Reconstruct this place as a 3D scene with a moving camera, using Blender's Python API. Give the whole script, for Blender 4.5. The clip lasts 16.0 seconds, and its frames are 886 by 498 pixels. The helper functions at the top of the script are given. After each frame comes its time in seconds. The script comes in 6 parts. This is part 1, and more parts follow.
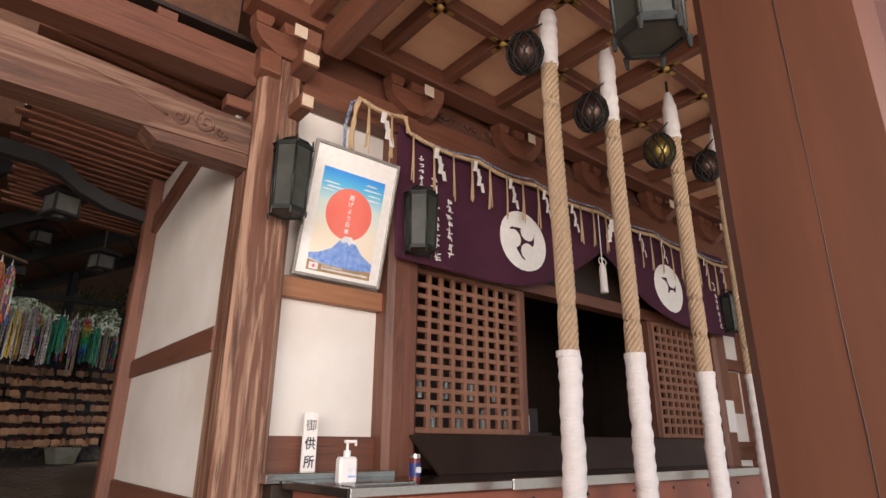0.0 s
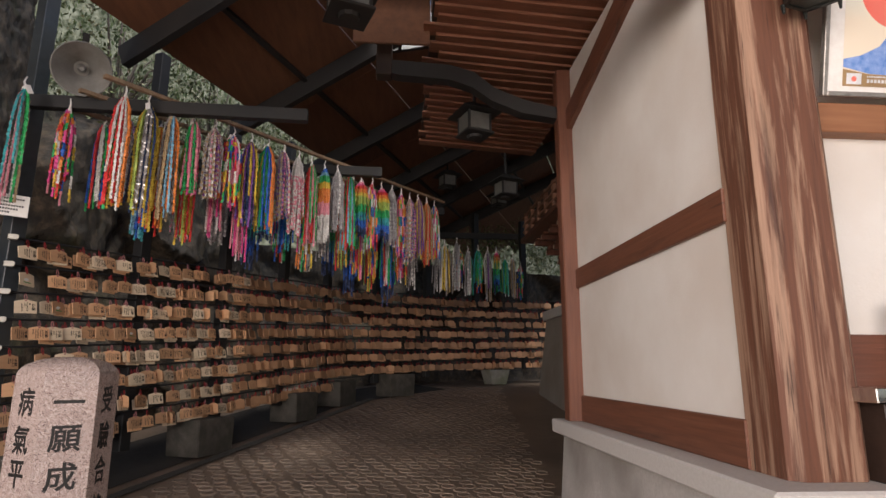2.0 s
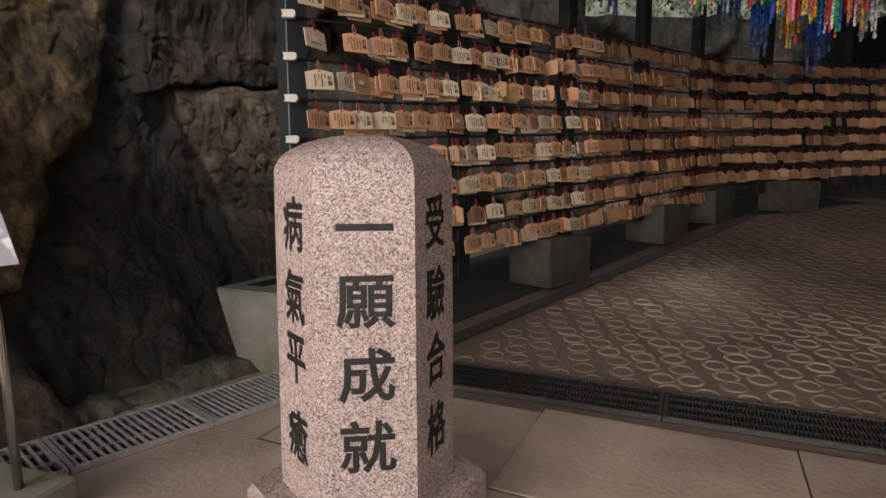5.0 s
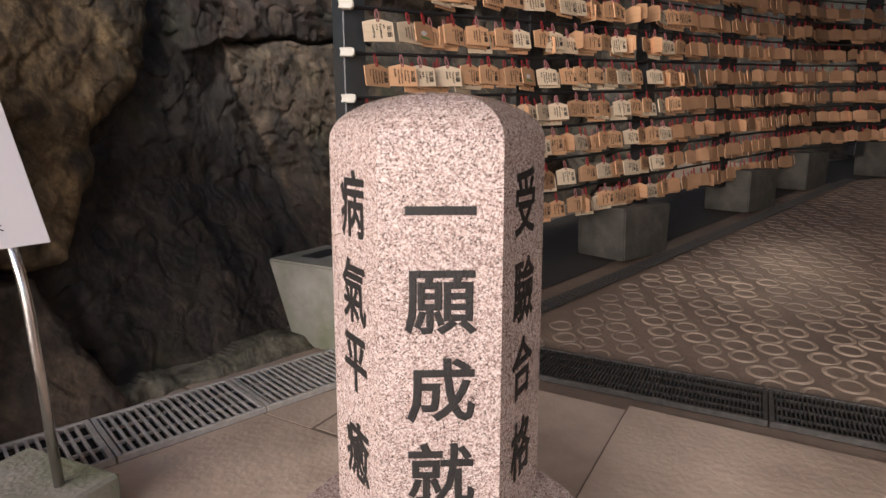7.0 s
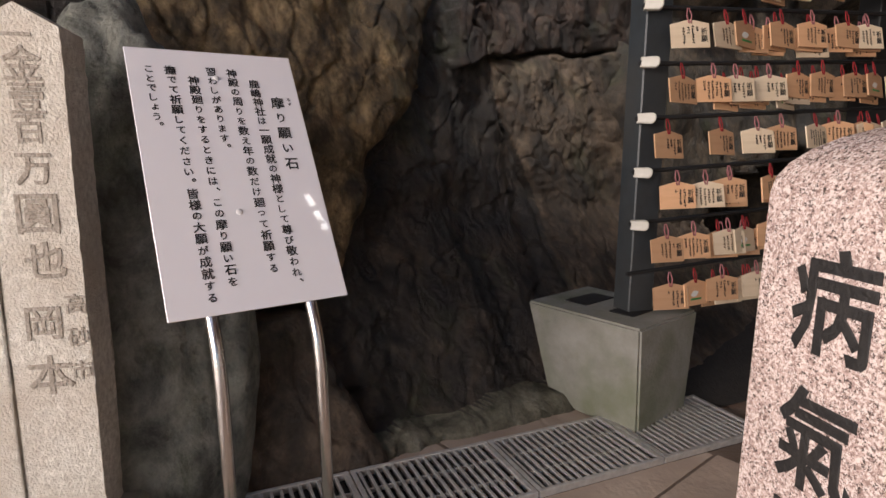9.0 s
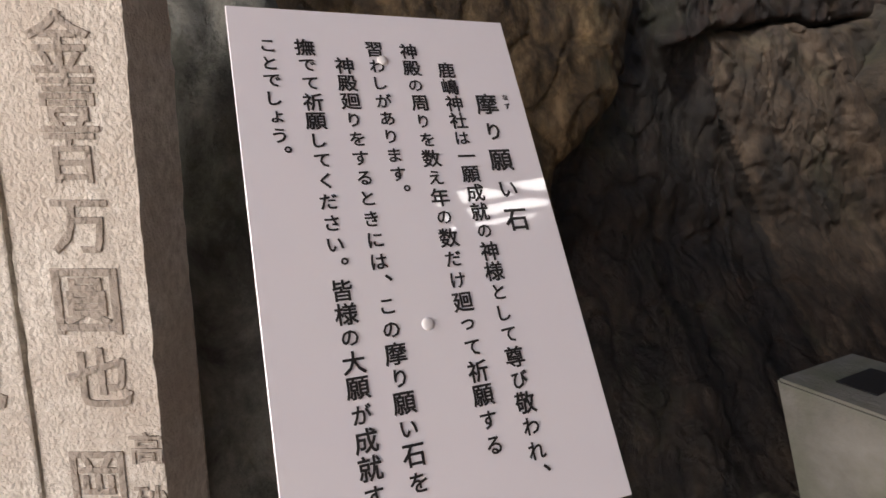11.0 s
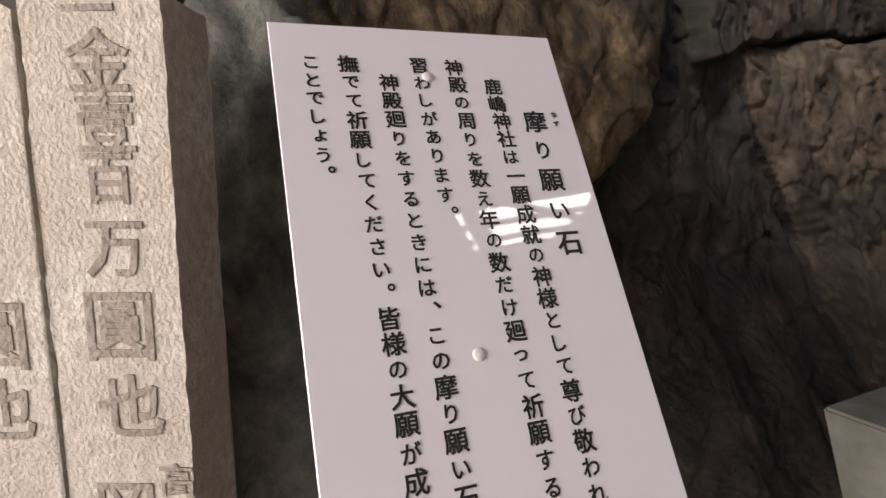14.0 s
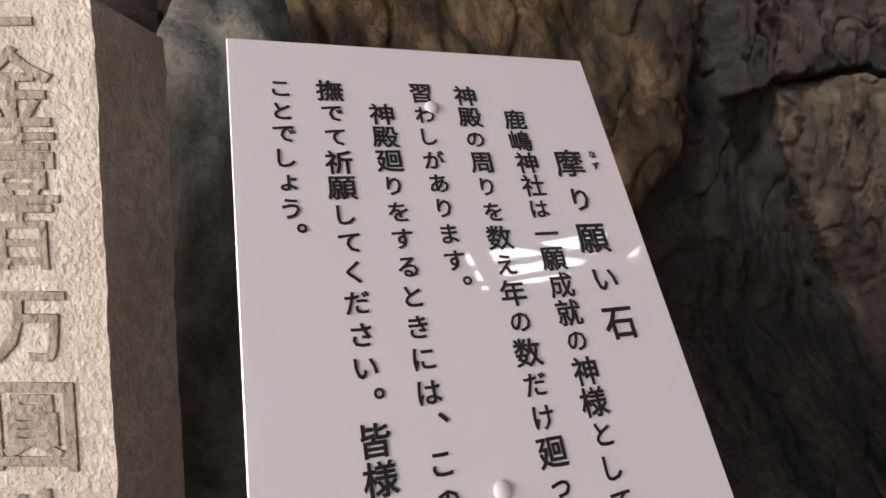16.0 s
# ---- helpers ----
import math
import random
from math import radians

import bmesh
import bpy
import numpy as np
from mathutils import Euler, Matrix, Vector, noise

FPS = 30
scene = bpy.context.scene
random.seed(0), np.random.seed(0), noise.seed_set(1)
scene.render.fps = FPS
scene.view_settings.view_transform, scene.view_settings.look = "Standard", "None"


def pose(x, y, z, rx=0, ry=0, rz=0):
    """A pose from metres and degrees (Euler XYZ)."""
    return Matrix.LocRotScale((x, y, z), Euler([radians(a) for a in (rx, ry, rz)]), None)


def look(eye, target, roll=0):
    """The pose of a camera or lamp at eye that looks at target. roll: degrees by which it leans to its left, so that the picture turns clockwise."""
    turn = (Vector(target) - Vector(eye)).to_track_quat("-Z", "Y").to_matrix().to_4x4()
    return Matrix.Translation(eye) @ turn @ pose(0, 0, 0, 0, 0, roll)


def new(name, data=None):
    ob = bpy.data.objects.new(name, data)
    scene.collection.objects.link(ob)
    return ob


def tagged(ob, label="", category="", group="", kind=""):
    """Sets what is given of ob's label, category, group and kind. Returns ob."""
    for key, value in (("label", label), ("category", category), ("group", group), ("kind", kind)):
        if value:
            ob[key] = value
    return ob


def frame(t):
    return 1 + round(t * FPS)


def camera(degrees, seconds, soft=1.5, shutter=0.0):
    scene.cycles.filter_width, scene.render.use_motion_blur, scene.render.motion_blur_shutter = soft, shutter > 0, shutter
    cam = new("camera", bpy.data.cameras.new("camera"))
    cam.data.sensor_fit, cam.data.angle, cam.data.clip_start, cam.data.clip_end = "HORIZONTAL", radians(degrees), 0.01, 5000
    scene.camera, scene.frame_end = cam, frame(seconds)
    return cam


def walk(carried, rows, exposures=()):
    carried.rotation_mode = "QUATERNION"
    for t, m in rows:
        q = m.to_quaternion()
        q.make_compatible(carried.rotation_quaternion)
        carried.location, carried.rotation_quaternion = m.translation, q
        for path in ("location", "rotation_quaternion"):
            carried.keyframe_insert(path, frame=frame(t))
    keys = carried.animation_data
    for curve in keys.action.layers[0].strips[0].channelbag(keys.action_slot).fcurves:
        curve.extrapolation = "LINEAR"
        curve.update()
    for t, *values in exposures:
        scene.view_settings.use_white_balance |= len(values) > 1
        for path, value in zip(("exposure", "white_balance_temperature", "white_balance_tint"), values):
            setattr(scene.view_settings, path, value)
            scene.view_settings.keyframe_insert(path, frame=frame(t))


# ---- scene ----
cam = camera(74.9, 16.0)
PATH = [
    (0, (-0.115, -0.148, 1.463), (0.918, 1.443, 2.097), 0.4),
    (0.5, (-0.163, 0.097, 1.452), (0.638, 1.82, 2.077), 0.4),
    (1, (-0.26, 0.408, 1.398), (0.252, 2.252, 1.979), 0.4),
    (1.5, (-0.436, 0.871, 1.388), (-0.224, 2.795, 1.892), 0.3),
    (2, (-0.583, 1.308, 1.336), (-0.648, 3.266, 1.739), 0.2),
    (2.5, (-0.765, 1.751, 1.315), (-1.07, 3.705, 1.616), -0.0),
    (3, (-1.018, 2.22, 1.3), (-1.539, 4.142, 1.481), -0.1),
    (3.5, (-1.243, 2.652, 1.248), (-1.933, 4.529, 1.311), -0.0),
    (4, (-1.494, 3.051, 1.23), (-2.322, 4.871, 1.181), -0.0),
    (4.5, (-1.767, 3.404, 1.246), (-2.709, 5.162, 1.093), -0.0),
    (5, (-2.024, 3.715, 1.265), (-3.042, 5.419, 1.017), -0.0),
    (5.2, (-2.117, 3.798, 1.279), (-3.152, 5.485, 0.995), -0.0),
    (7.3, (-2.303, 3.968, 1.297), (-3.5, 5.523, 0.91), -0.0),
    (7.5, (-2.309, 3.952, 1.306), (-3.547, 5.477, 0.928), 0.1),
    (8, (-2.411, 3.938, 1.32), (-3.785, 5.344, 0.952), 0.3),
    (8.5, (-2.655, 4.001, 1.338), (-4.166, 5.262, 0.98), 0.3),
    (9, (-2.996, 4.049, 1.351), (-4.618, 5.168, 1.01), 0.4),
    (9.5, (-3.369, 4.104, 1.41), (-5.078, 5.084, 1.066), 0.4),
    (9.7, (-3.477, 4.13, 1.419), (-5.211, 5.064, 1.068), 0.4),
    (11.8, (-3.953, 4.194, 1.429), (-5.761, 4.963, 1.056), 0.0),
    (12, (-3.954, 4.193, 1.428), (-5.765, 4.958, 1.059), -0.0),
    (12.5, (-3.958, 4.19, 1.423), (-5.775, 4.945, 1.069), -0.0),
    (13, (-3.955, 4.186, 1.424), (-5.777, 4.937, 1.081), -0.0),
    (13.5, (-3.951, 4.185, 1.427), (-5.779, 4.927, 1.095), -0.0),
    (14, (-3.946, 4.173, 1.429), (-5.779, 4.908, 1.114), -0.0),
    (14.5, (-3.941, 4.168, 1.431), (-5.78, 4.896, 1.136), -0.0),
    (15, (-3.982, 4.182, 1.427), (-5.833, 4.893, 1.164), -0.0),
    (15.5, (-4.082, 4.227, 1.444), (-5.943, 4.921, 1.215), 0.0),
    (16, (-4.138, 4.251, 1.445), (-5.998, 4.962, 1.258), -0.1),
]
SQUARE = pose(0, 0, 0, 0, 0, -6)  # turns the walk so that the hall stands square to x and y
walk(cam, [(t, SQUARE @ look(eye, target, roll)) for t, eye, target, roll in PATH],
     [(0, 0.05), (1.5, 0.04), (3, -0.1), (4.0, -0.1), (4.5, 0.0), (5.2, 0.15), (7.3, 0.75), (8.0, 0.75), (9.0, 0.5), (9.5, 0.35), (9.7, 0.35), (11.8, 0.5), (14.5, 0.55), (16, 0.55)])

# ---- light ----
world = bpy.data.worlds.new("sky")
scene.world = world
world.use_nodes = True
wn = world.node_tree.nodes
sky = wn.new("ShaderNodeTexSky")
sky.sky_type, sky.sun_disc, sky.sun_elevation, sky.sun_rotation = "NISHITA", False, radians(65), radians(143)
world.node_tree.links.new(sky.outputs[0], wn["Background"].inputs[0])
wn["Background"].inputs[1].default_value = 0.12
sun = new("sun", bpy.data.lights.new("sun", "SUN"))
sun.data.energy, sun.data.angle, sun.data.color = 2.6, radians(10), (1, 0.95, 0.88)
sun.matrix_world = look((3, -4, 11), (0, 0, 0))
# the bright forecourt's sky, standing in the open front of the roofed court
court = new("forecourt_sky", bpy.data.lights.new("forecourt_sky", "AREA"))
court.data.shape, court.data.size, court.data.size_y, court.data.energy = "RECTANGLE", 12.0, 3.6, 1480
court.data.color = (1.0, 0.87, 0.80)
court.matrix_world = look((-3.6, -4.6, 3.1), (-0.4, 4, 2.2))

# daylight through a skylight added for the notice board's reflection, askew to fit it
ROOF = Matrix.Translation((-3.55, 7.0, 4.95)) @ Matrix.Rotation(radians(-22), 4, "Z") @ Matrix.Rotation(radians(-22), 4, "Y")  # x rises inward, y runs along the eave
WELL = ROOF @ pose(3.07, 2.0, 0, 0, 0, 33.8)
lightwell = new("skylight_sky", bpy.data.lights.new("skylight_sky", "AREA"))
lightwell.data.shape, lightwell.data.size, lightwell.data.size_y, lightwell.data.energy = "RECTANGLE", 1.24, 2.4, 95
lightwell.data.color = (1.0, 0.95, 0.9)
lightwell.matrix_world = WELL @ pose(0, 0, 0.12)

# ---- materials ----
def mat(name, color, rough=0.7, metal=0.0, tint=None, scale=8.0, amount=0.5, bump=0.0, bscale=40.0, stretch=(1, 1, 1), island=0.0, obj=0.0, spec=0.5, dirt=None, dscale=1.3, world=False):
    """A surface with grain (noise between color and tint), large stains (dirt) and fine relief."""
    m = bpy.data.materials.new(name)
    m.use_nodes = True
    nt = m.node_tree
    n, ln = nt.nodes, nt.links
    b = n["Principled BSDF"]
    b.inputs["Roughness"].default_value, b.inputs["Metallic"].default_value = rough, metal
    b.inputs["Specular IOR Level"].default_value = spec
    tc = n.new("ShaderNodeTexCoord")
    mp = n.new("ShaderNodeMapping")
    mp.inputs["Scale"].default_value = stretch
    place = n.new("ShaderNodeNewGeometry").outputs["Position"] if world else tc.outputs["Object"]
    ln.new(place, mp.inputs[0])
    tint = tint or tuple(c * 0.7 for c in color)
    nz = n.new("ShaderNodeTexNoise")
    nz.inputs["Scale"].default_value, nz.inputs["Detail"].default_value, nz.inputs["Roughness"].default_value = scale, 6, 0.65
    ln.new(mp.outputs[0], nz.inputs["Vector"])
    rp = n.new("ShaderNodeValToRGB")
    rp.color_ramp.elements[0].position, rp.color_ramp.elements[1].position = 0.5 - 0.25 * amount, 0.5 + 0.25 * amount
    rp.color_ramp.elements[0].color, rp.color_ramp.elements[1].color = (*tint, 1), (*color, 1)
    ln.new(nz.outputs["Fac"], rp.inputs[0])
    out = rp.outputs[0]
    if dirt:
        nd = n.new("ShaderNodeTexNoise")
        nd.inputs["Scale"].default_value, nd.inputs["Detail"].default_value = dscale, 5
        ln.new(place, nd.inputs["Vector"])
        r2 = n.new("ShaderNodeValToRGB")
        r2.color_ramp.elements[0].position, r2.color_ramp.elements[1].position = 0.42, 0.68
        ln.new(nd.outputs["Fac"], r2.inputs[0])
        mx = n.new("ShaderNodeMix")
        mx.data_type = "RGBA"
        ln.new(r2.outputs[0], mx.inputs[0])
        ln.new(out, mx.inputs[6])
        mx.inputs[7].default_value = (*dirt, 1)
        out = mx.outputs[2]
    if island or obj:
        hs = n.new("ShaderNodeHueSaturation")
        mr = n.new("ShaderNodeMapRange")
        k = island or obj
        mr.inputs["To Min"].default_value, mr.inputs["To Max"].default_value = 1 - k, 1 + k
        src = n.new("ShaderNodeNewGeometry").outputs["Random Per Island"] if island else n.new("ShaderNodeObjectInfo").outputs["Random"]
        ln.new(src, mr.inputs["Value"])
        ln.new(mr.outputs[0], hs.inputs["Value"])
        ln.new(out, hs.inputs["Color"])
        out = hs.outputs[0]
    ln.new(out, b.inputs["Base Color"])
    if bump:
        nb = n.new("ShaderNodeTexNoise")
        nb.inputs["Scale"].default_value, nb.inputs["Detail"].default_value = bscale, 5
        ln.new(mp.outputs[0], nb.inputs["Vector"])
        bp = n.new("ShaderNodeBump")
        bp.inputs["Strength"].default_value, bp.inputs["Distance"].default_value = bump, 0.01
        ln.new(nb.outputs["Fac"], bp.inputs["Height"])
        ln.new(bp.outputs[0], b.inputs["Normal"])
    return m


def granite(name, stops, scale, rough):
    """Speckled stone: each grain takes one of the colours."""
    m = bpy.data.materials.new(name)
    m.use_nodes = True
    n, ln = m.node_tree.nodes, m.node_tree.links
    b = n["Principled BSDF"]
    b.inputs["Roughness"].default_value = rough
    tc, vo, wob, mixv = n.new("ShaderNodeTexCoord"), n.new("ShaderNodeTexVoronoi"), n.new("ShaderNodeTexNoise"), n.new("ShaderNodeVectorMath")
    wob.inputs["Scale"].default_value = scale * 1.3
    mixv.operation = "MULTIPLY_ADD"
    ln.new(tc.outputs["Object"], wob.inputs["Vector"])
    ln.new(wob.outputs["Color"], mixv.inputs[0])
    mixv.inputs[1].default_value = (0.012, 0.012, 0.012)
    ln.new(tc.outputs["Object"], mixv.inputs[2])
    ln.new(mixv.outputs[0], vo.inputs["Vector"])
    vo.inputs["Scale"].default_value = scale
    sep = n.new("ShaderNodeSeparateColor")
    ln.new(vo.outputs["Color"], sep.inputs[0])
    rp = n.new("ShaderNodeValToRGB")
    rp.color_ramp.interpolation = "CONSTANT"
    els = rp.color_ramp.elements
    while len(els) < len(stops):
        els.new(0.5)
    for e, (pos, c) in zip(els, stops):
        e.position, e.color = pos, (*c, 1)
    ln.new(sep.outputs[0], rp.inputs[0])
    big = n.new("ShaderNodeTexNoise")
    big.inputs["Scale"].default_value = 3.0
    ln.new(tc.outputs["Object"], big.inputs["Vector"])
    mr = n.new("ShaderNodeMapRange")
    mr.inputs["To Min"].default_value, mr.inputs["To Max"].default_value = 0.8, 1.15
    ln.new(big.outputs["Fac"], mr.inputs["Value"])
    hs = n.new("ShaderNodeHueSaturation")
    ln.new(mr.outputs[0], hs.inputs["Value"])
    ln.new(rp.outputs[0], hs.inputs["Color"])
    ln.new(hs.outputs[0], b.inputs["Base Color"])
    bp = n.new("ShaderNodeBump")
    bp.inputs["Strength"].default_value, bp.inputs["Distance"].default_value = 0.12, 0.002
    ln.new(sep.outputs[1], bp.inputs["Height"])
    ln.new(bp.outputs[0], b.inputs["Normal"])
    return m


def crag(name, deep, mid, pale, moss=0.6, streak=0.5, rough=0.62, pits=0.25):
    """Cave rock: grain between three shades, dark seeps running down, moss in patches, pits and ridges."""
    m = bpy.data.materials.new(name)
    m.use_nodes = True
    n, ln = m.node_tree.nodes, m.node_tree.links
    b = n["Principled BSDF"]
    tc = n.new("ShaderNodeTexCoord")

    def noisy(scale, detail=8, roughness=0.6, dist=0.0, off=0.0, flat=(1, 1, 0.8)):
        mp = n.new("ShaderNodeMapping")
        mp.inputs["Location"].default_value = (off, off * 0.7, 0)
        mp.inputs["Scale"].default_value = flat
        ln.new(tc.outputs["Object"], mp.inputs[0])
        t = n.new("ShaderNodeTexNoise")
        t.inputs["Scale"].default_value, t.inputs["Detail"].default_value, t.inputs["Roughness"].default_value, t.inputs["Distortion"].default_value = scale, detail, roughness, dist
        ln.new(mp.outputs[0], t.inputs["Vector"])
        return t.outputs["Fac"]

    def stops(src, *rows):
        r = n.new("ShaderNodeValToRGB")
        els = r.color_ramp.elements
        while len(els) < len(rows):
            els.new(0.5)
        for e, (pos, c) in zip(els, rows):
            e.position, e.color = pos, (*c, 1)
        ln.new(src, r.inputs[0])
        return r.outputs[0]

    def blend(fac, x, y, k=1.0):
        sc = n.new("ShaderNodeMath")
        sc.operation = "MULTIPLY"
        sc.inputs[1].default_value = k
        ln.new(fac, sc.inputs[0])
        mx = n.new("ShaderNodeMix")
        mx.data_type = "RGBA"
        ln.new(sc.outputs[0], mx.inputs[0])
        ln.new(x, mx.inputs[6])
        ln.new(y, mx.inputs[7])
        return mx.outputs[2]

    O, W = (0, 0, 0), (1, 1, 1)
    grain = noisy(6.0, 12, 0.72, 0.3)
    c = stops(grain, (0.36, deep), (0.5, mid), (0.64, pale))
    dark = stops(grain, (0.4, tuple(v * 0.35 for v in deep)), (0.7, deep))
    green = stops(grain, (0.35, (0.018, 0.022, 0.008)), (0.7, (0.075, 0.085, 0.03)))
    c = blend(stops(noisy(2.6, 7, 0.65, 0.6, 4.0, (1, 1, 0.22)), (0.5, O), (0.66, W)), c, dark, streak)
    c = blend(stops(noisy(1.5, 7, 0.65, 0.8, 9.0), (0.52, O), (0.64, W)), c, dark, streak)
    c = blend(stops(noisy(2.0, 8, 0.7, 0.5, 14.0), (0.55, O), (0.68, W)), c, green, moss)
    ln.new(c, b.inputs["Base Color"])
    ln.new(stops(noisy(3.0, 4, 0.6, 0.0, 21.0), (0.35, (rough - 0.14,) * 3), (0.7, (rough + 0.2,) * 3)), b.inputs["Roughness"])
    vor = n.new("ShaderNodeTexVoronoi")
    vor.inputs["Scale"].default_value = 16.0
    ln.new(tc.outputs["Object"], vor.inputs["Vector"])
    pit = stops(vor.outputs["Distance"], (0.05, O), (0.3, W))
    low = n.new("ShaderNodeBump")
    low.inputs["Strength"].default_value, low.inputs["Distance"].default_value = pits, 0.02
    ln.new(pit, low.inputs["Height"])
    mid_b = n.new("ShaderNodeBump")
    mid_b.inputs["Strength"].default_value, mid_b.inputs["Distance"].default_value = 0.9, 0.05
    ln.new(noisy(9.0, 12, 0.72, 0.3), mid_b.inputs["Height"])
    ln.new(low.outputs[0], mid_b.inputs["Normal"])
    top = n.new("ShaderNodeBump")
    top.inputs["Strength"].default_value, top.inputs["Distance"].default_value = 0.7, 0.006
    ln.new(noisy(70.0, 8, 0.7), top.inputs["Height"])
    ln.new(mid_b.outputs[0], top.inputs["Normal"])
    ln.new(top.outputs[0], b.inputs["Normal"])
    return m


def old_wood(name, color, dark, pale, along, wear=0.6, rough=0.6):
    """Weathered timber: fine grain lines, dark drying lines and worn pale streaks along one axis."""
    m = bpy.data.materials.new(name)
    m.use_nodes = True
    n, ln = m.node_tree.nodes, m.node_tree.links
    b = n["Principled BSDF"]
    tc = n.new("ShaderNodeTexCoord")

    def noisy(scale, length, detail, off, dist=0.0):
        mp = n.new("ShaderNodeMapping")
        mp.inputs["Location"].default_value = (off, off, off)
        mp.inputs["Scale"].default_value = tuple(length if k == along else 1.0 for k in range(3))
        ln.new(tc.outputs["Object"], mp.inputs[0])
        t = n.new("ShaderNodeTexNoise")
        t.inputs["Scale"].default_value, t.inputs["Detail"].default_value, t.inputs["Roughness"].default_value, t.inputs["Distortion"].default_value = scale, detail, 0.65, dist
        ln.new(mp.outputs[0], t.inputs["Vector"])
        return t.outputs["Fac"]

    def ramp2(src, a, c, c0, c1):
        r = n.new("ShaderNodeValToRGB")
        r.color_ramp.elements[0].position, r.color_ramp.elements[1].position = a, c
        r.color_ramp.elements[0].color, r.color_ramp.elements[1].color = (*c0, 1), (*c1, 1)
        ln.new(src, r.inputs[0])
        return r.outputs[0]

    def blend(fac, x, y):
        k = n.new("ShaderNodeMix")
        k.data_type = "RGBA"
        ln.new(fac, k.inputs[0])
        ln.new(x, k.inputs[6])
        ln.new(y, k.inputs[7])
        return k.outputs[2]

    fine = noisy(55.0, 0.035, 6, 0.0)
    c = ramp2(fine, 0.35, 0.65, tuple(v * 0.72 for v in color), color)
    pale_c = ramp2(fine, 0.35, 0.65, tuple(v * 0.7 for v in pale), pale)
    dark_c = ramp2(fine, 0.35, 0.65, tuple(v * 0.55 for v in dark), dark)
    c = blend(ramp2(noisy(15.0, 0.05, 7, 3.0, 0.4), 0.62 - 0.2 * wear, 0.67 - 0.13 * wear, (0, 0, 0), (wear + 0.1,) * 3), c, pale_c)
    c = blend(ramp2(noisy(5.0, 0.12, 7, 8.0, 0.6), 0.54, 0.66, (0, 0, 0), (0.75,) * 3), c, dark_c)
    c = blend(ramp2(noisy(38.0, 0.03, 3, 17.0), 0.66, 0.71, (0, 0, 0), (0.8,) * 3), c, dark_c)
    ln.new(c, b.inputs["Base Color"])
    b.inputs["Roughness"].default_value = rough
    bp = n.new("ShaderNodeBump")
    bp.inputs["Strength"].default_value, bp.inputs["Distance"].default_value = 0.45, 0.006
    ln.new(fine, bp.inputs["Height"])
    ln.new(bp.outputs[0], b.inputs["Normal"])
    return m


WOOD = old_wood("brown_stained_wood", (0.18, 0.068, 0.039), (0.08, 0.031, 0.019), (0.25, 0.115, 0.072), 2, 0.25, 0.5)
WOODX = old_wood("brown_stained_beam", (0.16, 0.06, 0.035), (0.07, 0.027, 0.017), (0.22, 0.1, 0.063), 0, 0.25, 0.5)
WOODY = old_wood("brown_stained_beam_deep", (0.18, 0.07, 0.04), (0.09, 0.036, 0.023), (0.23, 0.105, 0.066), 1, 0.25, 0.5)
WORN = old_wood("weathered_wood", (0.15, 0.06, 0.034), (0.06, 0.024, 0.015), (0.42, 0.26, 0.175), 2, 0.7, 0.65)
WORNX = old_wood("weathered_beam", (0.115, 0.048, 0.028), (0.035, 0.016, 0.01), (0.25, 0.145, 0.096), 0, 0.6, 0.65)
COLWOOD = mat("porch_column_wood", (0.125, 0.048, 0.027), 0.42, tint=(0.085, 0.033, 0.019), scale=2.5, amount=1.0, bump=0.06, bscale=40, stretch=(3, 3, 0.3))
ORANGE = mat("light_wood_rail", (0.34, 0.155, 0.075), 0.55, tint=(0.25, 0.105, 0.05), scale=6, amount=0.9, bump=0.2, stretch=(0.3, 5, 5))
LATT = mat("lattice_wood", (0.27, 0.125, 0.075), 0.6, tint=(0.18, 0.08, 0.048), scale=9, amount=0.9, bump=0.2, stretch=(1, 1, 0.5))
PANEL = mat("ceiling_panel_wood", (0.78, 0.49, 0.32), 0.5, tint=(0.64, 0.37, 0.225), scale=2.5, amount=1.0, bump=0.15, stretch=(0.5, 3, 3))
PLASTER = mat("white_plaster", (0.78, 0.75, 0.71), 0.85, tint=(0.7, 0.66, 0.61), scale=2, amount=1.2, bump=0.15, bscale=60, dirt=(0.66, 0.6, 0.54), dscale=1.1)
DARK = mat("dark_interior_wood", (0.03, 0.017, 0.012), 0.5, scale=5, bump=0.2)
EAVE = mat("eave_board", (0.3, 0.12, 0.066), 0.65, tint=(0.14, 0.055, 0.03), scale=4, amount=0.9, bump=0.4, stretch=(0.4, 4, 4), island=0.25)
ROOFB = mat("roof_board", (0.17, 0.075, 0.038), 0.6, tint=(0.1, 0.042, 0.024), scale=3, amount=0.9, bump=0.3, stretch=(4, 0.4, 4), island=0.2)
STEEL = mat("black_painted_steel", (0.013, 0.013, 0.014), 0.62, tint=(0.012, 0.012, 0.013), scale=12, bump=0.1, bscale=80, dirt=(0.02, 0.018, 0.017))
BLUESTEEL = mat("slate_painted_steel", (0.033, 0.042, 0.05), 0.42, tint=(0.022, 0.028, 0.034), scale=12, bump=0.1, bscale=80, dirt=(0.05, 0.05, 0.048))
CONC = mat("mossy_concrete", (0.33, 0.315, 0.28), 0.85, tint=(0.18, 0.175, 0.145), scale=5, amount=1.0, bump=0.5, bscale=50, dirt=(0.15, 0.16, 0.1), dscale=3.0)
PLINTH = mat("granite_plinth", (0.54, 0.52, 0.5), 0.7, tint=(0.4, 0.38, 0.365), scale=60, amount=0.9, bump=0.2, bscale=120, dirt=(0.27, 0.25, 0.23))
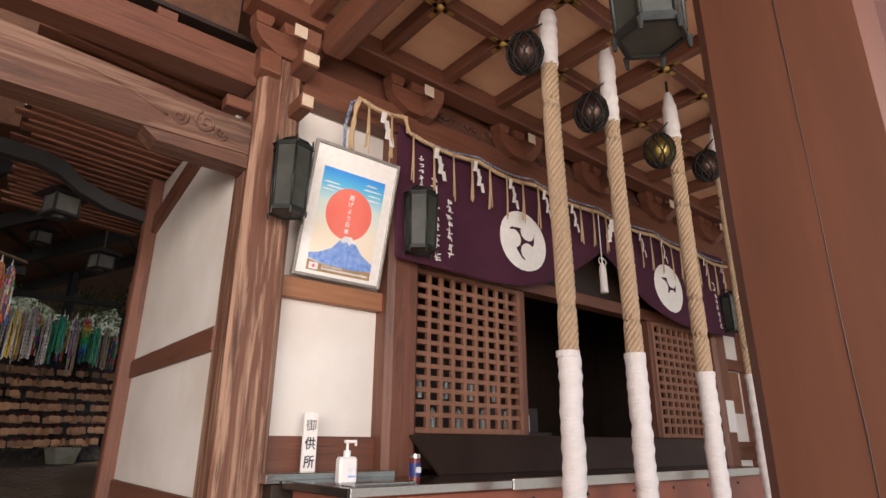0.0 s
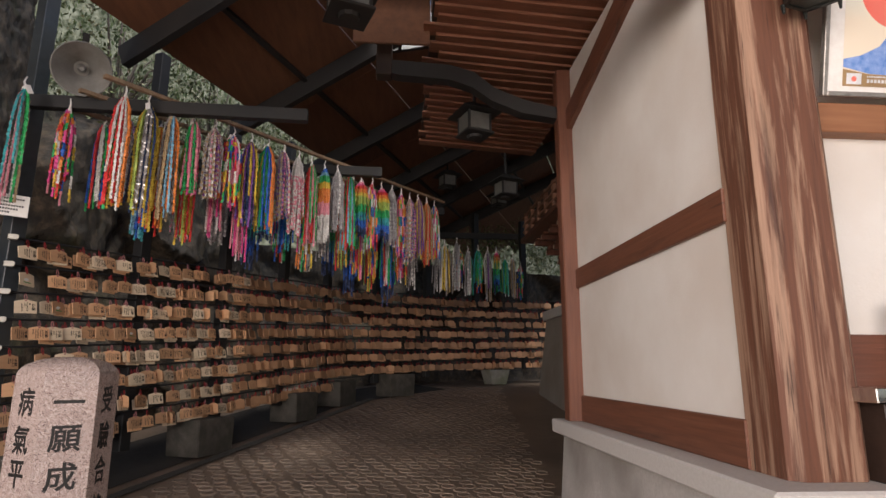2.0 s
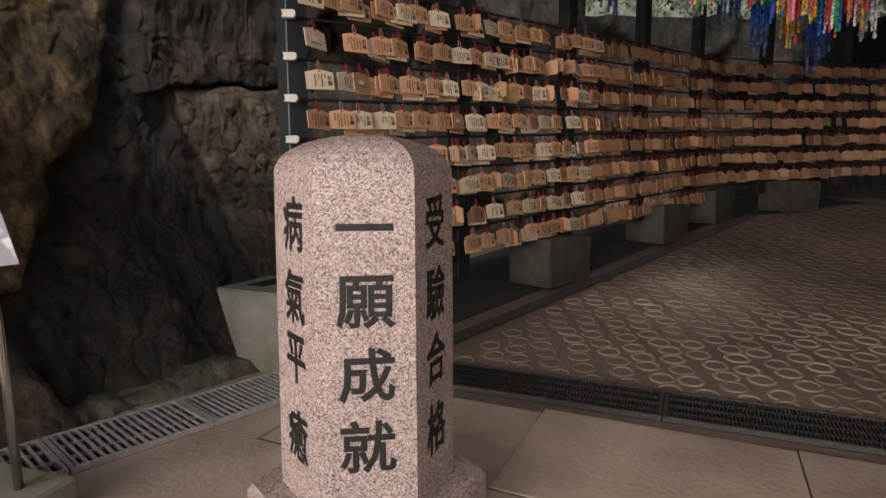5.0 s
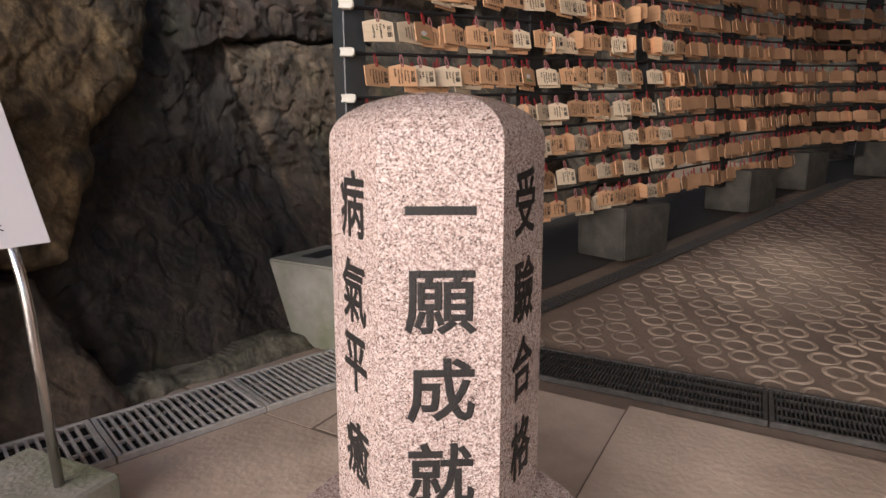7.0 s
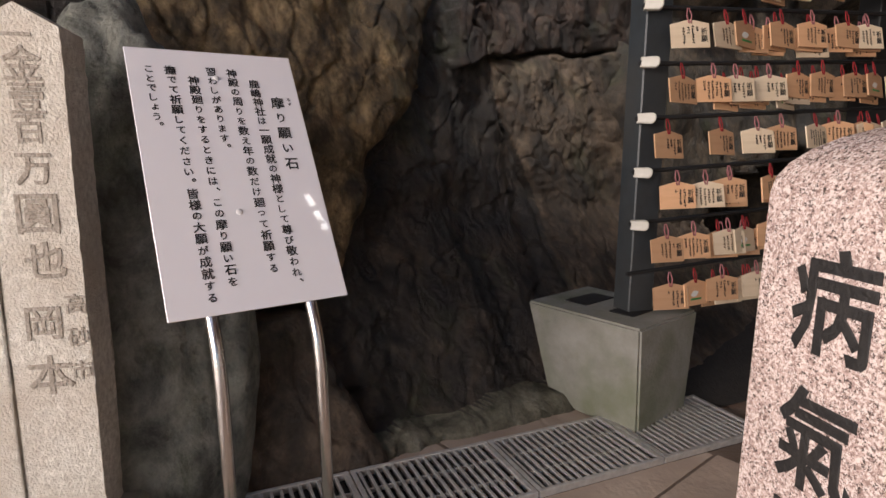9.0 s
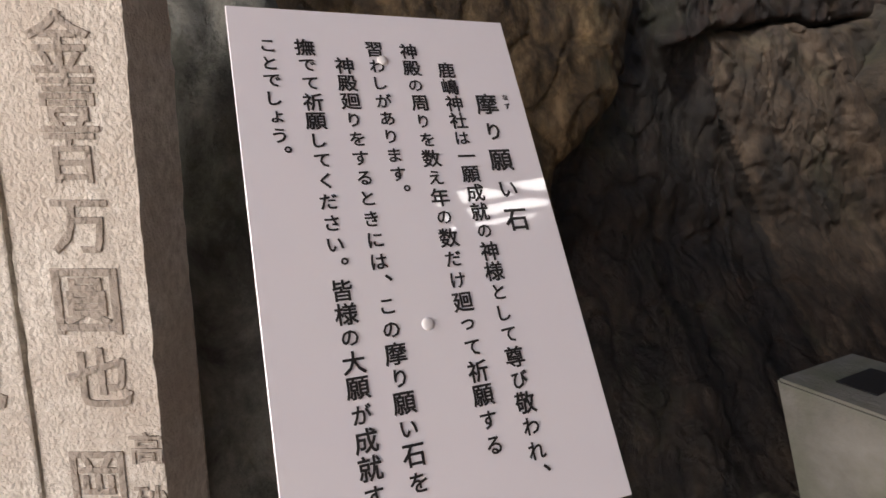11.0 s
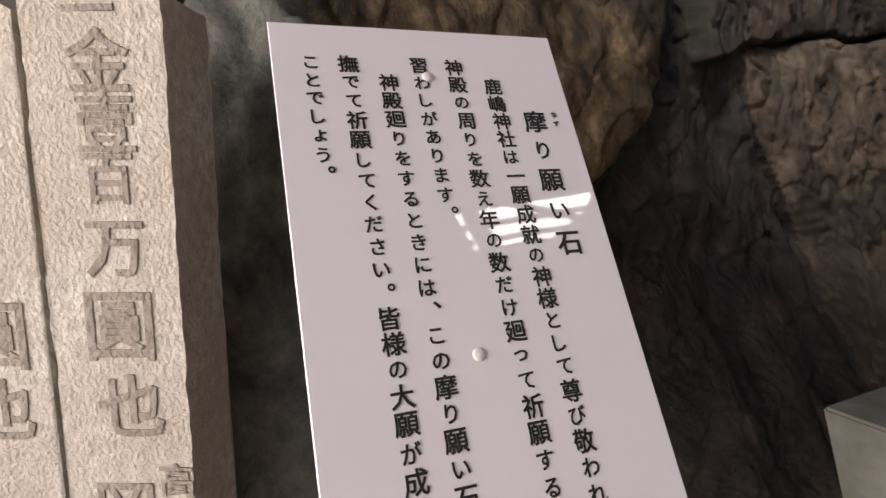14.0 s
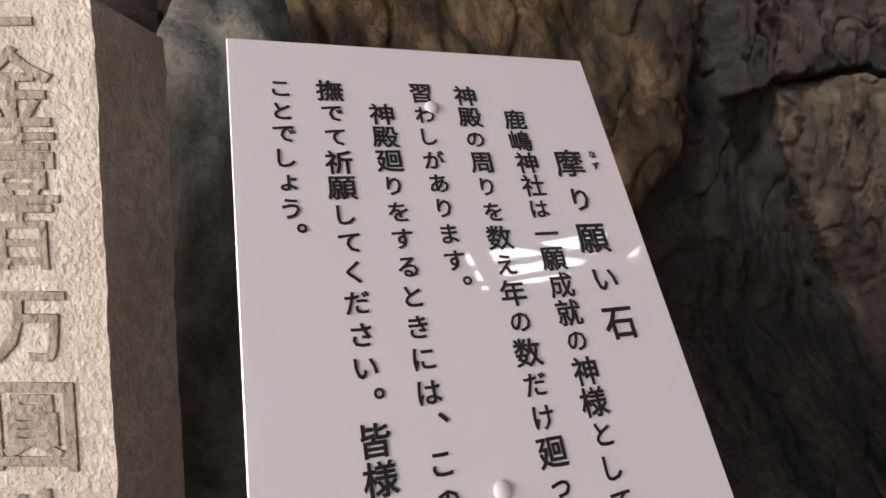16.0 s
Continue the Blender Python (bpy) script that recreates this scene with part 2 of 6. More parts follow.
COPING = mat("pale_granite_coping", (0.56, 0.54, 0.52), 0.7, tint=(0.46, 0.44, 0.42), scale=50, amount=1.0, bump=0.2, bscale=120)
PAVE = mat("paving_stone", (0.56, 0.45, 0.36), 0.4, tint=(0.36, 0.285, 0.225), scale=3, amount=0.9, bump=0.4, bscale=35, obj=0.08, dirt=(0.22, 0.165, 0.13), dscale=0.8, world=True)
RAMP = mat("worn_ramp_concrete", (0.21, 0.153, 0.114), 0.4, tint=(0.125, 0.09, 0.067), scale=6, amount=1.0, bump=0.5, bscale=45, dirt=(0.09, 0.066, 0.052), dscale=0.6)
FORE = mat("pale_forecourt_paving", (0.6, 0.54, 0.46), 0.7, tint=(0.48, 0.43, 0.36), scale=2, amount=1.0, bump=0.3, bscale=30, dirt=(0.42, 0.37, 0.3), dscale=0.5)
RING = mat("ring_relief_concrete", (0.36, 0.275, 0.21), 0.45, tint=(0.2, 0.15, 0.113), scale=9, amount=0.9, bump=0.4, obj=0.14, dirt=(0.12, 0.088, 0.067), dscale=0.9, world=True)
# far rings fade with distance: their colour is drawn towards the ramp's
RINGS_FADED = mat("ring_relief_concrete_far", (0.24, 0.178, 0.134), 0.5, tint=(0.16, 0.115, 0.088), scale=9, amount=1.0, bump=0.3, island=0.06, dirt=(0.12, 0.088, 0.068), dscale=0.6)
DGRATE = mat("dark_grating", (0.1, 0.094, 0.088), 0.45, 0.3, tint=(0.03, 0.028, 0.026), scale=25, amount=1.0)
ROCK = crag("damp_cave_rock", (0.013, 0.01, 0.007), (0.042, 0.03, 0.019), (0.11, 0.077, 0.047))
OCHRE = crag("ochre_rock", (0.032, 0.021, 0.01), (0.14, 0.093, 0.042), (0.36, 0.25, 0.125), 0.5, 0.8)
UMBER = crag("umber_rock", (0.028, 0.019, 0.012), (0.078, 0.053, 0.034), (0.18, 0.128, 0.086), 0.35, 0.8)
RUSSET = crag("russet_rock", (0.01, 0.006, 0.004), (0.032, 0.018, 0.012), (0.09, 0.054, 0.036), 0.45, 0.8)
# hollow's shade is put into a near-black rock colour
HOLLOW_SHADE = crag("black_seeping_rock", (0.007, 0.005, 0.004), (0.024, 0.017, 0.012), (0.07, 0.05, 0.034), 0.45, 0.7, 0.45)
GREYBED = crag("grey_green_ledge_rock", (0.045, 0.042, 0.028), (0.13, 0.12, 0.085), (0.24, 0.22, 0.17), 0.6, 0.35, 0.75)
GREYROCK = crag("grey_green_rock", (0.07, 0.07, 0.06), (0.2, 0.2, 0.17), (0.36, 0.35, 0.29), 0.75, 0.05, 0.75, 0.9)
SAND = mat("pale_cut_stone", (0.74, 0.7, 0.62), 0.85, tint=(0.42, 0.38, 0.32), scale=45, amount=0.7, bump=0.65, bscale=130, dirt=(0.48, 0.42, 0.35), dscale=3.5)
PINK = granite("pink_granite", ((0.0, (0.07, 0.055, 0.05)), (0.13, (0.27, 0.19, 0.17)), (0.38, (0.47, 0.355, 0.32)), (0.68, (0.66, 0.56, 0.52))), 290, 0.2)
INK = mat("black_ink", (0.012, 0.011, 0.011), 0.5)
WHITE = mat("white_board", (0.76, 0.735, 0.77), 0.02, tint=(0.77, 0.75, 0.77), scale=2)
CHROME = mat("stainless_steel", (0.62, 0.6, 0.58), 0.22, 1.0, tint=(0.5, 0.48, 0.46), scale=30, amount=1.0, bump=0.03)
GRATE = mat("galvanised_grating", (0.58, 0.56, 0.53), 0.4, 0.35, tint=(0.34, 0.32, 0.3), scale=25, amount=1.0)
CHANNEL_SHADE = mat("drain_channel", (0.012, 0.011, 0.01), 0.8)
GOLD = mat("gilt_metal", (0.62, 0.42, 0.14), 0.35, 1.0, scale=20)
PAPER = mat("white_paper", (0.82, 0.8, 0.77), 0.8, scale=20, tint=(0.76, 0.73, 0.7))


# ---- building blocks ----
def box(bm, x0, y0, z0, x1, y1, z1, bevel=0.0, m=None, mi=0):
    """A bevelled block between two corners; m places it."""
    r = bmesh.ops.create_cube(bm, size=1)
    vs = r["verts"]
    t = Matrix.LocRotScale(((x0 + x1) / 2, (y0 + y1) / 2, (z0 + z1) / 2), None, (x1 - x0, y1 - y0, z1 - z0))
    bmesh.ops.transform(bm, matrix=(m @ t) if m else t, verts=vs)
    fs = {f for v in vs for f in v.link_faces}
    if bevel:
        es = list({e for v in vs for e in v.link_edges})
        out = bmesh.ops.bevel(bm, geom=es, offset=bevel, segments=1, affect="EDGES", profile=0.5)
        fs = {f for f in fs if f.is_valid} | set(out["faces"])
    for f in fs:
        f.material_index = mi
    return fs


def rod(bm, a, b, r0, r1=None, n=10, caps=True):
    """A round bar from a to b."""
    a, b = Vector(a), Vector(b)
    d = b - a
    m = Matrix.Translation((a + b) / 2) @ d.to_track_quat("Z", "Y").to_matrix().to_4x4()
    return bmesh.ops.create_cone(bm, cap_ends=caps, segments=n, radius1=r0, radius2=r0 if r1 is None else r1, depth=d.length, matrix=m)["verts"]


def pipe(bm, pts, r, n=8, radii=None):
    """A tube along points, its rings carried along without twisting."""
    pts = [Vector(p) for p in pts]
    rings, side = [], None
    for i, p in enumerate(pts):
        d = (pts[min(i + 1, len(pts) - 1)] - pts[max(i - 1, 0)]).normalized()
        if side is None:
            side = d.orthogonal().normalized()
        side = (side - d * side.dot(d)).normalized()
        up = d.cross(side)
        k = radii[i] if radii else r
        rings.append([bm.verts.new(p + k * (side * math.cos(2 * math.pi * j / n) + up * math.sin(2 * math.pi * j / n))) for j in range(n)])
    for a, b in zip(rings, rings[1:]):
        for j in range(n):
            f = bm.faces.new((a[j], a[(j + 1) % n], b[(j + 1) % n], b[j]))
            f.smooth = True
    bm.faces.new(rings[0][::-1])
    bm.faces.new(rings[-1])


def prism(bm, outline, depth, m=None):
    """A flat outline (x, z) pushed back along y by depth."""
    m = m or Matrix.Identity(4)
    a = [bm.verts.new(m @ Vector((x, 0, z))) for x, z in outline]
    b = [bm.verts.new(m @ Vector((x, depth, z))) for x, z in outline]
    k = len(a)
    bm.faces.new(a)
    bm.faces.new(b[::-1])
    for i in range(k):
        bm.faces.new((a[i], b[i], b[(i + 1) % k], a[(i + 1) % k]))


def mesh_of(name, bm, mats):
    bmesh.ops.recalc_face_normals(bm, faces=bm.faces)
    me = bpy.data.meshes.new(name)
    bm.to_mesh(me)
    bm.free()
    for m in mats if isinstance(mats, (list, tuple)) else [mats]:
        me.materials.append(m)
    return me


def part(name, bm, material, parent=None, label=""):
    """Links a bmesh as one mesh object under a thing or a part."""
    ob = new(name, mesh_of(name, bm, material))
    if parent:
        ob.parent = parent
    return tagged(ob, label)


def share(name, me, parent, m=None):
    """One more object on a shared mesh."""
    ob = new(name, me)
    ob.parent = parent
    if m is not None:
        ob.matrix_basis = m
    return ob


def thing(name, label, category, m=None, group="", kind=""):
    ob = tagged(new(name), label, category, group, kind)
    ob.empty_display_size = 0.1
    if m is not None:
        ob.matrix_basis = m
    return ob


def setting(name, bm, material, label, category):
    return tagged(part(name, bm, material), label, category, "", "structure")


def boxpart(name, x0, y0, z0, x1, y1, z1, material, parent=None, bevel=0.006, label=""):
    bm = bmesh.new()
    box(bm, x0, y0, z0, x1, y1, z1, bevel)
    return part(name, bm, material, parent, label)


CHARS = sorted(set("一願成就病氣平癒受驗合格摩り願い石鹿嶋神社はの様として尊び敬われ、殿周を数え年だけ廻って祈する習しがあります。きに撫でく皆大こょうなず金壹百万圓也岡本高砂市御供所掲げよ日さ"))
GLYPHS, BOLD = {}, 0.02  # strokes a little heavier than the built-in face
for ch in CHARS:
    for bold in (BOLD, 0.0):
        cu = bpy.data.curves.new("glyph", "FONT")
        cu.body, cu.size, cu.extrude, cu.bevel_depth, cu.resolution_u = ch, 1.0, 0.01 + BOLD - bold, bold, 2
        tmp = bpy.data.objects.new("glyph", cu)
        scene.collection.objects.link(tmp)
        GLYPHS[ch, bold] = tmp
bpy.context.view_layer.update()
deps = bpy.context.evaluated_depsgraph_get()
for key, tmp in list(GLYPHS.items()):
    me = bpy.data.meshes.new_from_object(tmp.evaluated_get(deps))
    cs = np.array([v.co[:] for v in me.vertices])
    lo, hi = cs.min(0), cs.max(0)
    if max(hi[:2] - lo[:2]) < 1.05:  # the heavier stroke can run wild: then the plain one stays
        GLYPHS.setdefault(key[0], (me, Vector(((lo[0] + hi[0]) / 2, (lo[1] + hi[1]) / 2, 0))))
for tmp in [o for o in bpy.data.objects if o.type == "FONT"]:
    bpy.data.objects.remove(tmp)


def letters(name, ch, size, material, parent, m, depth=0.001, tall=1.0):
    """One character as a mesh; it lies in x-z of m, facing -y, about its origin."""
    src, mid = GLYPHS[ch]
    me = src.copy()
    me.transform(m @ Matrix.Rotation(radians(90), 4, "X") @ Matrix.Diagonal((size, size * tall, depth / (0.01 + BOLD), 1)) @ Matrix.Translation(-mid))
    me.materials.clear()
    me.materials.append(material)
    ob = new(name, me)
    ob.parent = parent
    return ob


def ramp(y):
    """Height of the floor: level, then the rising path."""
    return min(1.02, max(0.0, 0.11 * (y - 7.45)))

# ---- ground ----
bm = bmesh.new()
ys = [-60, -4.4, 0, 4, 7.45, 8.5, 10, 12, 14, 16, 17.5, 60]
for a, b in zip(ys, ys[1:]):
    bm.faces.new([bm.verts.new(c) for c in ((-60, a, ramp(a) - 0.02), (60, a, ramp(a) - 0.02), (60, b, ramp(b) - 0.02), (-60, b, ramp(b) - 0.02))])
bmesh.ops.remove_doubles(bm, verts=bm.verts, dist=1e-4)
# unseen forecourt ground, made pale to bounce light onto the porch ceiling
for f in bm.faces:
    f.material_index = 1 if f.calc_center_median().y < -2 else 0
ground = setting("ground", bm, [RAMP, FORE], "brown worn concrete path rising past the hall", "ground")

# ---- hall: plinth and columns ----
plinth = thing("plinth", "grey granite block plinth under the hall with a pale coping", "plinth", kind="structure")
bm = bmesh.new()
prism(bm, [(1.04, 0.0), (9.5, 0.0), (9.5, 0.75), (1.1, 0.75)], 3.2, pose(0, 3.72, 0))
part("plinth_wall", bm, PLINTH, plinth)
boxpart("coping", 1.0, 3.62, 0.752, 9.5, 6.97, 0.872, COPING, plinth, 0.012)


def column(name, x, y, z0, z1, w, material, label, chamfer=0.05):
    bm = bmesh.new()
    h, c = w / 2, chamfer
    ring = [(h - c, -h), (h, -h + c), (h, h - c), (h - c, h), (-h + c, h), (-h, h - c), (-h, -h + c), (-h + c, -h)]
    rows = []
    for k in range(9):
        z = z0 + (z1 - z0) * k / 8
        j = 0.004 * noise.noise((x, y, z * 2))
        rows.append([bm.verts.new((x + px + j, y + py - j, z)) for px, py in ring])
    for a, b in zip(rows, rows[1:]):
        for i in range(8):
            bm.faces.new((a[i], a[(i + 1) % 8], b[(i + 1) % 8], b[i]))
    bm.faces.new(rows[0][::-1])
    bm.faces.new(rows[-1])
    return setting(name, bm, material, label, "column")


column("column_corner", 1.385, 3.98, 0.874, 4.55, 0.37, WORN, "weathered brown corner column of the hall, worn pale in streaks")
column("column_second", 2.69, 4.02, 0.874, 4.55, 0.33, WOOD, "brown-stained wooden column beside the lattice doors")
column("column_third", 8.3, 4.02, 0.874, 4.55, 0.33, WOOD, "brown-stained wooden column beyond the lattice doors")
column("column_fourth", 9.4, 3.98, 0.874, 4.55, 0.37, WOOD, "brown-stained wooden column at the far corner of the hall")
column("column_porch", 2.12, 0.45, 0.0, 6.0, 0.56, COLWOOD, "smooth brown porch column with a drying crack", 0.045)
bm = bmesh.new()
pipe(bm, [(1.8395, 0.43 + 0.008 * noise.noise((z * 3, 0, 0)), z) for z in [0.3 + 0.2 * k for k in range(24)]], 0.002, 4)
setting("column_crack", bm, DARK, "thin drying crack down the porch column", "crack")
column("column_side", 1.16, 6.72, 0.874, 4.3, 0.16, WOOD, "thin brown post at the end of the side wall", 0.012)

# side wall
side = thing("wall_side", "white plaster side wall of the hall in a brown timber frame", "wall", kind="structure")
boxpart("plaster", 1.215, 4.1, 1.1, 1.3, 6.7, 4.3, PLASTER, side, 0)
boxpart("rail", 1.19, 4.1, 0.874, 1.33, 6.64, 1.1, WOODY, side)
boxpart("rail", 1.185, 4.1, 2.07, 1.33, 6.64, 2.25, WOODY, side)
bm = bmesh.new()
box(bm, 1.16, -1.6, -0.11, 1.34, 1.7, 0.11, 0.01, pose(0, 5.32, 4.03, -11, 0, 0))
part("brace", bm, WOODY, side)

# front wall
front = thing("wall_front", "white plaster bay of the hall's front with a light wood rail", "wall", kind="structure")
boxpart("plaster", 1.55, 4.06, 1.1, 2.54, 4.16, 4.6, PLASTER, front, 0)
boxpart("rail", 1.56, 4.0, 1.25, 2.53, 4.15, 1.5, WOODX, front)
boxpart("rail", 1.56, 3.97, 2.52, 2.53, 4.15, 2.68, ORANGE, front)
boxpart("plaster", 8.46, 4.06, 1.1, 9.24, 4.16, 4.6, PLASTER, front, 0)
boxpart("rail", 8.46, 4.0, 1.25, 9.24, 4.15, 1.5, WOODX, front)
boxpart("rail", 8.46, 3.97, 2.52, 9.24, 4.15, 2.68, WOODX, front)
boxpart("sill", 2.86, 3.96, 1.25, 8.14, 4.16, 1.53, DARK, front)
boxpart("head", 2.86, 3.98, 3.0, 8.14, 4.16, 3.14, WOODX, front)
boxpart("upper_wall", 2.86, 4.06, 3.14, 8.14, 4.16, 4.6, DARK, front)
boxpart("frieze_board", 1.57, 3.96, 4.505, 9.5, 4.02, 4.96, WOODX, front)
boxpart("side_return", 9.6, 1.6, 0.88, 9.7, 3.9, 4.73, PLASTER, front)
# unlit room: its darkness is put into the near-black wood colour
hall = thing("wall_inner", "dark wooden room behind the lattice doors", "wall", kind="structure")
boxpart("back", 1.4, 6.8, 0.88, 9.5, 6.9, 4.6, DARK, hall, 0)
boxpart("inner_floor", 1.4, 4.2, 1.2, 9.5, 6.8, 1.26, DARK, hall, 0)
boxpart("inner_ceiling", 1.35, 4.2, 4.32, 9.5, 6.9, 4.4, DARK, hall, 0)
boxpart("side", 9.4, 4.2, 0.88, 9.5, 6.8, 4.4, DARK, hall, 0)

# beams at the corner
def beam(name, label, x0, y0, z0, x1, y1, z1, material, bevel=0.015):
    bm = bmesh.new()
    box(bm, x0, y0, z0, x1, y1, z1, bevel)
    return setting(name, bm, material, label, "beam")


bm = bmesh.new()
prism(bm, [(-4.4, 3.6), (-2.6, 3.58), (-1.0, 3.515), (0.48, 3.5), (1.2, 3.5), (1.2, 3.785), (0.4, 3.845), (-0.75, 3.925), (-2.6, 3.97), (-4.4, 3.97)], 0.22, pose(0, 3.84, 0))
bmesh.ops.bevel(bm, geom=list(bm.edges), offset=0.014, segments=2, affect="EDGES")
setting("beam_low", bm, WORNX, "weathered brown bowed tie beam with a carved scroll at its end", "beam")
beam("beam_high", "brown-stained upper tie beam", -4.4, 3.86, 4.13, 1.2, 4.1, 4.42, WOODX)
beam("beam_front", "brown-stained head beam over the front of the hall", 1.57, 3.85, 4.2, 9.4, 4.05, 4.5, WOODX)
beam("beam_eave", "brown eave beam under the panelled ceiling", 1.0, 3.62, 4.74, 9.6, 3.86, 4.93, WOODX)

# ---- porch ceiling ----
bm = bmesh.new()
box(bm, 1.0, -1.2, 4.94, 10.5, 3.95, 5.0)
ceiling = setting("ceiling_porch", bm, PANEL, "panelled porch ceiling of warm bare wood", "ceiling")
ribs = thing("ceiling_ribs", "brown coffer ribs with gilt fittings at the crossings", "ceiling", kind="structure")
for i in range(13):
    x = 1.53 + 0.71 * i
    boxpart("rib", x - 0.05, -1.2, 4.796, x + 0.05, 3.68, 4.938, WOODY, ribs, 0.008)
for j in range(6):
    y = 2.85 - 0.72 * j
    boxpart("rib", 1.0, y - 0.045, 4.802, 10.5, y + 0.045, 4.936, WOODX, ribs, 0.008)

# ---- court roof ----
roof = thing("roof", "brown boarded court roof on black steel beams", "roof", kind="structure")
bm = bmesh.new()
for i in range(9):
    for k in range(10):
        if i > 4 and k > 6:
            continue  # the roof stops short of the main hall
        if 1 < i < 5 and k in (4, 5):
            continue  # the skylight's panel takes their place
        box(bm, i * 0.9, -9 + 2.4 * k, 0.0, i * 0.9 + 0.885, -9 + 2.4 * k + 2.39, 0.05, 0, ROOF)
part("roof_boards", bm, ROOFB, roof)
bm = bmesh.new()
rim = [(1.8, 0.6), (4.485, 0.6), (4.485, 5.39), (1.8, 5.39)]
hole = [(-0.62, -1.2), (0.62, -1.2), (0.62, 1.2), (-0.62, 1.2)]
for z in (0.0, 0.05):
    o_ring = [bm.verts.new(ROOF @ Vector((x, y, z))) for x, y in rim]
    i_ring = [bm.verts.new(WELL @ Vector((x, y, z))) for x, y in hole]
    for k in range(4):
        bm.faces.new((o_ring[k], o_ring[(k + 1) % 4], i_ring[(k + 1) % 4], i_ring[k]))
part("skylight_panel", bm, ROOFB, roof)
for x0, y0, x1, y1 in ((-0.66, -1.24, -0.6, 1.24), (0.6, -1.24, 0.66, 1.24), (-0.6, -1.24, 0.6, -1.18), (-0.6, 1.18, 0.6, 1.24)):
    bm = bmesh.new()
    box(bm, x0, y0, -0.03, x1, y1, 0.09, 0.004, WELL)
    part("skylight_frame", bm, STEEL, roof)
for x in (-0.2, 0.2):
    bm = bmesh.new()
    box(bm, x - 0.025, -1.18, -0.03, x + 0.025, 1.18, 0.03, 0.004, WELL)
    part("skylight_bar", bm, STEEL, roof)
for k in range(10):
    bm = bmesh.new()
    box(bm, -0.3, -7.6 + 2.0 * k, -0.26, 8, -7.5 + 2.0 * k, -0.005, 0.004, ROOF)
    part("steel_rafter", bm, STEEL, roof)
for i in range(4):
    bm = bmesh.new()
    box(bm, 0.9 + 1.8 * i, -9, -0.08, 0.96 + 1.8 * i, 14.5, -0.004, 0.004, ROOF)
    part("purlin", bm, STEEL, roof)

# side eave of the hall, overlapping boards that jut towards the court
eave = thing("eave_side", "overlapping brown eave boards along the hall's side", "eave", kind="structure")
re_ = random.Random(31)
for k in range(32):
    bm = bmesh.new()
    box(bm, -0.1 - 0.09 * (k % 2) - 0.09 * re_.random(), -0.13, -0.014, 1.45, 0.13, 0.014, 0.004, pose(0, 4.32 + 0.157 * k, 4.5 + 0.012 * re_.random(), 9 + 3 * re_.random(), 4, re_.uniform(-1.2, 1.2)))
    part("eave_board", bm, EAVE, eave)
boxpart("eave_purlin", 0.45, 4.1, 4.535, 0.6, 9.3, 4.66, WOODY, eave)
# added boards, placed to keep the skylight out of the camera's view
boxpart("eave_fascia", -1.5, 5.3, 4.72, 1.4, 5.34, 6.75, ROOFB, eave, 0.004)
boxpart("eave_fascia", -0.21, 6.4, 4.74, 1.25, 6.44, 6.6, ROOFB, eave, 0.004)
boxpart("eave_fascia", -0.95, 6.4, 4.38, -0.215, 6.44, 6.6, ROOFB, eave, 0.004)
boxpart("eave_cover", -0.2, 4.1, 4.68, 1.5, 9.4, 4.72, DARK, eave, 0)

# ---- rock wall ----
def rock_face(name, a, b, z1, lean, seed, material, label, n=150, h=90, rough=0.5):
    """A craggy wall over the line a to b, leaning back as it rises: broad facets, cracks between them, fine relief."""
    bm = bmesh.new()
    a, b = Vector((*a, -0.1)), Vector((*b, -0.1))
    d = b - a
    nrm = Vector((d.y, -d.x, 0)).normalized()
    rows = []
    for j in range(h + 1):
        row = []
        for i in range(n + 1):
            p = a + d * i / n + Vector((0, 0, z1 * j / h))
            q = p * 0.62 + Vector((seed, 0, 0))
            w = q + 0.2 * Vector((noise.noise(q * 1.7), noise.noise(q * 1.7 + Vector((9, 0, 0))), noise.noise(q * 1.7 + Vector((0, 9, 0)))))
            w = w * 1.25
            dist, pts = noise.voronoi(w)
            gap = dist[1] - dist[0]
            mix = 0.5 + 0.5 * min(1.0, gap / 0.13)

            def plane(c):
                return 0.42 * (noise.cell(c * 7.3) - 0.5) + 0.6 * (w - c).dot(Vector((noise.cell(c * 3.1) - 0.5, noise.cell(c * 5.7) - 0.5, noise.cell(c * 9.1) - 0.5)))

            facet = plane(pts[0]) * mix + plane(pts[1]) * (1 - mix)
            crack = -0.07 * max(0.0, 1 - gap / 0.04) ** 2
            fine = 0.05 * noise.noise(p * 3.5) + 0.03 * noise.noise(p * 8) + 0.016 * noise.noise(p * 19) + 0.008 * noise.noise(p * 41)
            back = lean * min(p.z, 2.2) + 0.1 * max(0, p.z - 2.2)
            off = rough * (facet + 0.25 * noise.noise(q)) + crack + fine - back
            row.append(bm.verts.new(p + nrm * off))
        rows.append(row)
    for r, s in zip(rows, rows[1:]):
        for i in range(n):
            f = bm.faces.new((r[i], r[i + 1], s[i + 1], s[i]))
            f.smooth = True
    return setting(name, bm, material, label, "rock")


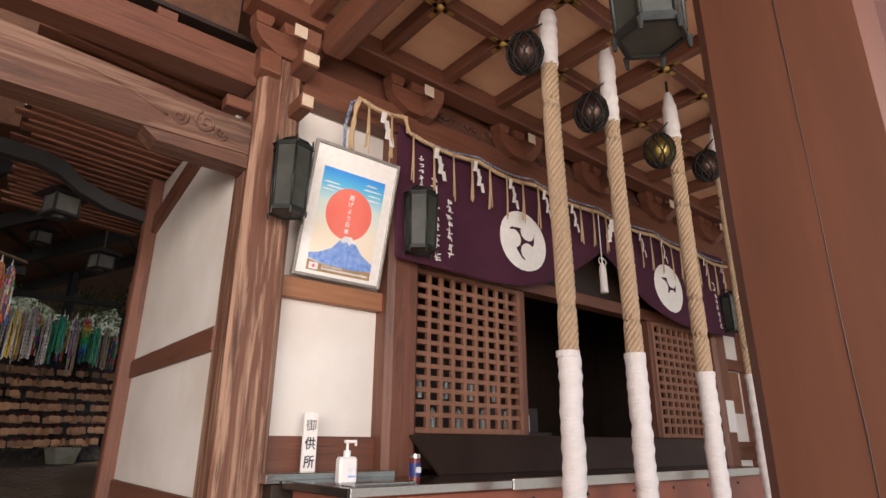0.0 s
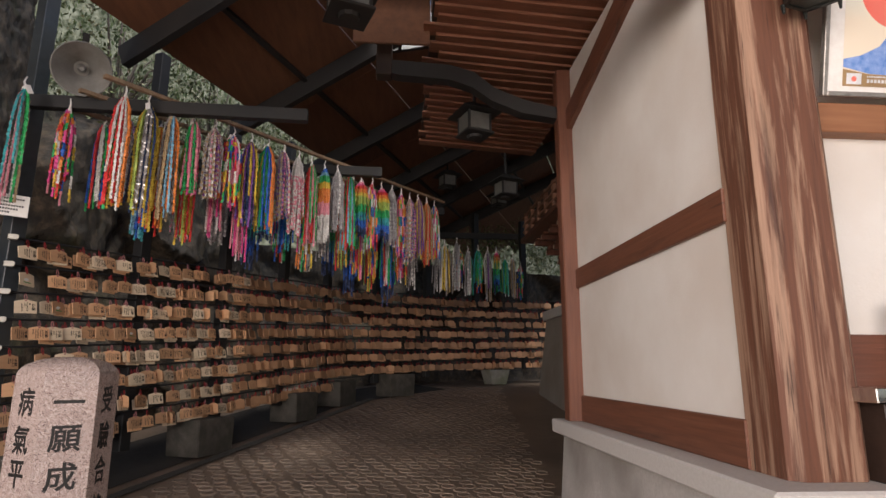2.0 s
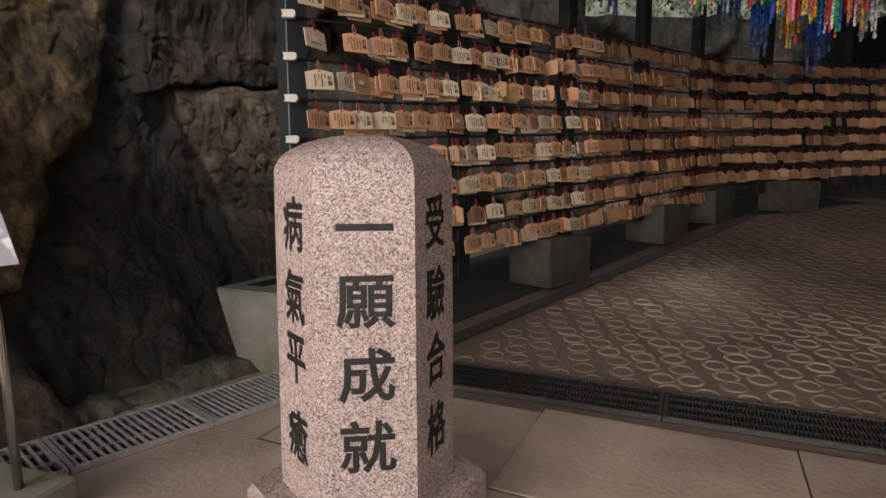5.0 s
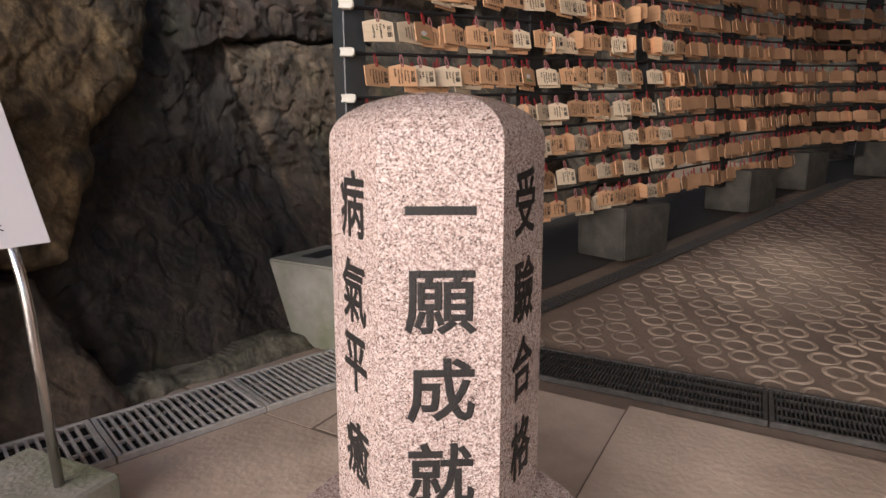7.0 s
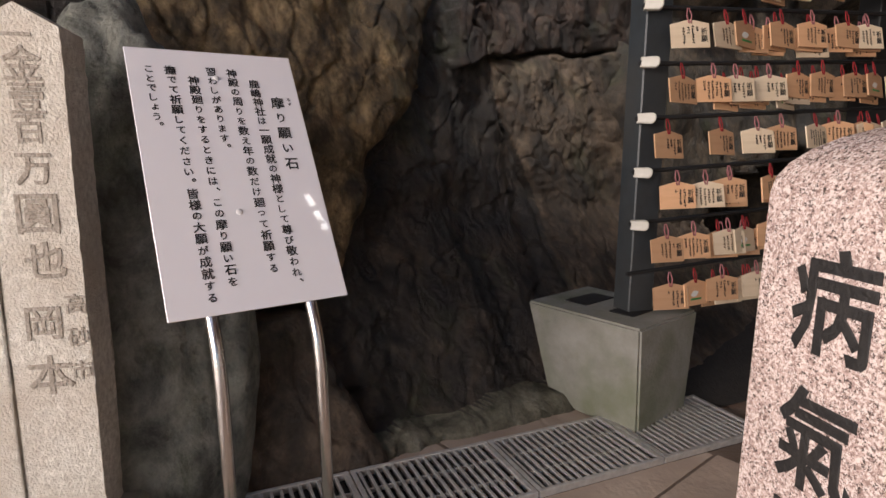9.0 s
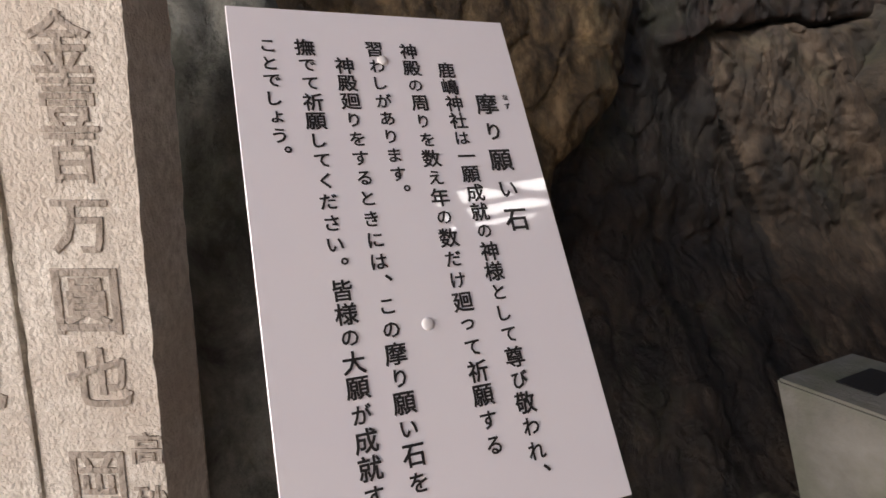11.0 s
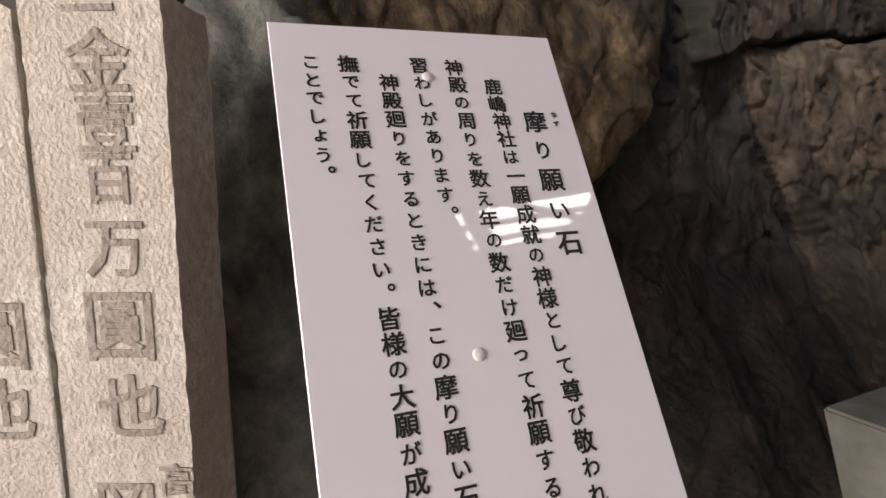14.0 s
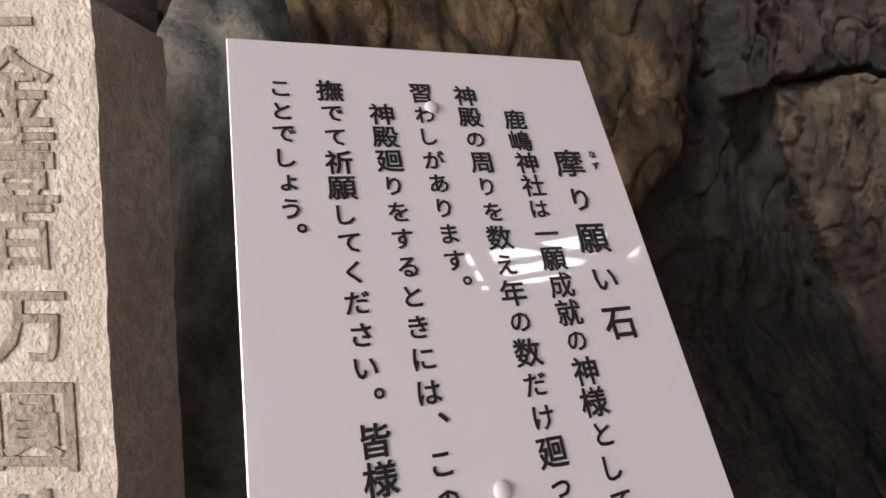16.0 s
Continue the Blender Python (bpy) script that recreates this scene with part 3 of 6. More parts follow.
def rock_blocks():
    """The face beside the court: jointed blocks of different stone standing out of a hollow coloured near-black for its
    shade.
    Each block: outline in y and z, how far it stands out, its lean along y and z, the rounding of its edge, its stone."""
    blocks = [
        ([(4.95, 1.2), (4.92, 2.95), (6.7, 3.0), (6.49, 2.14), (6.42, 1.89), (6.35, 1.69), (6.11, 1.48), (5.98, 1.32), (5.91, 1.05), (5.83, 0.93), (5.68, 0.71), (5.45, 0.68), (5.15, 0.8)], 0.07, 0.0, 0.03, 0.16, 1),
        ([(4.1, 3.02), (6.55, 3.05), (6.75, 3.9), (6.2, 6.9), (4.1, 6.9)], 0.02, 0.03, -0.03, 0.2, 1),
        ([(6.82, 2.7), (6.7, 2.0), (6.72, 1.83), (7.03, 1.905), (7.9, 2.035), (9.1, 2.14), (9.1, 3.25), (6.95, 3.3)], -0.01, 0.0, 0.06, 0.03, 3),
        ([(6.8, 3.36), (9.1, 3.3), (9.1, 6.9), (6.4, 6.9)], 0.06, -0.03, -0.02, 0.2, 0),
        ([(7.03, 1.88), (8.0, 2.02), (9.1, 2.12), (9.1, -0.1), (7.5, -0.1), (7.3, 0.45), (7.28, 0.97)], -0.01, 0.1, 0.0, 0.05, 2),
        ([(4.9, -0.1), (4.95, 0.28), (5.12, 0.42), (5.3, 0.62), (5.5, 0.66), (5.58, 0.45), (5.66, 0.18), (5.74, -0.1)], 0.06, 0.0, 0.0, 0.1, 2),
        ([(5.6, -0.1), (5.68, 0.05), (6.2, 0.08), (7.0, 0.07), (7.5, 0.05), (7.6, -0.1)], 0.0, 0.0, 0.0, 0.05, 5),
        ([(2.5, -0.1), (4.72, -0.1), (4.82, 1.3), (4.72, 2.95), (2.5, 3.0)], -0.1, 0.0, 0.0, 0.2, 0),
        ([(2.5, 3.08), (4.0, 3.05), (4.0, 6.9), (2.5, 6.9)], 0.0, 0.0, 0.0, 0.2, 0),
    ]
    ys = np.concatenate([np.arange(2.55, 4.7, 0.05), np.arange(4.7, 7.9, 0.011), np.arange(7.9, 9.05, 0.03)])
    zs = np.concatenate([np.arange(-0.1, 2.35, 0.011), np.arange(2.35, 6.85, 0.045)])
    Y, Z = np.meshgrid(ys, zs)
    ny, nz = len(ys), len(zs)
    wob = np.array([[(noise.noise((y * 2.2, z * 2.2, 1)) * 0.07 + noise.noise((y * 8, z * 8, 2)) * 0.022, noise.noise((y * 2.2, z * 2.2, 5)) * 0.07 + noise.noise((y * 8, z * 8, 6)) * 0.022) for y in ys] for z in zs])
    U, V = Y + wob[..., 0], Z + wob[..., 1]
    flute = np.array([[noise.noise((y * 3.2, z * 0.5, 3)) + 0.4 * noise.noise((y * 7, z * 1.2, 4)) for y in ys] for z in zs])
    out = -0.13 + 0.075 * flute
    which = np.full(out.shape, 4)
    for outline, stand, ly, lz, edge, stone in blocks:
        pts = np.array(outline)
        inside, dist = np.zeros(out.shape, bool), np.full(out.shape, 9.0)
        for (y0, z0), (y1, z1) in zip(pts, np.roll(pts, -1, 0)):
            k = np.clip(((U - y0) * (y1 - y0) + (V - z0) * (z1 - z0)) / ((y1 - y0) ** 2 + (z1 - z0) ** 2), 0, 1)
            dist = np.minimum(dist, np.hypot(U - y0 - k * (y1 - y0), V - z0 - k * (z1 - z0)))
            if z0 != z1:
                inside ^= ((z0 > V) != (z1 > V)) & (U < (y1 - y0) * (V - z0) / (z1 - z0) + y0)
        mid = pts.mean(0)
        e = np.clip(1 - dist / edge, 0, 1)
        h = stand + ly * (U - mid[0]) + lz * (V - mid[1]) - 0.75 * edge * (1 - np.sqrt(1 - e ** 2 * 0.98))
        win = inside & (h > out)
        out, which = np.where(win, h, out), np.where(win, stone, which)
    fine = np.array([[0.06 * noise.noise((y * 1.7, z * 1.7, 11)) + 0.04 * noise.noise((y * 4.3, z * 3.6, 12)) + 0.02 * noise.noise((y * 11, z * 10, 13)) + 0.009 * noise.noise((y * 27, z * 25, 14)) + 0.012 * (abs(noise.noise((y * 5, z * 4, 15))) < 0.04) * -1 for y in ys] for z in zs])
    foot = 0.25 * np.clip(Y - 4.9, 0, 2.6) * np.clip(1 - Z / 1.0, 0, 1) ** 1.4
    X = -4.75 - 0.22 * np.minimum(Z, 2.4) - 0.08 * np.maximum(Z - 2.4, 0) + foot + out + fine
    me = bpy.data.meshes.new("rock_wall_1")
    idx = np.arange(ny * nz).reshape(nz, ny)
    quads = np.stack([idx[:-1, :-1], idx[:-1, 1:], idx[1:, 1:], idx[1:, :-1]], -1).reshape(-1, 4)
    me.from_pydata(np.stack([X, Y, Z], -1).reshape(-1, 3).tolist(), [], quads.tolist())
    for stone in (ROCK, OCHRE, UMBER, RUSSET, HOLLOW_SHADE, GREYBED):
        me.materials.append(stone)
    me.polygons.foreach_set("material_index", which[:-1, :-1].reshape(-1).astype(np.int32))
    me.polygons.foreach_set("use_smooth", np.ones(len(quads), bool))
    me.update()
    tagged(new("rock_wall_1", me), "damp jointed rock face of ochre, brown and black stone with moss", "rock", "", "structure")


rock_blocks()
rock_face("rock_wall_2", (-4.95, 8.0), (-3.2, 14.4), 5.2, 0.12, 9.0, ROCK, "dark brown rock behind the plaque rack", 150, 90, 0.5)
rock_face("rock_wall_3", (-3.8, 14.6), (6.5, 19.6), 4.3, 0.1, 15.0, ROCK, "dark rock bank at the head of the path", 110, 50, 0.5)
rock_face("rock_wall_4", (-6.3, -0.5), (-5.2, 3.2), 4.5, 0.2, 5.0, ROCK, "dark brown rock face beside the court", 60, 60, 0.5)

# ---- votive rack ----
RACK = [Vector(p) for p in ((-4.12, 6.9, 0), (-1.6, 13.4, 0), (0.6, 15.4, 0), (2.5, 16.5, 0), (4.2, 17.0, 0))]
LENS = [(b - a).length for a, b in zip(RACK, RACK[1:])]


def rack_at(s):
    """The place and heading at s metres along the rack."""
    for a, b, l in zip(RACK, RACK[1:], LENS):
        if s <= l or b is RACK[-1]:
            return a + (b - a) * (s / l), math.atan2(b.y - a.y, b.x - a.x)
        s -= l


def rack_z(row, s):
    """The height of a rod of the rack; it climbs a little with the path."""
    return 2.52 - 0.255 * row + 0.06 * min(s, 7.0) + 0.03 * max(0, s - 7)


rack = thing("votive_rack", "black steel rack with long rods for votive plaques", "rack")
for s in [0.1 + 1.55 * k for k in range(9)]:
    p, h = rack_at(s)
    bm = bmesh.new()
    box(bm, -0.075, 0.0, ramp(p.y) + 0.3, 0.075, 0.13, 5.3, 0.006, pose(p.x, p.y, 0, 0, 0, math.degrees(h)))
    part("post", bm, BLUESTEEL if s < 1 else STEEL, rack)
total = sum(LENS)
for row in range(8):
    s0 = 0.0
    while s0 < total:
        s1 = min(s0 + 1.55, total)
        if not (row == 7 and s0 > 7):
            a, b = rack_at(s0)[0], rack_at(s1)[0]
            bm = bmesh.new()
            rod(bm, (a.x, a.y, rack_z(row, s0)), (b.x, b.y, rack_z(row, s1)), 0.011, n=6)
            part("rod", bm, STEEL, rack)
        s0 = s1

# ---- stone pillar ----
pillar = thing("wish_pillar", "hexagonal pink granite pillar with black carved characters on a granite base", "stone pillar", pose(-2.7, 5.593, 0, 0, 0, 32))
bm = bmesh.new()


def hexring(bm, r, z):
    return [bm.verts.new((r * math.cos(math.pi * k / 3), r * math.sin(math.pi * k / 3), z)) for k in range(6)]


rows = [hexring(bm, 0.308, 0.19), hexring(bm, 0.3, 1.28)]
for k in range(1, 7):
    u = k / 7
    rows.append(hexring(bm, 0.3 * math.cos(u * 1.45), 1.28 + 0.125 * math.sin(u * 1.5)))
for a, b in zip(rows, rows[1:]):
    for i in range(6):
        bm.faces.new((a[i], a[(i + 1) % 6], b[(i + 1) % 6], b[i]))
bm.faces.new(rows[-1])
bm.faces.new(rows[0][::-1])
part("shaft", bm, PINK, pillar)
bm = bmesh.new()
a, b, c = hexring(bm, 0.43, 0.0), hexring(bm, 0.43, 0.165), hexring(bm, 0.41, 0.188)
for u, v in ((a, b), (b, c)):
    for i in range(6):
        bm.faces.new((u[i], u[(i + 1) % 6], v[(i + 1) % 6], v[i]))
bm.faces.new(c)
part("base", bm, PINK, pillar)

# ---- notice board ----
sign = thing("notice_board", "white glossy notice board with black writing on bent steel legs", "notice board")
ex = Vector((0.062, 0.457, 0.008)).normalized()
ez = Vector((-0.395, 0.04, 0.678))
ez = (ez - ex * ez.dot(ex)).normalized()
ey = ez.cross(ex)
SGN = Matrix(((ex.x, ey.x, ez.x, -4.149), (ex.y, ey.y, ez.y, 4.953), (ex.z, ey.z, ez.z, 1.285), (0, 0, 0, 1)))
bm = bmesh.new()
box(bm, -0.23, 0.0, -0.395, 0.23, 0.005, 0.395, 0.0015, SGN)
part("board", bm, WHITE, sign)


# ---- hall front: brackets, frieze ----
PALE = mat("pale_painted_end", (0.6, 0.5, 0.4), 0.7, tint=(0.45, 0.33, 0.22), scale=12, amount=1.0, bump=0.2)


def bracket(x, z, label):
    """A bracket arm that juts out of the wall, with a pale end."""
    t = thing("bracket_arm", label, "bracket", pose(x, 3.9, z), "bracket arms")
    bm = bmesh.new()
    prism(bm, [(-0.3, 0.06), (-0.24, -0.02), (-0.1, -0.1), (0.1, -0.1), (0.24, -0.02), (0.3, 0.06), (0.3, 0.12), (-0.3, 0.12)], 0.12, pose(0, -0.14, 0))
    part("cross_arm", bm, WOODX, t)
    bm = bmesh.new()
    prism(bm, [(0.0, 0.12), (0.0, -0.12), (0.16, -0.1), (0.3, 0.0), (0.32, 0.12)], 0.12, pose(0.06, 0, 0, 0, 0, -90))
    part("arm", bm, WOODY, t)
    boxpart("arm_end", -0.055, -0.326, 0.005, 0.055, -0.321, 0.115, PALE, t, 0.002, "pale painted arm end")
    for dx in (-0.24, 0, 0.24):
        bm = bmesh.new()
        prism(bm, [(-0.055, 0.122), (0.055, 0.122), (0.075, 0.17), (0.075, 0.23), (-0.075, 0.23), (-0.075, 0.17)], 0.14, pose(dx, -0.15, 0))
        part("bearing_block", bm, WOOD, t)
    return t


for x in (1.4, 2.7, 4.1, 5.5, 6.9, 8.3):
    bracket(x, 4.52, "brown carved bracket arm with a pale end under the eave")
# arms at the corner column with pale ends
for z, w in ((3.97, 0.11), (4.36, 0.15)):
    t = thing("corner_arm", "brown corner bracket arm with a chipped pale end", "bracket", group="corner arms")
    boxpart("arm", 1.5 - w / 2, 3.56, z - 0.06, 1.5 + w / 2, 3.82, z + 0.06, WOODY, t, 0.01)
    boxpart("arm_end", 1.5 - w / 2 + 0.008, 3.552, z - 0.05, 1.5 + w / 2 - 0.008, 3.557, z + 0.05, PALE, t, 0.002, "chipped pale arm end")
    boxpart("arm", 1.0, 3.92, z - 0.05, 1.22, 4.04, z + 0.05, WOODX, t, 0.01)
beam("beam_tie", "brown tie beam from the corner column to the porch column", 1.62, 0.8, 4.52, 1.82, 3.66, 4.8, WOODY, 0.03)
beam("beam_porch", "brown porch lintel over the bell ropes", 1.0, 0.42, 4.4, 10.5, 0.7, 4.8, WOODX, 0.03)

CARVED = mat("carved_frieze_wood", (0.13, 0.055, 0.035), 0.55, tint=(0.07, 0.03, 0.02), scale=10, amount=1.0, bump=0.4)
frieze = thing("carved_frieze", "brown frieze carved with clouds and waves above the curtain", "carving")
boxpart("board", 2.86, 3.9, 4.505, 8.14, 3.98, 4.66, CARVED, frieze, 0.004)
rf = random.Random(21)
for k in range(34):
    bm = bmesh.new()
    cx, cz, r, sgn = 2.95 + k * 0.153, 4.55 + rf.uniform(0, 0.06), rf.uniform(0.05, 0.085), rf.choice((-1, 1))
    pts = [(cx + sgn * r * (1 - u) * math.cos(7 * u), 3.885 + 0.02 * u, cz + r * (1 - u) * math.sin(7 * u)) for u in [i / 22 for i in range(20)]]
    pipe(bm, pts, 0.016, 6, [0.02 * (1 - 0.6 * i / 20) for i in range(20)])
    part("scroll", bm, CARVED, frieze)
# scroll carving on the beam's end
relief = thing("beam_scroll", "scroll relief carved on the end of the tie beam", "carving")
for cx, cz, r, sgn in ((0.86, 3.66, 0.085, 1), (0.68, 3.64, 0.06, -1), (0.98, 3.6, 0.05, 1)):
    bm = bmesh.new()
    pts = [(cx + sgn * r * (1 - 0.8 * u) * math.cos(9 * u + 2), 3.838, cz + r * (1 - 0.8 * u) * math.sin(9 * u + 2)) for u in [i / 26 for i in range(27)]]
    pipe(bm, pts, 0.011, 6)
    part("scroll", bm, WORNX, relief)
bm = bmesh.new()
pipe(bm, [(0.6 - 0.05 * i, 3.837, 3.62 + 0.1 * math.sin(i * 0.16) + 0.006 * i) for i in range(14)], 0.008, 6)
part("scroll", bm, WORNX, relief)
bm = bmesh.new()
prism(bm, [(0.56, 3.42), (1.195, 3.405), (1.195, 3.498), (0.46, 3.498)], 0.2, pose(0, 3.85, 0))
part("corbel", bm, WORNX, relief)

# ---- lattice doors ----
def lattice(x0, x1, z0, z1, nx, nz, label):
    t = thing("lattice_door", label, "lattice door", group="lattice doors")
    for a, b, c, d in ((x0, z0, x0 + 0.05, z1), (x1 - 0.05, z0, x1, z1), (x0 + 0.05, z0, x1 - 0.05, z0 + 0.05), (x0 + 0.05, z1 - 0.05, x1 - 0.05, z1)):
        boxpart("frame", a, 3.985, b, c, 4.05, d, LATT, t, 0.004)
    w, h = (x1 - x0 - 0.1) / nx, (z1 - z0 - 0.1) / nz
    for i in range(1, nx):
        x = x0 + 0.05 + i * w
        boxpart("upright_bar", x - 0.021, 3.99, z0 + 0.05, x + 0.021, 4.032, z1 - 0.05, LATT, t, 0.003)
    for j in range(1, nz):
        z = z0 + 0.05 + j * h
        boxpart("cross_bar", x0 + 0.05, 3.993, z - 0.021, x1 - 0.05, 4.035, z + 0.021, LATT, t, 0.003)
    return t


lattice(2.865, 4.26, 1.535, 2.995, 9, 13, "brown wooden lattice door in front of the dark room")
lattice(6.75, 8.13, 1.535, 2.995, 9, 13, "brown wooden lattice door on the far side of the doorway")
beam("door_jamb", "dark brown doorway post", 4.265, 4.0, 1.535, 4.34, 4.14, 2.998, WOOD, 0.004)
beam("door_jamb", "dark brown doorway post", 6.67, 4.0, 1.535, 6.745, 4.14, 2.998, WOOD, 0.004)
# glimpses inside: a lit paper lamp and small bottles
GLOW = bpy.data.materials.new("lit_paper")
GLOW.use_nodes = True
GLOW.node_tree.nodes["Principled BSDF"].inputs["Emission Color"].default_value = (1.0, 0.75, 0.4, 1)
GLOW.node_tree.nodes["Principled BSDF"].inputs["Emission Strength"].default_value = 2.5
lamp = thing("paper_lamp", "small lit paper lamp glowing in the dark room", "lamp")
bm = bmesh.new()
rod(bm, (3.55, 5.4, 3.05), (3.55, 5.4, 3.22), 0.06, 0.07, 12)
part("shade", bm, GLOW, lamp)
bm = bmesh.new()
rod(bm, (3.55, 5.4, 3.22), (3.55, 5.4, 4.32), 0.006, n=5)
part("cord", bm, DARK, lamp)
BOTTLE = mat("clear_bottle", (0.55, 0.62, 0.62), 0.15, tint=(0.45, 0.5, 0.5))
for k in range(11):
    bm = bmesh.new()
    x, z = 3.2 + 0.17 * k, 1.58 + 0.3 * (k % 2)
    rod(bm, (x, 4.55, z), (x, 4.55, z + 0.16), 0.03, n=8)
    rod(bm, (x, 4.55, z + 0.16), (x, 4.55, z + 0.21), 0.03, 0.012, 8)
    tagged(part("sake_bottle", bm, BOTTLE), "small clear glass bottle on a stand behind the lattice", "bottle", "bottles behind the lattice")
shelf = thing("bottle_stand", "dark stepped stand holding bottles behind the lattice", "stand")
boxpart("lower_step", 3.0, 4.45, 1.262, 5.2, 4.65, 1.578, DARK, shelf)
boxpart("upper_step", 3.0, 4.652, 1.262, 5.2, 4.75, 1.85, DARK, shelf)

# ---- curtain ----
PURPLE = mat("purple_cloth", (0.058, 0.008, 0.028), 0.9, tint=(0.04, 0.005, 0.019), scale=3, amount=1.0, bump=0.3, bscale=150)
curtain = thing("shrine_curtain", "dark purple cloth curtain with white crests, drawn up in the middle", "curtain")
C0, C1, CM = 2.5, 8.6, 5.45


def curtain_top(x):
    return 4.2 - 0.1 * math.sin((x - C0) / (C1 - C0) * math.pi) + 0.12 * max(0, 3.0 - x)


def curtain_low(x):
    u = (x - C0) / (CM - C0) if x < CM else (C1 - x) / (C1 - CM)
    return 2.96 - 0.03 * math.sin(u * 6) + 0.66 * max(0.0, (u - 0.5) / 0.5) ** 1.8


def curtain_y(x, v):
    u = abs(x - CM)
    return 3.79 + 0.02 * math.sin(x * 5 + v * 2) * v + 0.03 * math.sin(11 * v + 3 * x) * max(0, 1 - u) * v - 0.04 * v


def cloth_point(x, v):
    return Vector((x, curtain_y(x, v), curtain_top(x) * (1 - v) + curtain_low(x) * v))


bm = bmesh.new()
NX, NV = 150, 26
gridv = [[bm.verts.new(cloth_point(C0 + (C1 - C0) * i / NX, j / NV)) for i in range(NX + 1)] for j in range(NV + 1)]
for a, b in zip(gridv, gridv[1:]):
    for i in range(NX):
        bm.faces.new((a[i], a[i + 1], b[i + 1], b[i])).smooth = True
cl = part("cloth", bm, PURPLE, curtain)
sol = cl.modifiers.new("thick", "SOLIDIFY")
sol.thickness = 0.004


def on_cloth(name, polys, material, parent):
    """Flat shapes (x, z lists) laid just in front of the cloth."""
    bm = bmesh.new()
    for poly in polys:
        vs = []
        for x, z in poly:
            v = (curtain_top(x) - z) / (curtain_top(x) - curtain_low(x))
            vs.append(bm.verts.new((x, curtain_y(x, v) - 0.009, z)))
        f = bm.faces.new(vs)
        bmesh.ops.triangulate(bm, faces=[f])
    return part(name, bm, material, parent)


def comma(cx, cz, r, a):
    """One lobe of a three-comma crest."""
    pts = []
    for i in range(13):
        b = a + math.radians(-20 + 13 * i)
        pts.append((cx + r * math.cos(b), cz + r * math.sin(b)))
    for i in range(7):
        b = a + math.radians(136 - 150 * i / 6)
        q = r * (0.86 - 0.42 * math.sin(math.pi * i / 6))
        pts.append((cx + q * math.cos(b) * 0.92, cz + q * math.sin(b) * 0.92))
    return pts


for cx, cz in ((4.1, 3.46), (6.88, 3.42)):
    for k in range(3):
        on_cloth("crest_lobe", [comma(cx, cz, 0.33, k * 2.094 + 0.5)], PAPER, curtain)
        b = k * 2.094 + 1.0
        on_cloth("crest_lobe", [[(cx + 0.13 * math.cos(b) + 0.1 * math.cos(i * 0.524), cz + 0.13 * math.sin(b) + 0.1 * math.sin(i * 0.524)) for i in range(12)]], PAPER, curtain)
# white dyed writing too small to read
rw = random.Random(8)
for x, z0, n, s in ((2.78, 3.98, 6, 0.06), (2.93, 3.8, 9, 0.085), (3.09, 3.62, 8, 0.068), (8.15, 3.7, 8, 0.08), (8.3, 3.5, 7, 0.066)):
    for k in range(n):
        z = z0 - k * s * 1.12
        polys = []
        for q in range(5):
            dx, dz = rw.uniform(-s * 0.28, s * 0.28), rw.uniform(-s * 0.36, s * 0.36)
            w, h = (s * rw.uniform(0.4, 0.8), s * 0.14) if q < 3 else (s * 0.15, s * rw.uniform(0.4, 0.8))
            tip = rw.uniform(-0.1, 0.1) * s
            polys.append([(x + dx - w / 2, z + dz - h / 2 - tip), (x + dx + w / 2, z + dz - h / 2 + tip), (x + dx + w / 2, z + dz + h / 2 + tip), (x + dx - w / 2, z + dz + h / 2 - tip)])
        on_cloth("dyed_character", polys, PAPER, curtain)
tas = thing("curtain_tassel", "white tassel on a knotted cord holding up the curtain", "tassel")
bm = bmesh.new()
rod(bm, (5.36, 3.7, 3.45), (5.36, 3.7, 4.06), 0.006, n=6)
pipe(bm, [(5.36 + 0.07 * math.cos(a) * math.cos(2 * a), 3.695, 3.47 + 0.05 * math.sin(2 * a)) for a in [i * 0.26 for i in range(25)]], 0.006, 6)
part("cord", bm, PAPER, tas)
bm = bmesh.new()
rod(bm, (5.36, 3.7, 3.1), (5.36, 3.7, 3.4), 0.045, 0.04, 12)
rod(bm, (5.36, 3.7, 3.4), (5.36, 3.7, 3.46), 0.04, 0.012, 12)
part("skirt", bm, PAPER, tas)

# ---- sacred straw rope, paper streamers ----
STRAW = mat("straw_rope", (0.56, 0.4, 0.24), 0.85, tint=(0.4, 0.27, 0.15), scale=30, amount=1.0, bump=0.5, bscale=80)
HEMP = mat("hemp_rope", (0.62, 0.46, 0.31), 0.85, tint=(0.42, 0.3, 0.19), scale=60, amount=0.9, bump=1.0, bscale=150, stretch=(1, 1, 0.5))
WRAP = mat("white_cotton_wrap", (0.78, 0.75, 0.74), 0.9, tint=(0.68, 0.64, 0.63), scale=9, amount=1.0, bump=0.8, bscale=24, stretch=(1, 1, 2.5))
BLUEW = mat("blue_white_cord", (0.3, 0.36, 0.46), 0.8, tint=(0.04, 0.06, 0.12), scale=45, amount=0.3)


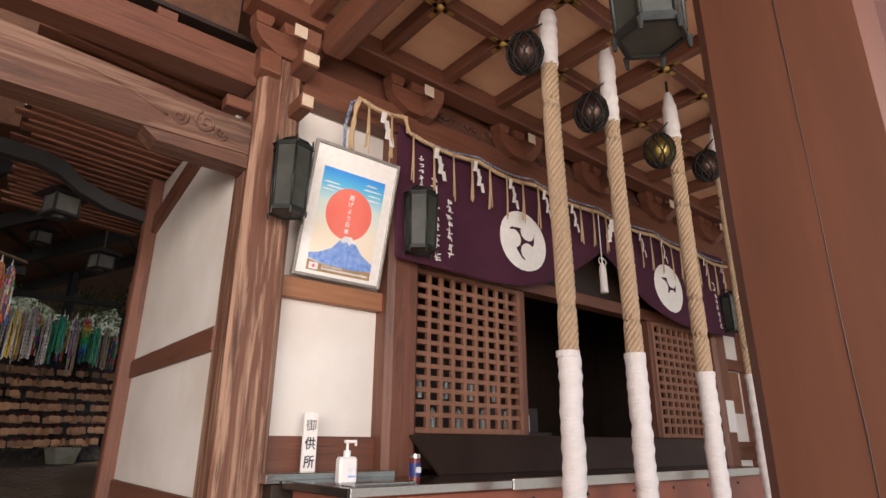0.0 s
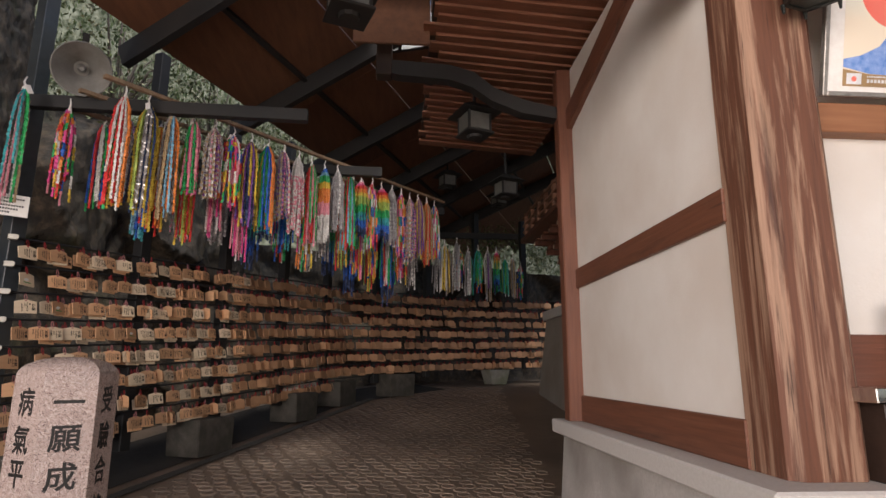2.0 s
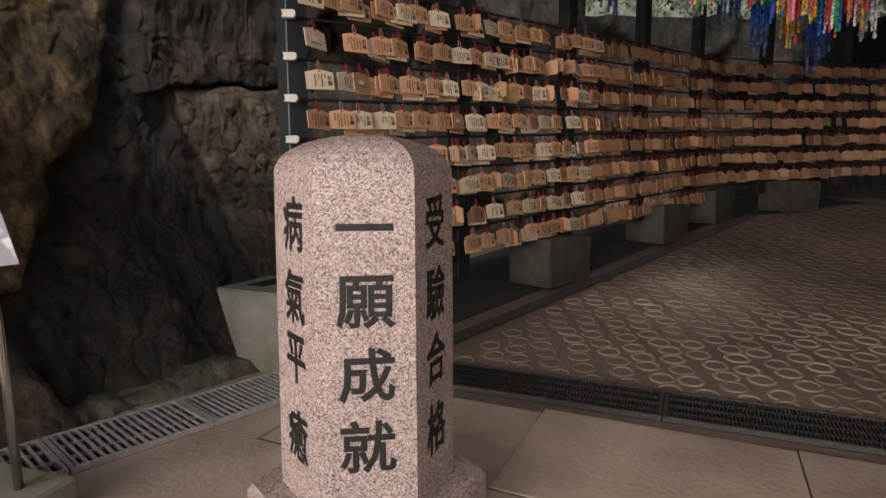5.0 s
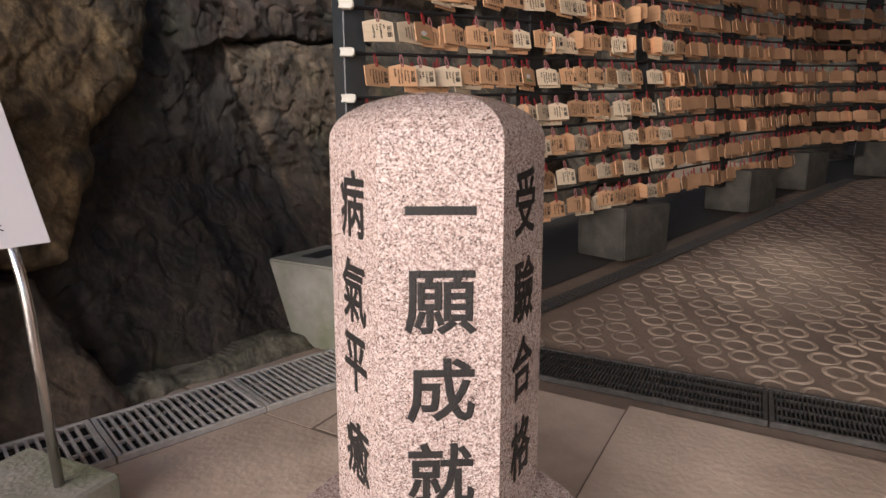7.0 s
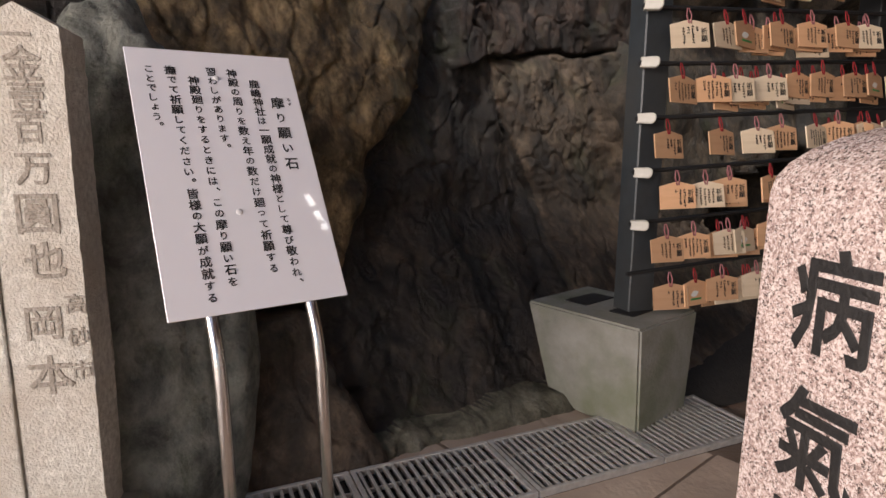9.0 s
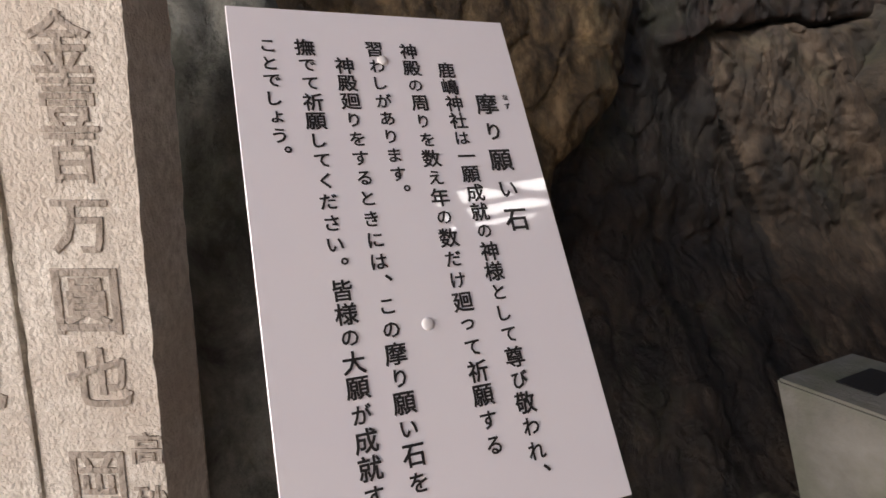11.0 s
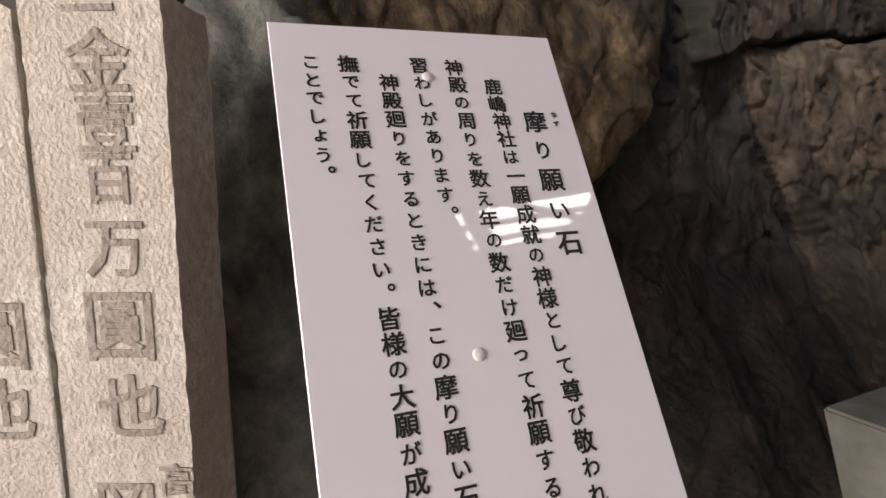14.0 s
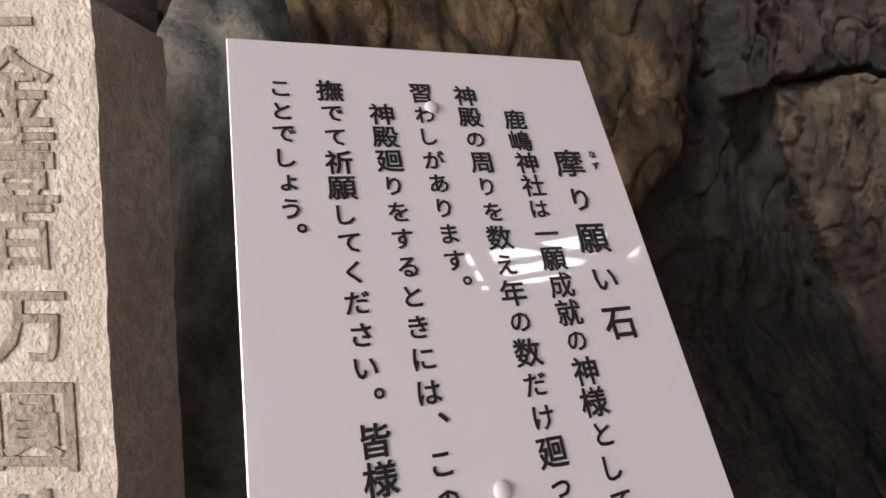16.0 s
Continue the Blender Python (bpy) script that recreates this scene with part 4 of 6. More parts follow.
def twisted(bm, pts, r, strands=3, pitch=0.12, n=6):
    """A laid rope along points."""
    pts = [Vector(p) for p in pts]
    for s in range(strands):
        path, run = [], 0.0
        for i, p in enumerate(pts):
            d = (pts[min(i + 1, len(pts) - 1)] - pts[max(i - 1, 0)]).normalized()
            if i:
                run += (p - pts[i - 1]).length
            a = 2 * math.pi * (run / pitch + s / strands)
            q = d.to_track_quat("Z", "Y")
            path.append(p + q @ Vector(((0.55 if strands < 6 else 0.8) * r * math.cos(a), (0.55 if strands < 6 else 0.8) * r * math.sin(a), 0)))
        pipe(bm, path, r * (0.56 if strands < 6 else 0.28), n)


def rope_line(x):
    """Height of the straw rope along the front; it sags between its ties."""
    ties = (2.0, 2.55, 3.45, 4.25, 5.4, 6.6, 7.6, 8.6)
    for a, b in zip(ties, ties[1:]):
        if a <= x <= b:
            return 4.17 + (0.14 if a < 2.5 else 0.0) - 0.05 * math.sin((x - a) / (b - a) * math.pi) - 0.02 * (x - 2)
    return 4.1


shime = thing("straw_rope", "twisted straw rope strung along the curtain with hanging straws", "straw rope")
bm = bmesh.new()
pts = [(2.0, 3.72, 3.78), (1.99, 3.72, 3.9), (2.0, 3.72, 4.05), (2.02, 3.72, 4.2)] + [(2.05 + i * 0.04, 3.71, rope_line(2.05 + i * 0.04)) for i in range(164)]
twisted(bm, pts, 0.024, 3, 0.1)
part("rope", bm, STRAW, shime)
bm = bmesh.new()
twisted(bm, [(1.93, 3.73, 3.75), (1.93, 3.73, 4.0), (1.98, 3.73, 4.24)] + [(2.05 + i * 0.05, 3.735, rope_line(2.05 + i * 0.05) + 0.075 * min(1, i * 0.03)) for i in range(130)], 0.013, 2, 0.08, 5)
part("blue_white_cord", bm, BLUEW, shime, "blue and white twisted cord")
rs = random.Random(4)
for k in range(27):
    x = 2.13 + k * 0.24
    bm = bmesh.new()
    for q in range(4):
        dx = rs.uniform(-0.012, 0.012)
        z = rope_line(x)
        pipe(bm, [(x + dx * 0.3, 3.69, z), (x + dx, 3.685, z - 0.25), (x + dx * 2.2, 3.69, z - rs.uniform(0.42, 0.5))], 0.006, 5)
    part("straw_tail", bm, STRAW, shime)


def streamer(x, z, flip):
    """A zigzag paper streamer."""
    t = thing("paper_streamer", "white zigzag paper streamer hanging from the straw rope", "paper streamer", pose(x, 3.675, z, 0, 0, flip * 20), "paper streamers")
    for k in range(4):
        bm = bmesh.new()
        x0 = (0.0, 0.03, 0.055, 0.085)[k] * flip
        m = pose(x0, -0.006 * k, -0.07 * k - 0.01, 8 * (-1) ** k, 0, 0)
        prism(bm, [(-0.035, 0.0), (0.035, 0.02), (0.035, -0.085), (-0.035, -0.105)], 0.0015, m)
        part("fold", bm, PAPER, t)


for x, f in ((2.28, 1), (2.88, 1), (3.37, 1), (3.86, 1), (4.38, 1), (4.85, 1), (5.6, -1), (6.2, 1), (6.7, 1), (7.3, 1), (7.8, 1), (8.3, 1)):
    streamer(x, rope_line(x) - 0.02, f)

# ---- poster ----
POSTER = Matrix.Translation((2.055, 3.925, 2.69)) @ Matrix.Rotation(math.atan2(0.26, 1.06), 4, "X")
poster = thing("framed_poster", "framed poster of a red sun over a blue mountain", "poster", POSTER)
FRAME = mat("silver_frame", (0.42, 0.39, 0.36), 0.4, 0.6, tint=(0.25, 0.23, 0.21), scale=30, amount=1.0)
SKYB = bpy.data.materials.new("printed_sky")
SKYB.use_nodes = True
_n, _l = SKYB.node_tree.nodes, SKYB.node_tree.links
_t, _s, _r = _n.new("ShaderNodeTexCoord"), _n.new("ShaderNodeSeparateXYZ"), _n.new("ShaderNodeValToRGB")
_l.new(_t.outputs["Object"], _s.inputs[0])
_l.new(_s.outputs["Z"], _r.inputs[0])
_r.color_ramp.elements[0].position, _r.color_ramp.elements[0].color = 0.38, (0.82, 0.72, 0.58, 1)
_r.color_ramp.elements[1].position, _r.color_ramp.elements[1].color = 0.92, (0.02, 0.22, 0.75, 1)
_e = _r.color_ramp.elements.new(0.62)
_e.color = (0.62, 0.72, 0.68, 1)
_e = _r.color_ramp.elements.new(0.76)
_e.color = (0.12, 0.5, 0.72, 1)
_l.new(_r.outputs[0], _n["Principled BSDF"].inputs["Base Color"])
_n["Principled BSDF"].inputs["Roughness"].default_value = 0.35
SUNR = mat("printed_red", (0.8, 0.16, 0.12), 0.35, tint=(0.78, 0.2, 0.15), scale=4)
MTB = mat("printed_blue", (0.1, 0.24, 0.62), 0.35, tint=(0.3, 0.42, 0.75), scale=22, amount=0.6)
TANP = mat("printed_tan", (0.42, 0.27, 0.13), 0.35)
SNOW = mat("printed_white", (0.82, 0.82, 0.85), 0.35)
boxpart("backing", -0.38, 0.004, 0.012, 0.38, 0.02, 1.08, PAPER, poster, 0)
for a, b, c, d in ((-0.4, 0, -0.375, 1.092), (0.375, 0, 0.4, 1.092), (-0.375, 0, 0.375, 0.025), (-0.375, 1.067, 0.375, 1.092)):
    boxpart("frame", a, -0.012, b, c, 0.022, d, FRAME, poster, 0.004)


def printed(name, poly, y, material, label=""):
    bm = bmesh.new()
    prism(bm, poly, 0.0006, pose(0, y, 0))
    return part(name, bm, material, poster, label)


printed("printed_sky", [(-0.29, 0.1), (0.29, 0.1), (0.29, 0.9), (-0.29, 0.9)], 0.0025, SKYB)
printed("printed_sun", [(0.0 + 0.213 * math.cos(i * 0.131), 0.56 + 0.213 * math.sin(i * 0.131)) for i in range(48)], 0.0015, SUNR)
printed("printed_mountain", [(-0.29, 0.19), (-0.2, 0.21), (-0.1, 0.26), (-0.03, 0.35), (0.0, 0.375), (0.06, 0.375), (0.1, 0.34), (0.18, 0.25), (0.29, 0.19), (0.29, 0.13), (0.1, 0.11), (-0.15, 0.12), (-0.29, 0.15)], 0.0006, MTB)
printed("printed_snow", [(-0.045, 0.335), (-0.0, 0.378), (0.06, 0.378), (0.115, 0.325), (0.075, 0.335), (0.05, 0.31), (0.02, 0.335), (-0.01, 0.315)], 0.0, SNOW)
printed("printed_ground", [(-0.29, 0.055), (0.29, 0.055), (0.29, 0.128), (0.1, 0.112), (-0.15, 0.118), (-0.29, 0.14)], 0.001, TANP)
printed("printed_flag", [(-0.27, 0.065), (-0.19, 0.065), (-0.19, 0.12), (-0.27, 0.12)], 0.0002, SNOW)
printed("flag_sun", [(-0.23 + 0.014 * math.cos(i * 0.5), 0.092 + 0.014 * math.sin(i * 0.5)) for i in range(12)], -0.0004, SUNR)
for z, h in ((0.105, 0.008), (0.083, 0.017)):
    x = -0.16
    while x < (0.02 if h < 0.01 else 0.27):
        boxpart("printed_mark", x, 0.0004, z - h / 2, x + h * 0.8, 0.0008, z + h / 2, SNOW, poster, 0)
        x += h * 1.15
for k, (x, z, w) in enumerate(((-0.2, 0.78, 0.16), (-0.16, 0.75, 0.18), (-0.22, 0.72, 0.14), (0.18, 0.8, 0.18), (0.2, 0.76, 0.14), (0.2, 0.72, 0.16), (0.16, 0.84, 0.12))):
    printed("printed_cloud", [(x - w / 2, z - 0.006), (x + w / 2, z - 0.004), (x + w / 2 - 0.02, z + 0.006), (x - w / 2 + 0.03, z + 0.007)], 0.0018, SNOW)
for k, ch in enumerate("掲げよう日本"):
    letters("printed_character", ch, 0.047, SNOW, poster, pose(0.0, 0.0008, 0.7 - 0.056 * k), 0.0003)

# ---- hanging lanterns ----
GLASS = mat("frosted_grey_glass", (0.055, 0.06, 0.05), 0.3, tint=(0.035, 0.038, 0.032), scale=6, bump=0.2, bscale=160)
BRONZE = mat("dark_green_bronze", (0.03, 0.034, 0.031), 0.45, 0.4, tint=(0.018, 0.02, 0.018), scale=14, bump=0.2)


def lantern(x, y, z, h, r, label, cord=0.4, wall=True):
    """A six-sided bronze lantern with frosted panes; z is its bottom."""
    t = thing("hanging_lantern", label, "lantern", pose(x, y, z, 0, 0, 15), "hanging lanterns")

    def ring(q, zz):
        return [Vector((q * math.cos(i * math.pi / 3), q * math.sin(i * math.pi / 3), zz)) for i in range(6)]

    lo, hi = ring(r * 0.9, 0.05), ring(r, h - 0.05)
    for i in range(6):
        a, b, c, d = lo[i], lo[(i + 1) % 6], hi[(i + 1) % 6], hi[i]
        bm = bmesh.new()
        k = 0.965
        bm.faces.new([bm.verts.new(Vector((p.x * k, p.y * k, p.z))) for p in (a, b, c, d)])
        pn = part("pane", bm, GLASS, t)
        bm = bmesh.new()
        pipe(bm, [a, d], 0.009, 6)
        part("rib", bm, BRONZE, t)
    for q, z0, z1 in ((r * 0.95, 0.02, 0.055), (r * 1.04, h - 0.055, h - 0.02)):
        bm = bmesh.new()
        o0, o1, i0, i1 = ring(q, z0), ring(q, z1), ring(q * 0.86, z0), ring(q * 0.86, z1)
        V = [[bm.verts.new(p) for p in s] for s in (o0, o1, i1, i0)]
        for s in range(4):
            for i in range(6):
                bm.faces.new((V[s][i], V[s][(i + 1) % 6], V[(s + 1) % 4][(i + 1) % 6], V[(s + 1) % 4][i]))
        part("band", bm, BRONZE, t)
    bm = bmesh.new()
    bm.faces.new([bm.verts.new(p) for p in ring(r * 0.84, 0.03)])
    part("bottom_pane", bm, GLASS, t)
    bm = bmesh.new()
    rod(bm, (0, 0, h - 0.02), (0, 0, h + 0.07), r * 1.1, 0.02, 6)
    part("cap", bm, BRONZE, t)
    for i in range(6):
        bm = bmesh.new()
        p = ring(r * 0.97, 0.03)[i]
        rod(bm, p, p - Vector((0, 0, 0.045)), 0.012, 0.006, 6)
        part("foot", bm, BRONZE, t)
        bm = bmesh.new()
        p = ring(r * 1.04, h - 0.04)[i]
        rod(bm, p, p + Vector((0, 0, 0.06)), 0.01, 0.006, 6)
        part("finial", bm, BRONZE, t)
    bm = bmesh.new()
    if wall:
        pipe(bm, [(0, 0, h + 0.06), (0.02, 0.06, h + 0.1), (0.05, 0.26, h + 0.08)], 0.009, 6)
    else:
        rod(bm, (0, 0, h + 0.06), (0, 0, h + 0.06 + cord), 0.008, n=6)
    part("hanger", bm, BRONZE, t)
    return t


lantern(1.44, 3.6, 3.0, 0.58, 0.145, "dark bronze six-sided lantern on the corner column")
lantern(2.66, 3.62, 2.98, 0.56, 0.145, "dark bronze six-sided lantern on the column beside the curtain")
lantern(8.35, 3.62, 2.98, 0.56, 0.145, "dark bronze six-sided lantern on the far column")
lantern(1.42, 0.68, 2.72, 0.5, 0.125, "dark bronze six-sided lantern hung beside the porch column", 1.55, False)

# ---- offering counter ----
counter = thing("offering_counter", "long red-brown offering counter with a black top and steel edge", "counter")
REDP = mat("red_brown_panel", (0.3, 0.1, 0.06), 0.4, tint=(0.22, 0.07, 0.045), scale=4, amount=1.0, bump=0.1)
BLACKTOP = mat("black_lacquer_top", (0.02, 0.017, 0.016), 0.15, tint=(0.03, 0.025, 0.022), scale=5)
boxpart("body", 1.66, 2.84, 0.0, 7.2, 3.6, 1.17, REDP, counter, 0.01)
boxpart("top", 1.6, 2.8, 1.172, 7.25, 3.64, 1.222, BLACKTOP, counter, 0.004)
boxpart("steel_edge", 1.6, 2.77, 1.175, 2.83, 2.797, 1.228, CHROME, counter, 0.004, "stainless steel edge strip")
boxpart("steel_edge", 2.834, 2.765, 1.165, 7.25, 2.797, 1.238, CHROME, counter, 0.004, "stainless steel edge strip")
boxpart("steel_shelf", 1.5, 3.66, 1.2, 2.5, 3.96, 1.262, CHROME, counter, 0.004, "steel back shelf")
boxpart("shelf_support", 1.56, 3.7, 0.874, 2.45, 3.92, 1.198, DARK, counter, 0.004)
boxpart("side_panel", 1.562, 2.9, 0.0, 1.655, 3.56, 1.1, WOOD, counter, 0.004)
bm = bmesh.new()
prism(bm, [(2.9, 0), (7.4, 0), (7.4, 0.36), (2.75, 0.36)], 0.02, pose(0, 3.62, 1.225, -35, 0, 0))
part("sloping_board", bm, DARK, counter)
for k in range(9):
    bm = bmesh.new()
    rod(bm, (1.9 + 0.6 * k, 2.832, 1.1), (1.9 + 0.6 * k, 2.842, 1.1), 0.012, n=8)
    part("screw", bm, BRONZE, counter)

card = thing("name_card", "upright white card with three brushed characters on the counter", "card")
boxpart("card", 1.845, 3.88, 1.262, 1.955, 3.9, 1.665, PAPER, card, 0.002)
for k, ch in enumerate("御供所"):
    letters("character", ch, 0.085, INK, card, pose(1.9, 3.8785, 1.575 - 0.125 * k), 0.0005, 1.05)
bot = thing("sanitiser_bottle", "white pump bottle of hand sanitiser standing on the counter", "bottle", pose(1.745, 3.08, 1.223))
PLAST = mat("white_plastic", (0.75, 0.73, 0.72), 0.35, tint=(0.68, 0.66, 0.65), scale=6)
boxpart("body", -0.06, -0.035, 0, 0.06, 0.035, 0.155, PLAST, bot, 0.014)
bm = bmesh.new()
rod(bm, (0, 0, 0.152), (0, 0, 0.19), 0.022, n=12)
part("collar", bm, PLAST, bot)
bm = bmesh.new()
rod(bm, (0, 0, 0.19), (0, 0, 0.235), 0.008, n=8)
box(bm, -0.02, -0.012, 0.232, 0.06, 0.012, 0.25, 0.004)
box(bm, 0.052, -0.006, 0.215, 0.064, 0.006, 0.236, 0.002)
part("pump", bm, PLAST, bot)
boxpart("label", -0.01, -0.0365, 0.03, 0.045, -0.0355, 0.115, SNOW, bot, 0, "small printed label")
boxpart("label_print", -0.005, -0.038, 0.04, 0.04, -0.0368, 0.05, MTB, bot, 0)
jar = thing("glass_jar", "small jar with a blue label and pale lid", "jar", pose(2.31, 3.16, 1.223))
bm = bmesh.new()
rod(bm, (0, 0, 0), (0, 0, 0.14), 0.038, n=16)
part("body", bm, mat("dark_red_jar", (0.16, 0.03, 0.03), 0.2), jar)
bm = bmesh.new()
rod(bm, (0, 0, 0.025), (0, 0, 0.11), 0.0392, n=16, caps=False)
part("label", bm, mat("blue_label", (0.02, 0.035, 0.2), 0.4), jar, "blue paper label")
bm = bmesh.new()
rod(bm, (0, 0, 0.14), (0, 0, 0.165), 0.04, n=16)
part("lid", bm, CHROME, jar)
boxpart("label_print", -0.02, -0.042, 0.05, 0.02, -0.0395, 0.085, SNOW, jar, 0)
tray = thing("steel_tray", "shallow steel tray lying on the counter", "tray")
boxpart("base", 1.68, 2.86, 1.223, 2.1, 3.02, 1.227, CHROME, tray, 0.001)
boxpart("rim", 1.68, 2.86, 1.227, 2.1, 2.868, 1.24, CHROME, tray, 0.001)
wallboard = thing("wall_notice", "brown notice board with small writing on the far wall", "notice")
boxpart("board", 8.5, 4.03, 1.9, 9.1, 4.055, 2.5, LATT, wallboard, 0.004)
wallboard = thing("wall_notice", "white framed sheet on the far column", "notice")
boxpart("sheet", 8.19, 3.835, 1.62, 8.41, 3.85, 2.05, PAPER, wallboard, 0.004)

# ---- bell ropes ----
NET = mat("black_net", (0.012, 0.011, 0.011), 0.7)
BELL = mat("aged_bronze_bell", (0.06, 0.04, 0.032), 0.35, 0.8, tint=(0.07, 0.04, 0.03), scale=10, amount=1.0)
BRASS = mat("brass_bell", (0.3, 0.22, 0.06), 0.35, 0.9, tint=(0.16, 0.11, 0.03), scale=10, amount=1.0)


def bell_rope(x, y, wrap_z, low_z, tip, metal, label):
    t = thing("bell_rope", label, "bell rope", pose(x, y, 0), "bell ropes")
    sway = random.Random(int(x * 100))
    dx = sway.uniform(-0.02, 0.02)
    bm = bmesh.new()
    twisted(bm, [(dx * math.sin(z * 2), 0, z) for z in [low_z - 0.03 + i * 0.03 for i in range(int((wrap_z - low_z) / 0.03) + 3)]], 0.064, 8, 0.42, 6)
    rod(bm, (0, 0, low_z - 0.03), (0, 0, wrap_z + 0.03), 0.042, n=10)
    part("hemp_rope", bm, HEMP, t)
    for z0, z1, r in ((0.55, low_z, 0.075), (wrap_z, tip, 0.072)):
        bm = bmesh.new()
        n = int((z1 - z0) / 0.022)
        pts, rad = [], []
        for i in range(n + 1):
            z = z0 + (z1 - z0) * i / n
            pts.append((dx * math.sin(z * 2) + 0.006 * noise.noise((x, z * 4, 0)), 0.006 * noise.noise((x, z * 4, 5)), z))
            taper = min(1.0, 0.45 + 2.6 * (z1 - z)) if z1 == tip else 1.0
            rad.append(r * taper * (1 + 0.045 * math.sin(i * 1.3) + 0.07 * noise.noise((x, z * 22, 7)) + 0.1 * noise.noise((x, z * 6, 2))) * (0.9 if i in (0, n) else 1))
        pipe(bm, pts, r, 14, rad)
        part("cotton_wrap", bm, WRAP, t, "white cotton wrapping")
    bm = bmesh.new()
    rod(bm, (0, 0, low_z - 0.035), (0, 0, low_z + 0.005), 0.08, n=14)
    part("tie_band", bm, WRAP, t)
    bm = bmesh.new()
    rod(bm, (0, 0, tip - 0.04), (0, 0, 4.94), 0.012, n=8)
    part("hanging_cord", bm, NET, t, "black hanging cord")
    b = thing("bell", "round " + ("brass" if metal is BRASS else "dark bronze") + " bell in a black net beside the rope", "bell", pose(x - 0.29, y, wrap_z - (0.22 if metal is BRASS else 0.0)), "bells")
    bm = bmesh.new()
    bmesh.ops.create_uvsphere(bm, u_segments=20, v_segments=14, radius=0.135, matrix=Matrix.Diagonal((1, 1, 1.15, 1)))
    for f in bm.faces:
        f.smooth = True
    part("shell", bm, metal, b)
    bm = bmesh.new()
    for k in range(9):
        for s in (-1, 1):
            pipe(bm, [(0.141 * math.cos(k * 0.698 + s * u * 1.6) * math.sin(0.12 + u * 2.85), 0.141 * math.sin(k * 0.698 + s * u * 1.6) * math.sin(0.12 + u * 2.85), 0.172 * math.cos(0.12 + u * 2.85)) for u in [i / 10 for i in range(11)]], 0.007, 5)
    for k in range(5):
        a = k * 1.26
        pipe(bm, [(0.02 * math.cos(a), 0.02 * math.sin(a), 0.165), (0.07 + 0.012 * math.cos(a), 0.004 * math.sin(a), 0.25), (0.235, 0, 0.4)], 0.006, 4)
    part("net", bm, NET, b)


bell_rope(2.96, 2.35, 4.27, 2.04, 4.94, BELL, "thick hemp bell rope wrapped in white cotton above and below")
bell_rope(3.74, 2.35, 4.06, 2.1, 4.9, BELL, "thick hemp bell rope wrapped in white cotton above and below")
bell_rope(4.77, 2.35, 4.28, 2.04, 4.8, BRASS, "thick hemp bell rope wrapped in white cotton above and below")
bell_rope(5.69, 2.35, 4.2, 2.09, 4.8, BELL, "thick hemp bell rope wrapped in white cotton above and below")

# gilt fittings where ceiling ribs cross
bm = bmesh.new()
for k in range(4):
    box(bm, -0.11, -0.022, 0, 0.11, 0.022, 0.006, 0.002, pose(0, 0, 0, 0, 0, 90 * k) @ pose(0.03, 0, 0))
bmesh.ops.create_cone(bm, cap_ends=True, segments=10, radius1=0.02, radius2=0.04, depth=0.02, matrix=pose(0, 0, -0.008))
FIT = mesh_of("gilt_fitting", bm, GOLD)
for i in range(9):
    for j in range(4):
        share("gilt_fitting", FIT, ribs, pose(2.24 + 0.71 * i, 2.85 - 0.72 * j, 4.788))

# ---- rack: blocks, clips and plaques ----
def foot_block(x, y, h, w, d, tall, label, flare=0.36, surface=None, steep=0.0):
    t = thing("concrete_block", label, "concrete block", pose(x, y, ramp(y) - 0.02, 0, 0, h), "concrete feet of the rack")
    bm = bmesh.new()
    a = [bm.verts.new((sx * w * flare + steep * w, sy * d * (flare + 0.03), 0)) for sx, sy in ((-1, -1), (1, -1), (1, 1), (-1, 1))]
    b = [bm.verts.new((sx * w * 0.5 + 0.01 * noise.noise((x, y, sx)), sy * d * 0.5, tall)) for sx, sy in ((-1, -1), (1, -1), (1, 1), (-1, 1))]
    bm.faces.new(a[::-1])
    bm.faces.new(b)
    for i in range(4):
        bm.faces.new((a[i], a[(i + 1) % 4], b[(i + 1) % 4], b[i]))
    bmesh.ops.bevel(bm, geom=list(bm.edges), offset=0.012, segments=2, affect="EDGES")
    part("block", bm, surface or CONC, t)
    for k in (-1, 1):
        bm = bmesh.new()
        box(bm, k * 0.14 - 0.07, -0.12, tall, k * 0.14 + 0.07, 0.14, tall + 0.006, 0.002)
        part("base_plate", bm, STEEL, t)
    return t


# wet concrete, darkened further to hold the shade under the rack
DARKC = mat("dark_damp_concrete", (0.12, 0.107, 0.09), 0.8, tint=(0.04, 0.036, 0.03), scale=4, amount=0.8, bump=0.7, bscale=30, dirt=(0.035, 0.033, 0.025), dscale=3.0)
foot_block(-4.26, 6.99, 0, 0.69, 0.55, 0.55, "pale concrete block with green moss under the first rack post", 0.39, None, 0.1)
for s in (2.9, 5.2, 6.75, 8.4):
    p, h = rack_at(s)
    foot_block(p.x, p.y, math.degrees(h), 0.72, 0.5, 0.46, "dark grey concrete foot block standing under the rack", 0.47, DARKC)
foot_block(1.95, 16.15, 25, 0.6, 0.45, 0.36, "pale greenish concrete block under the far rack")

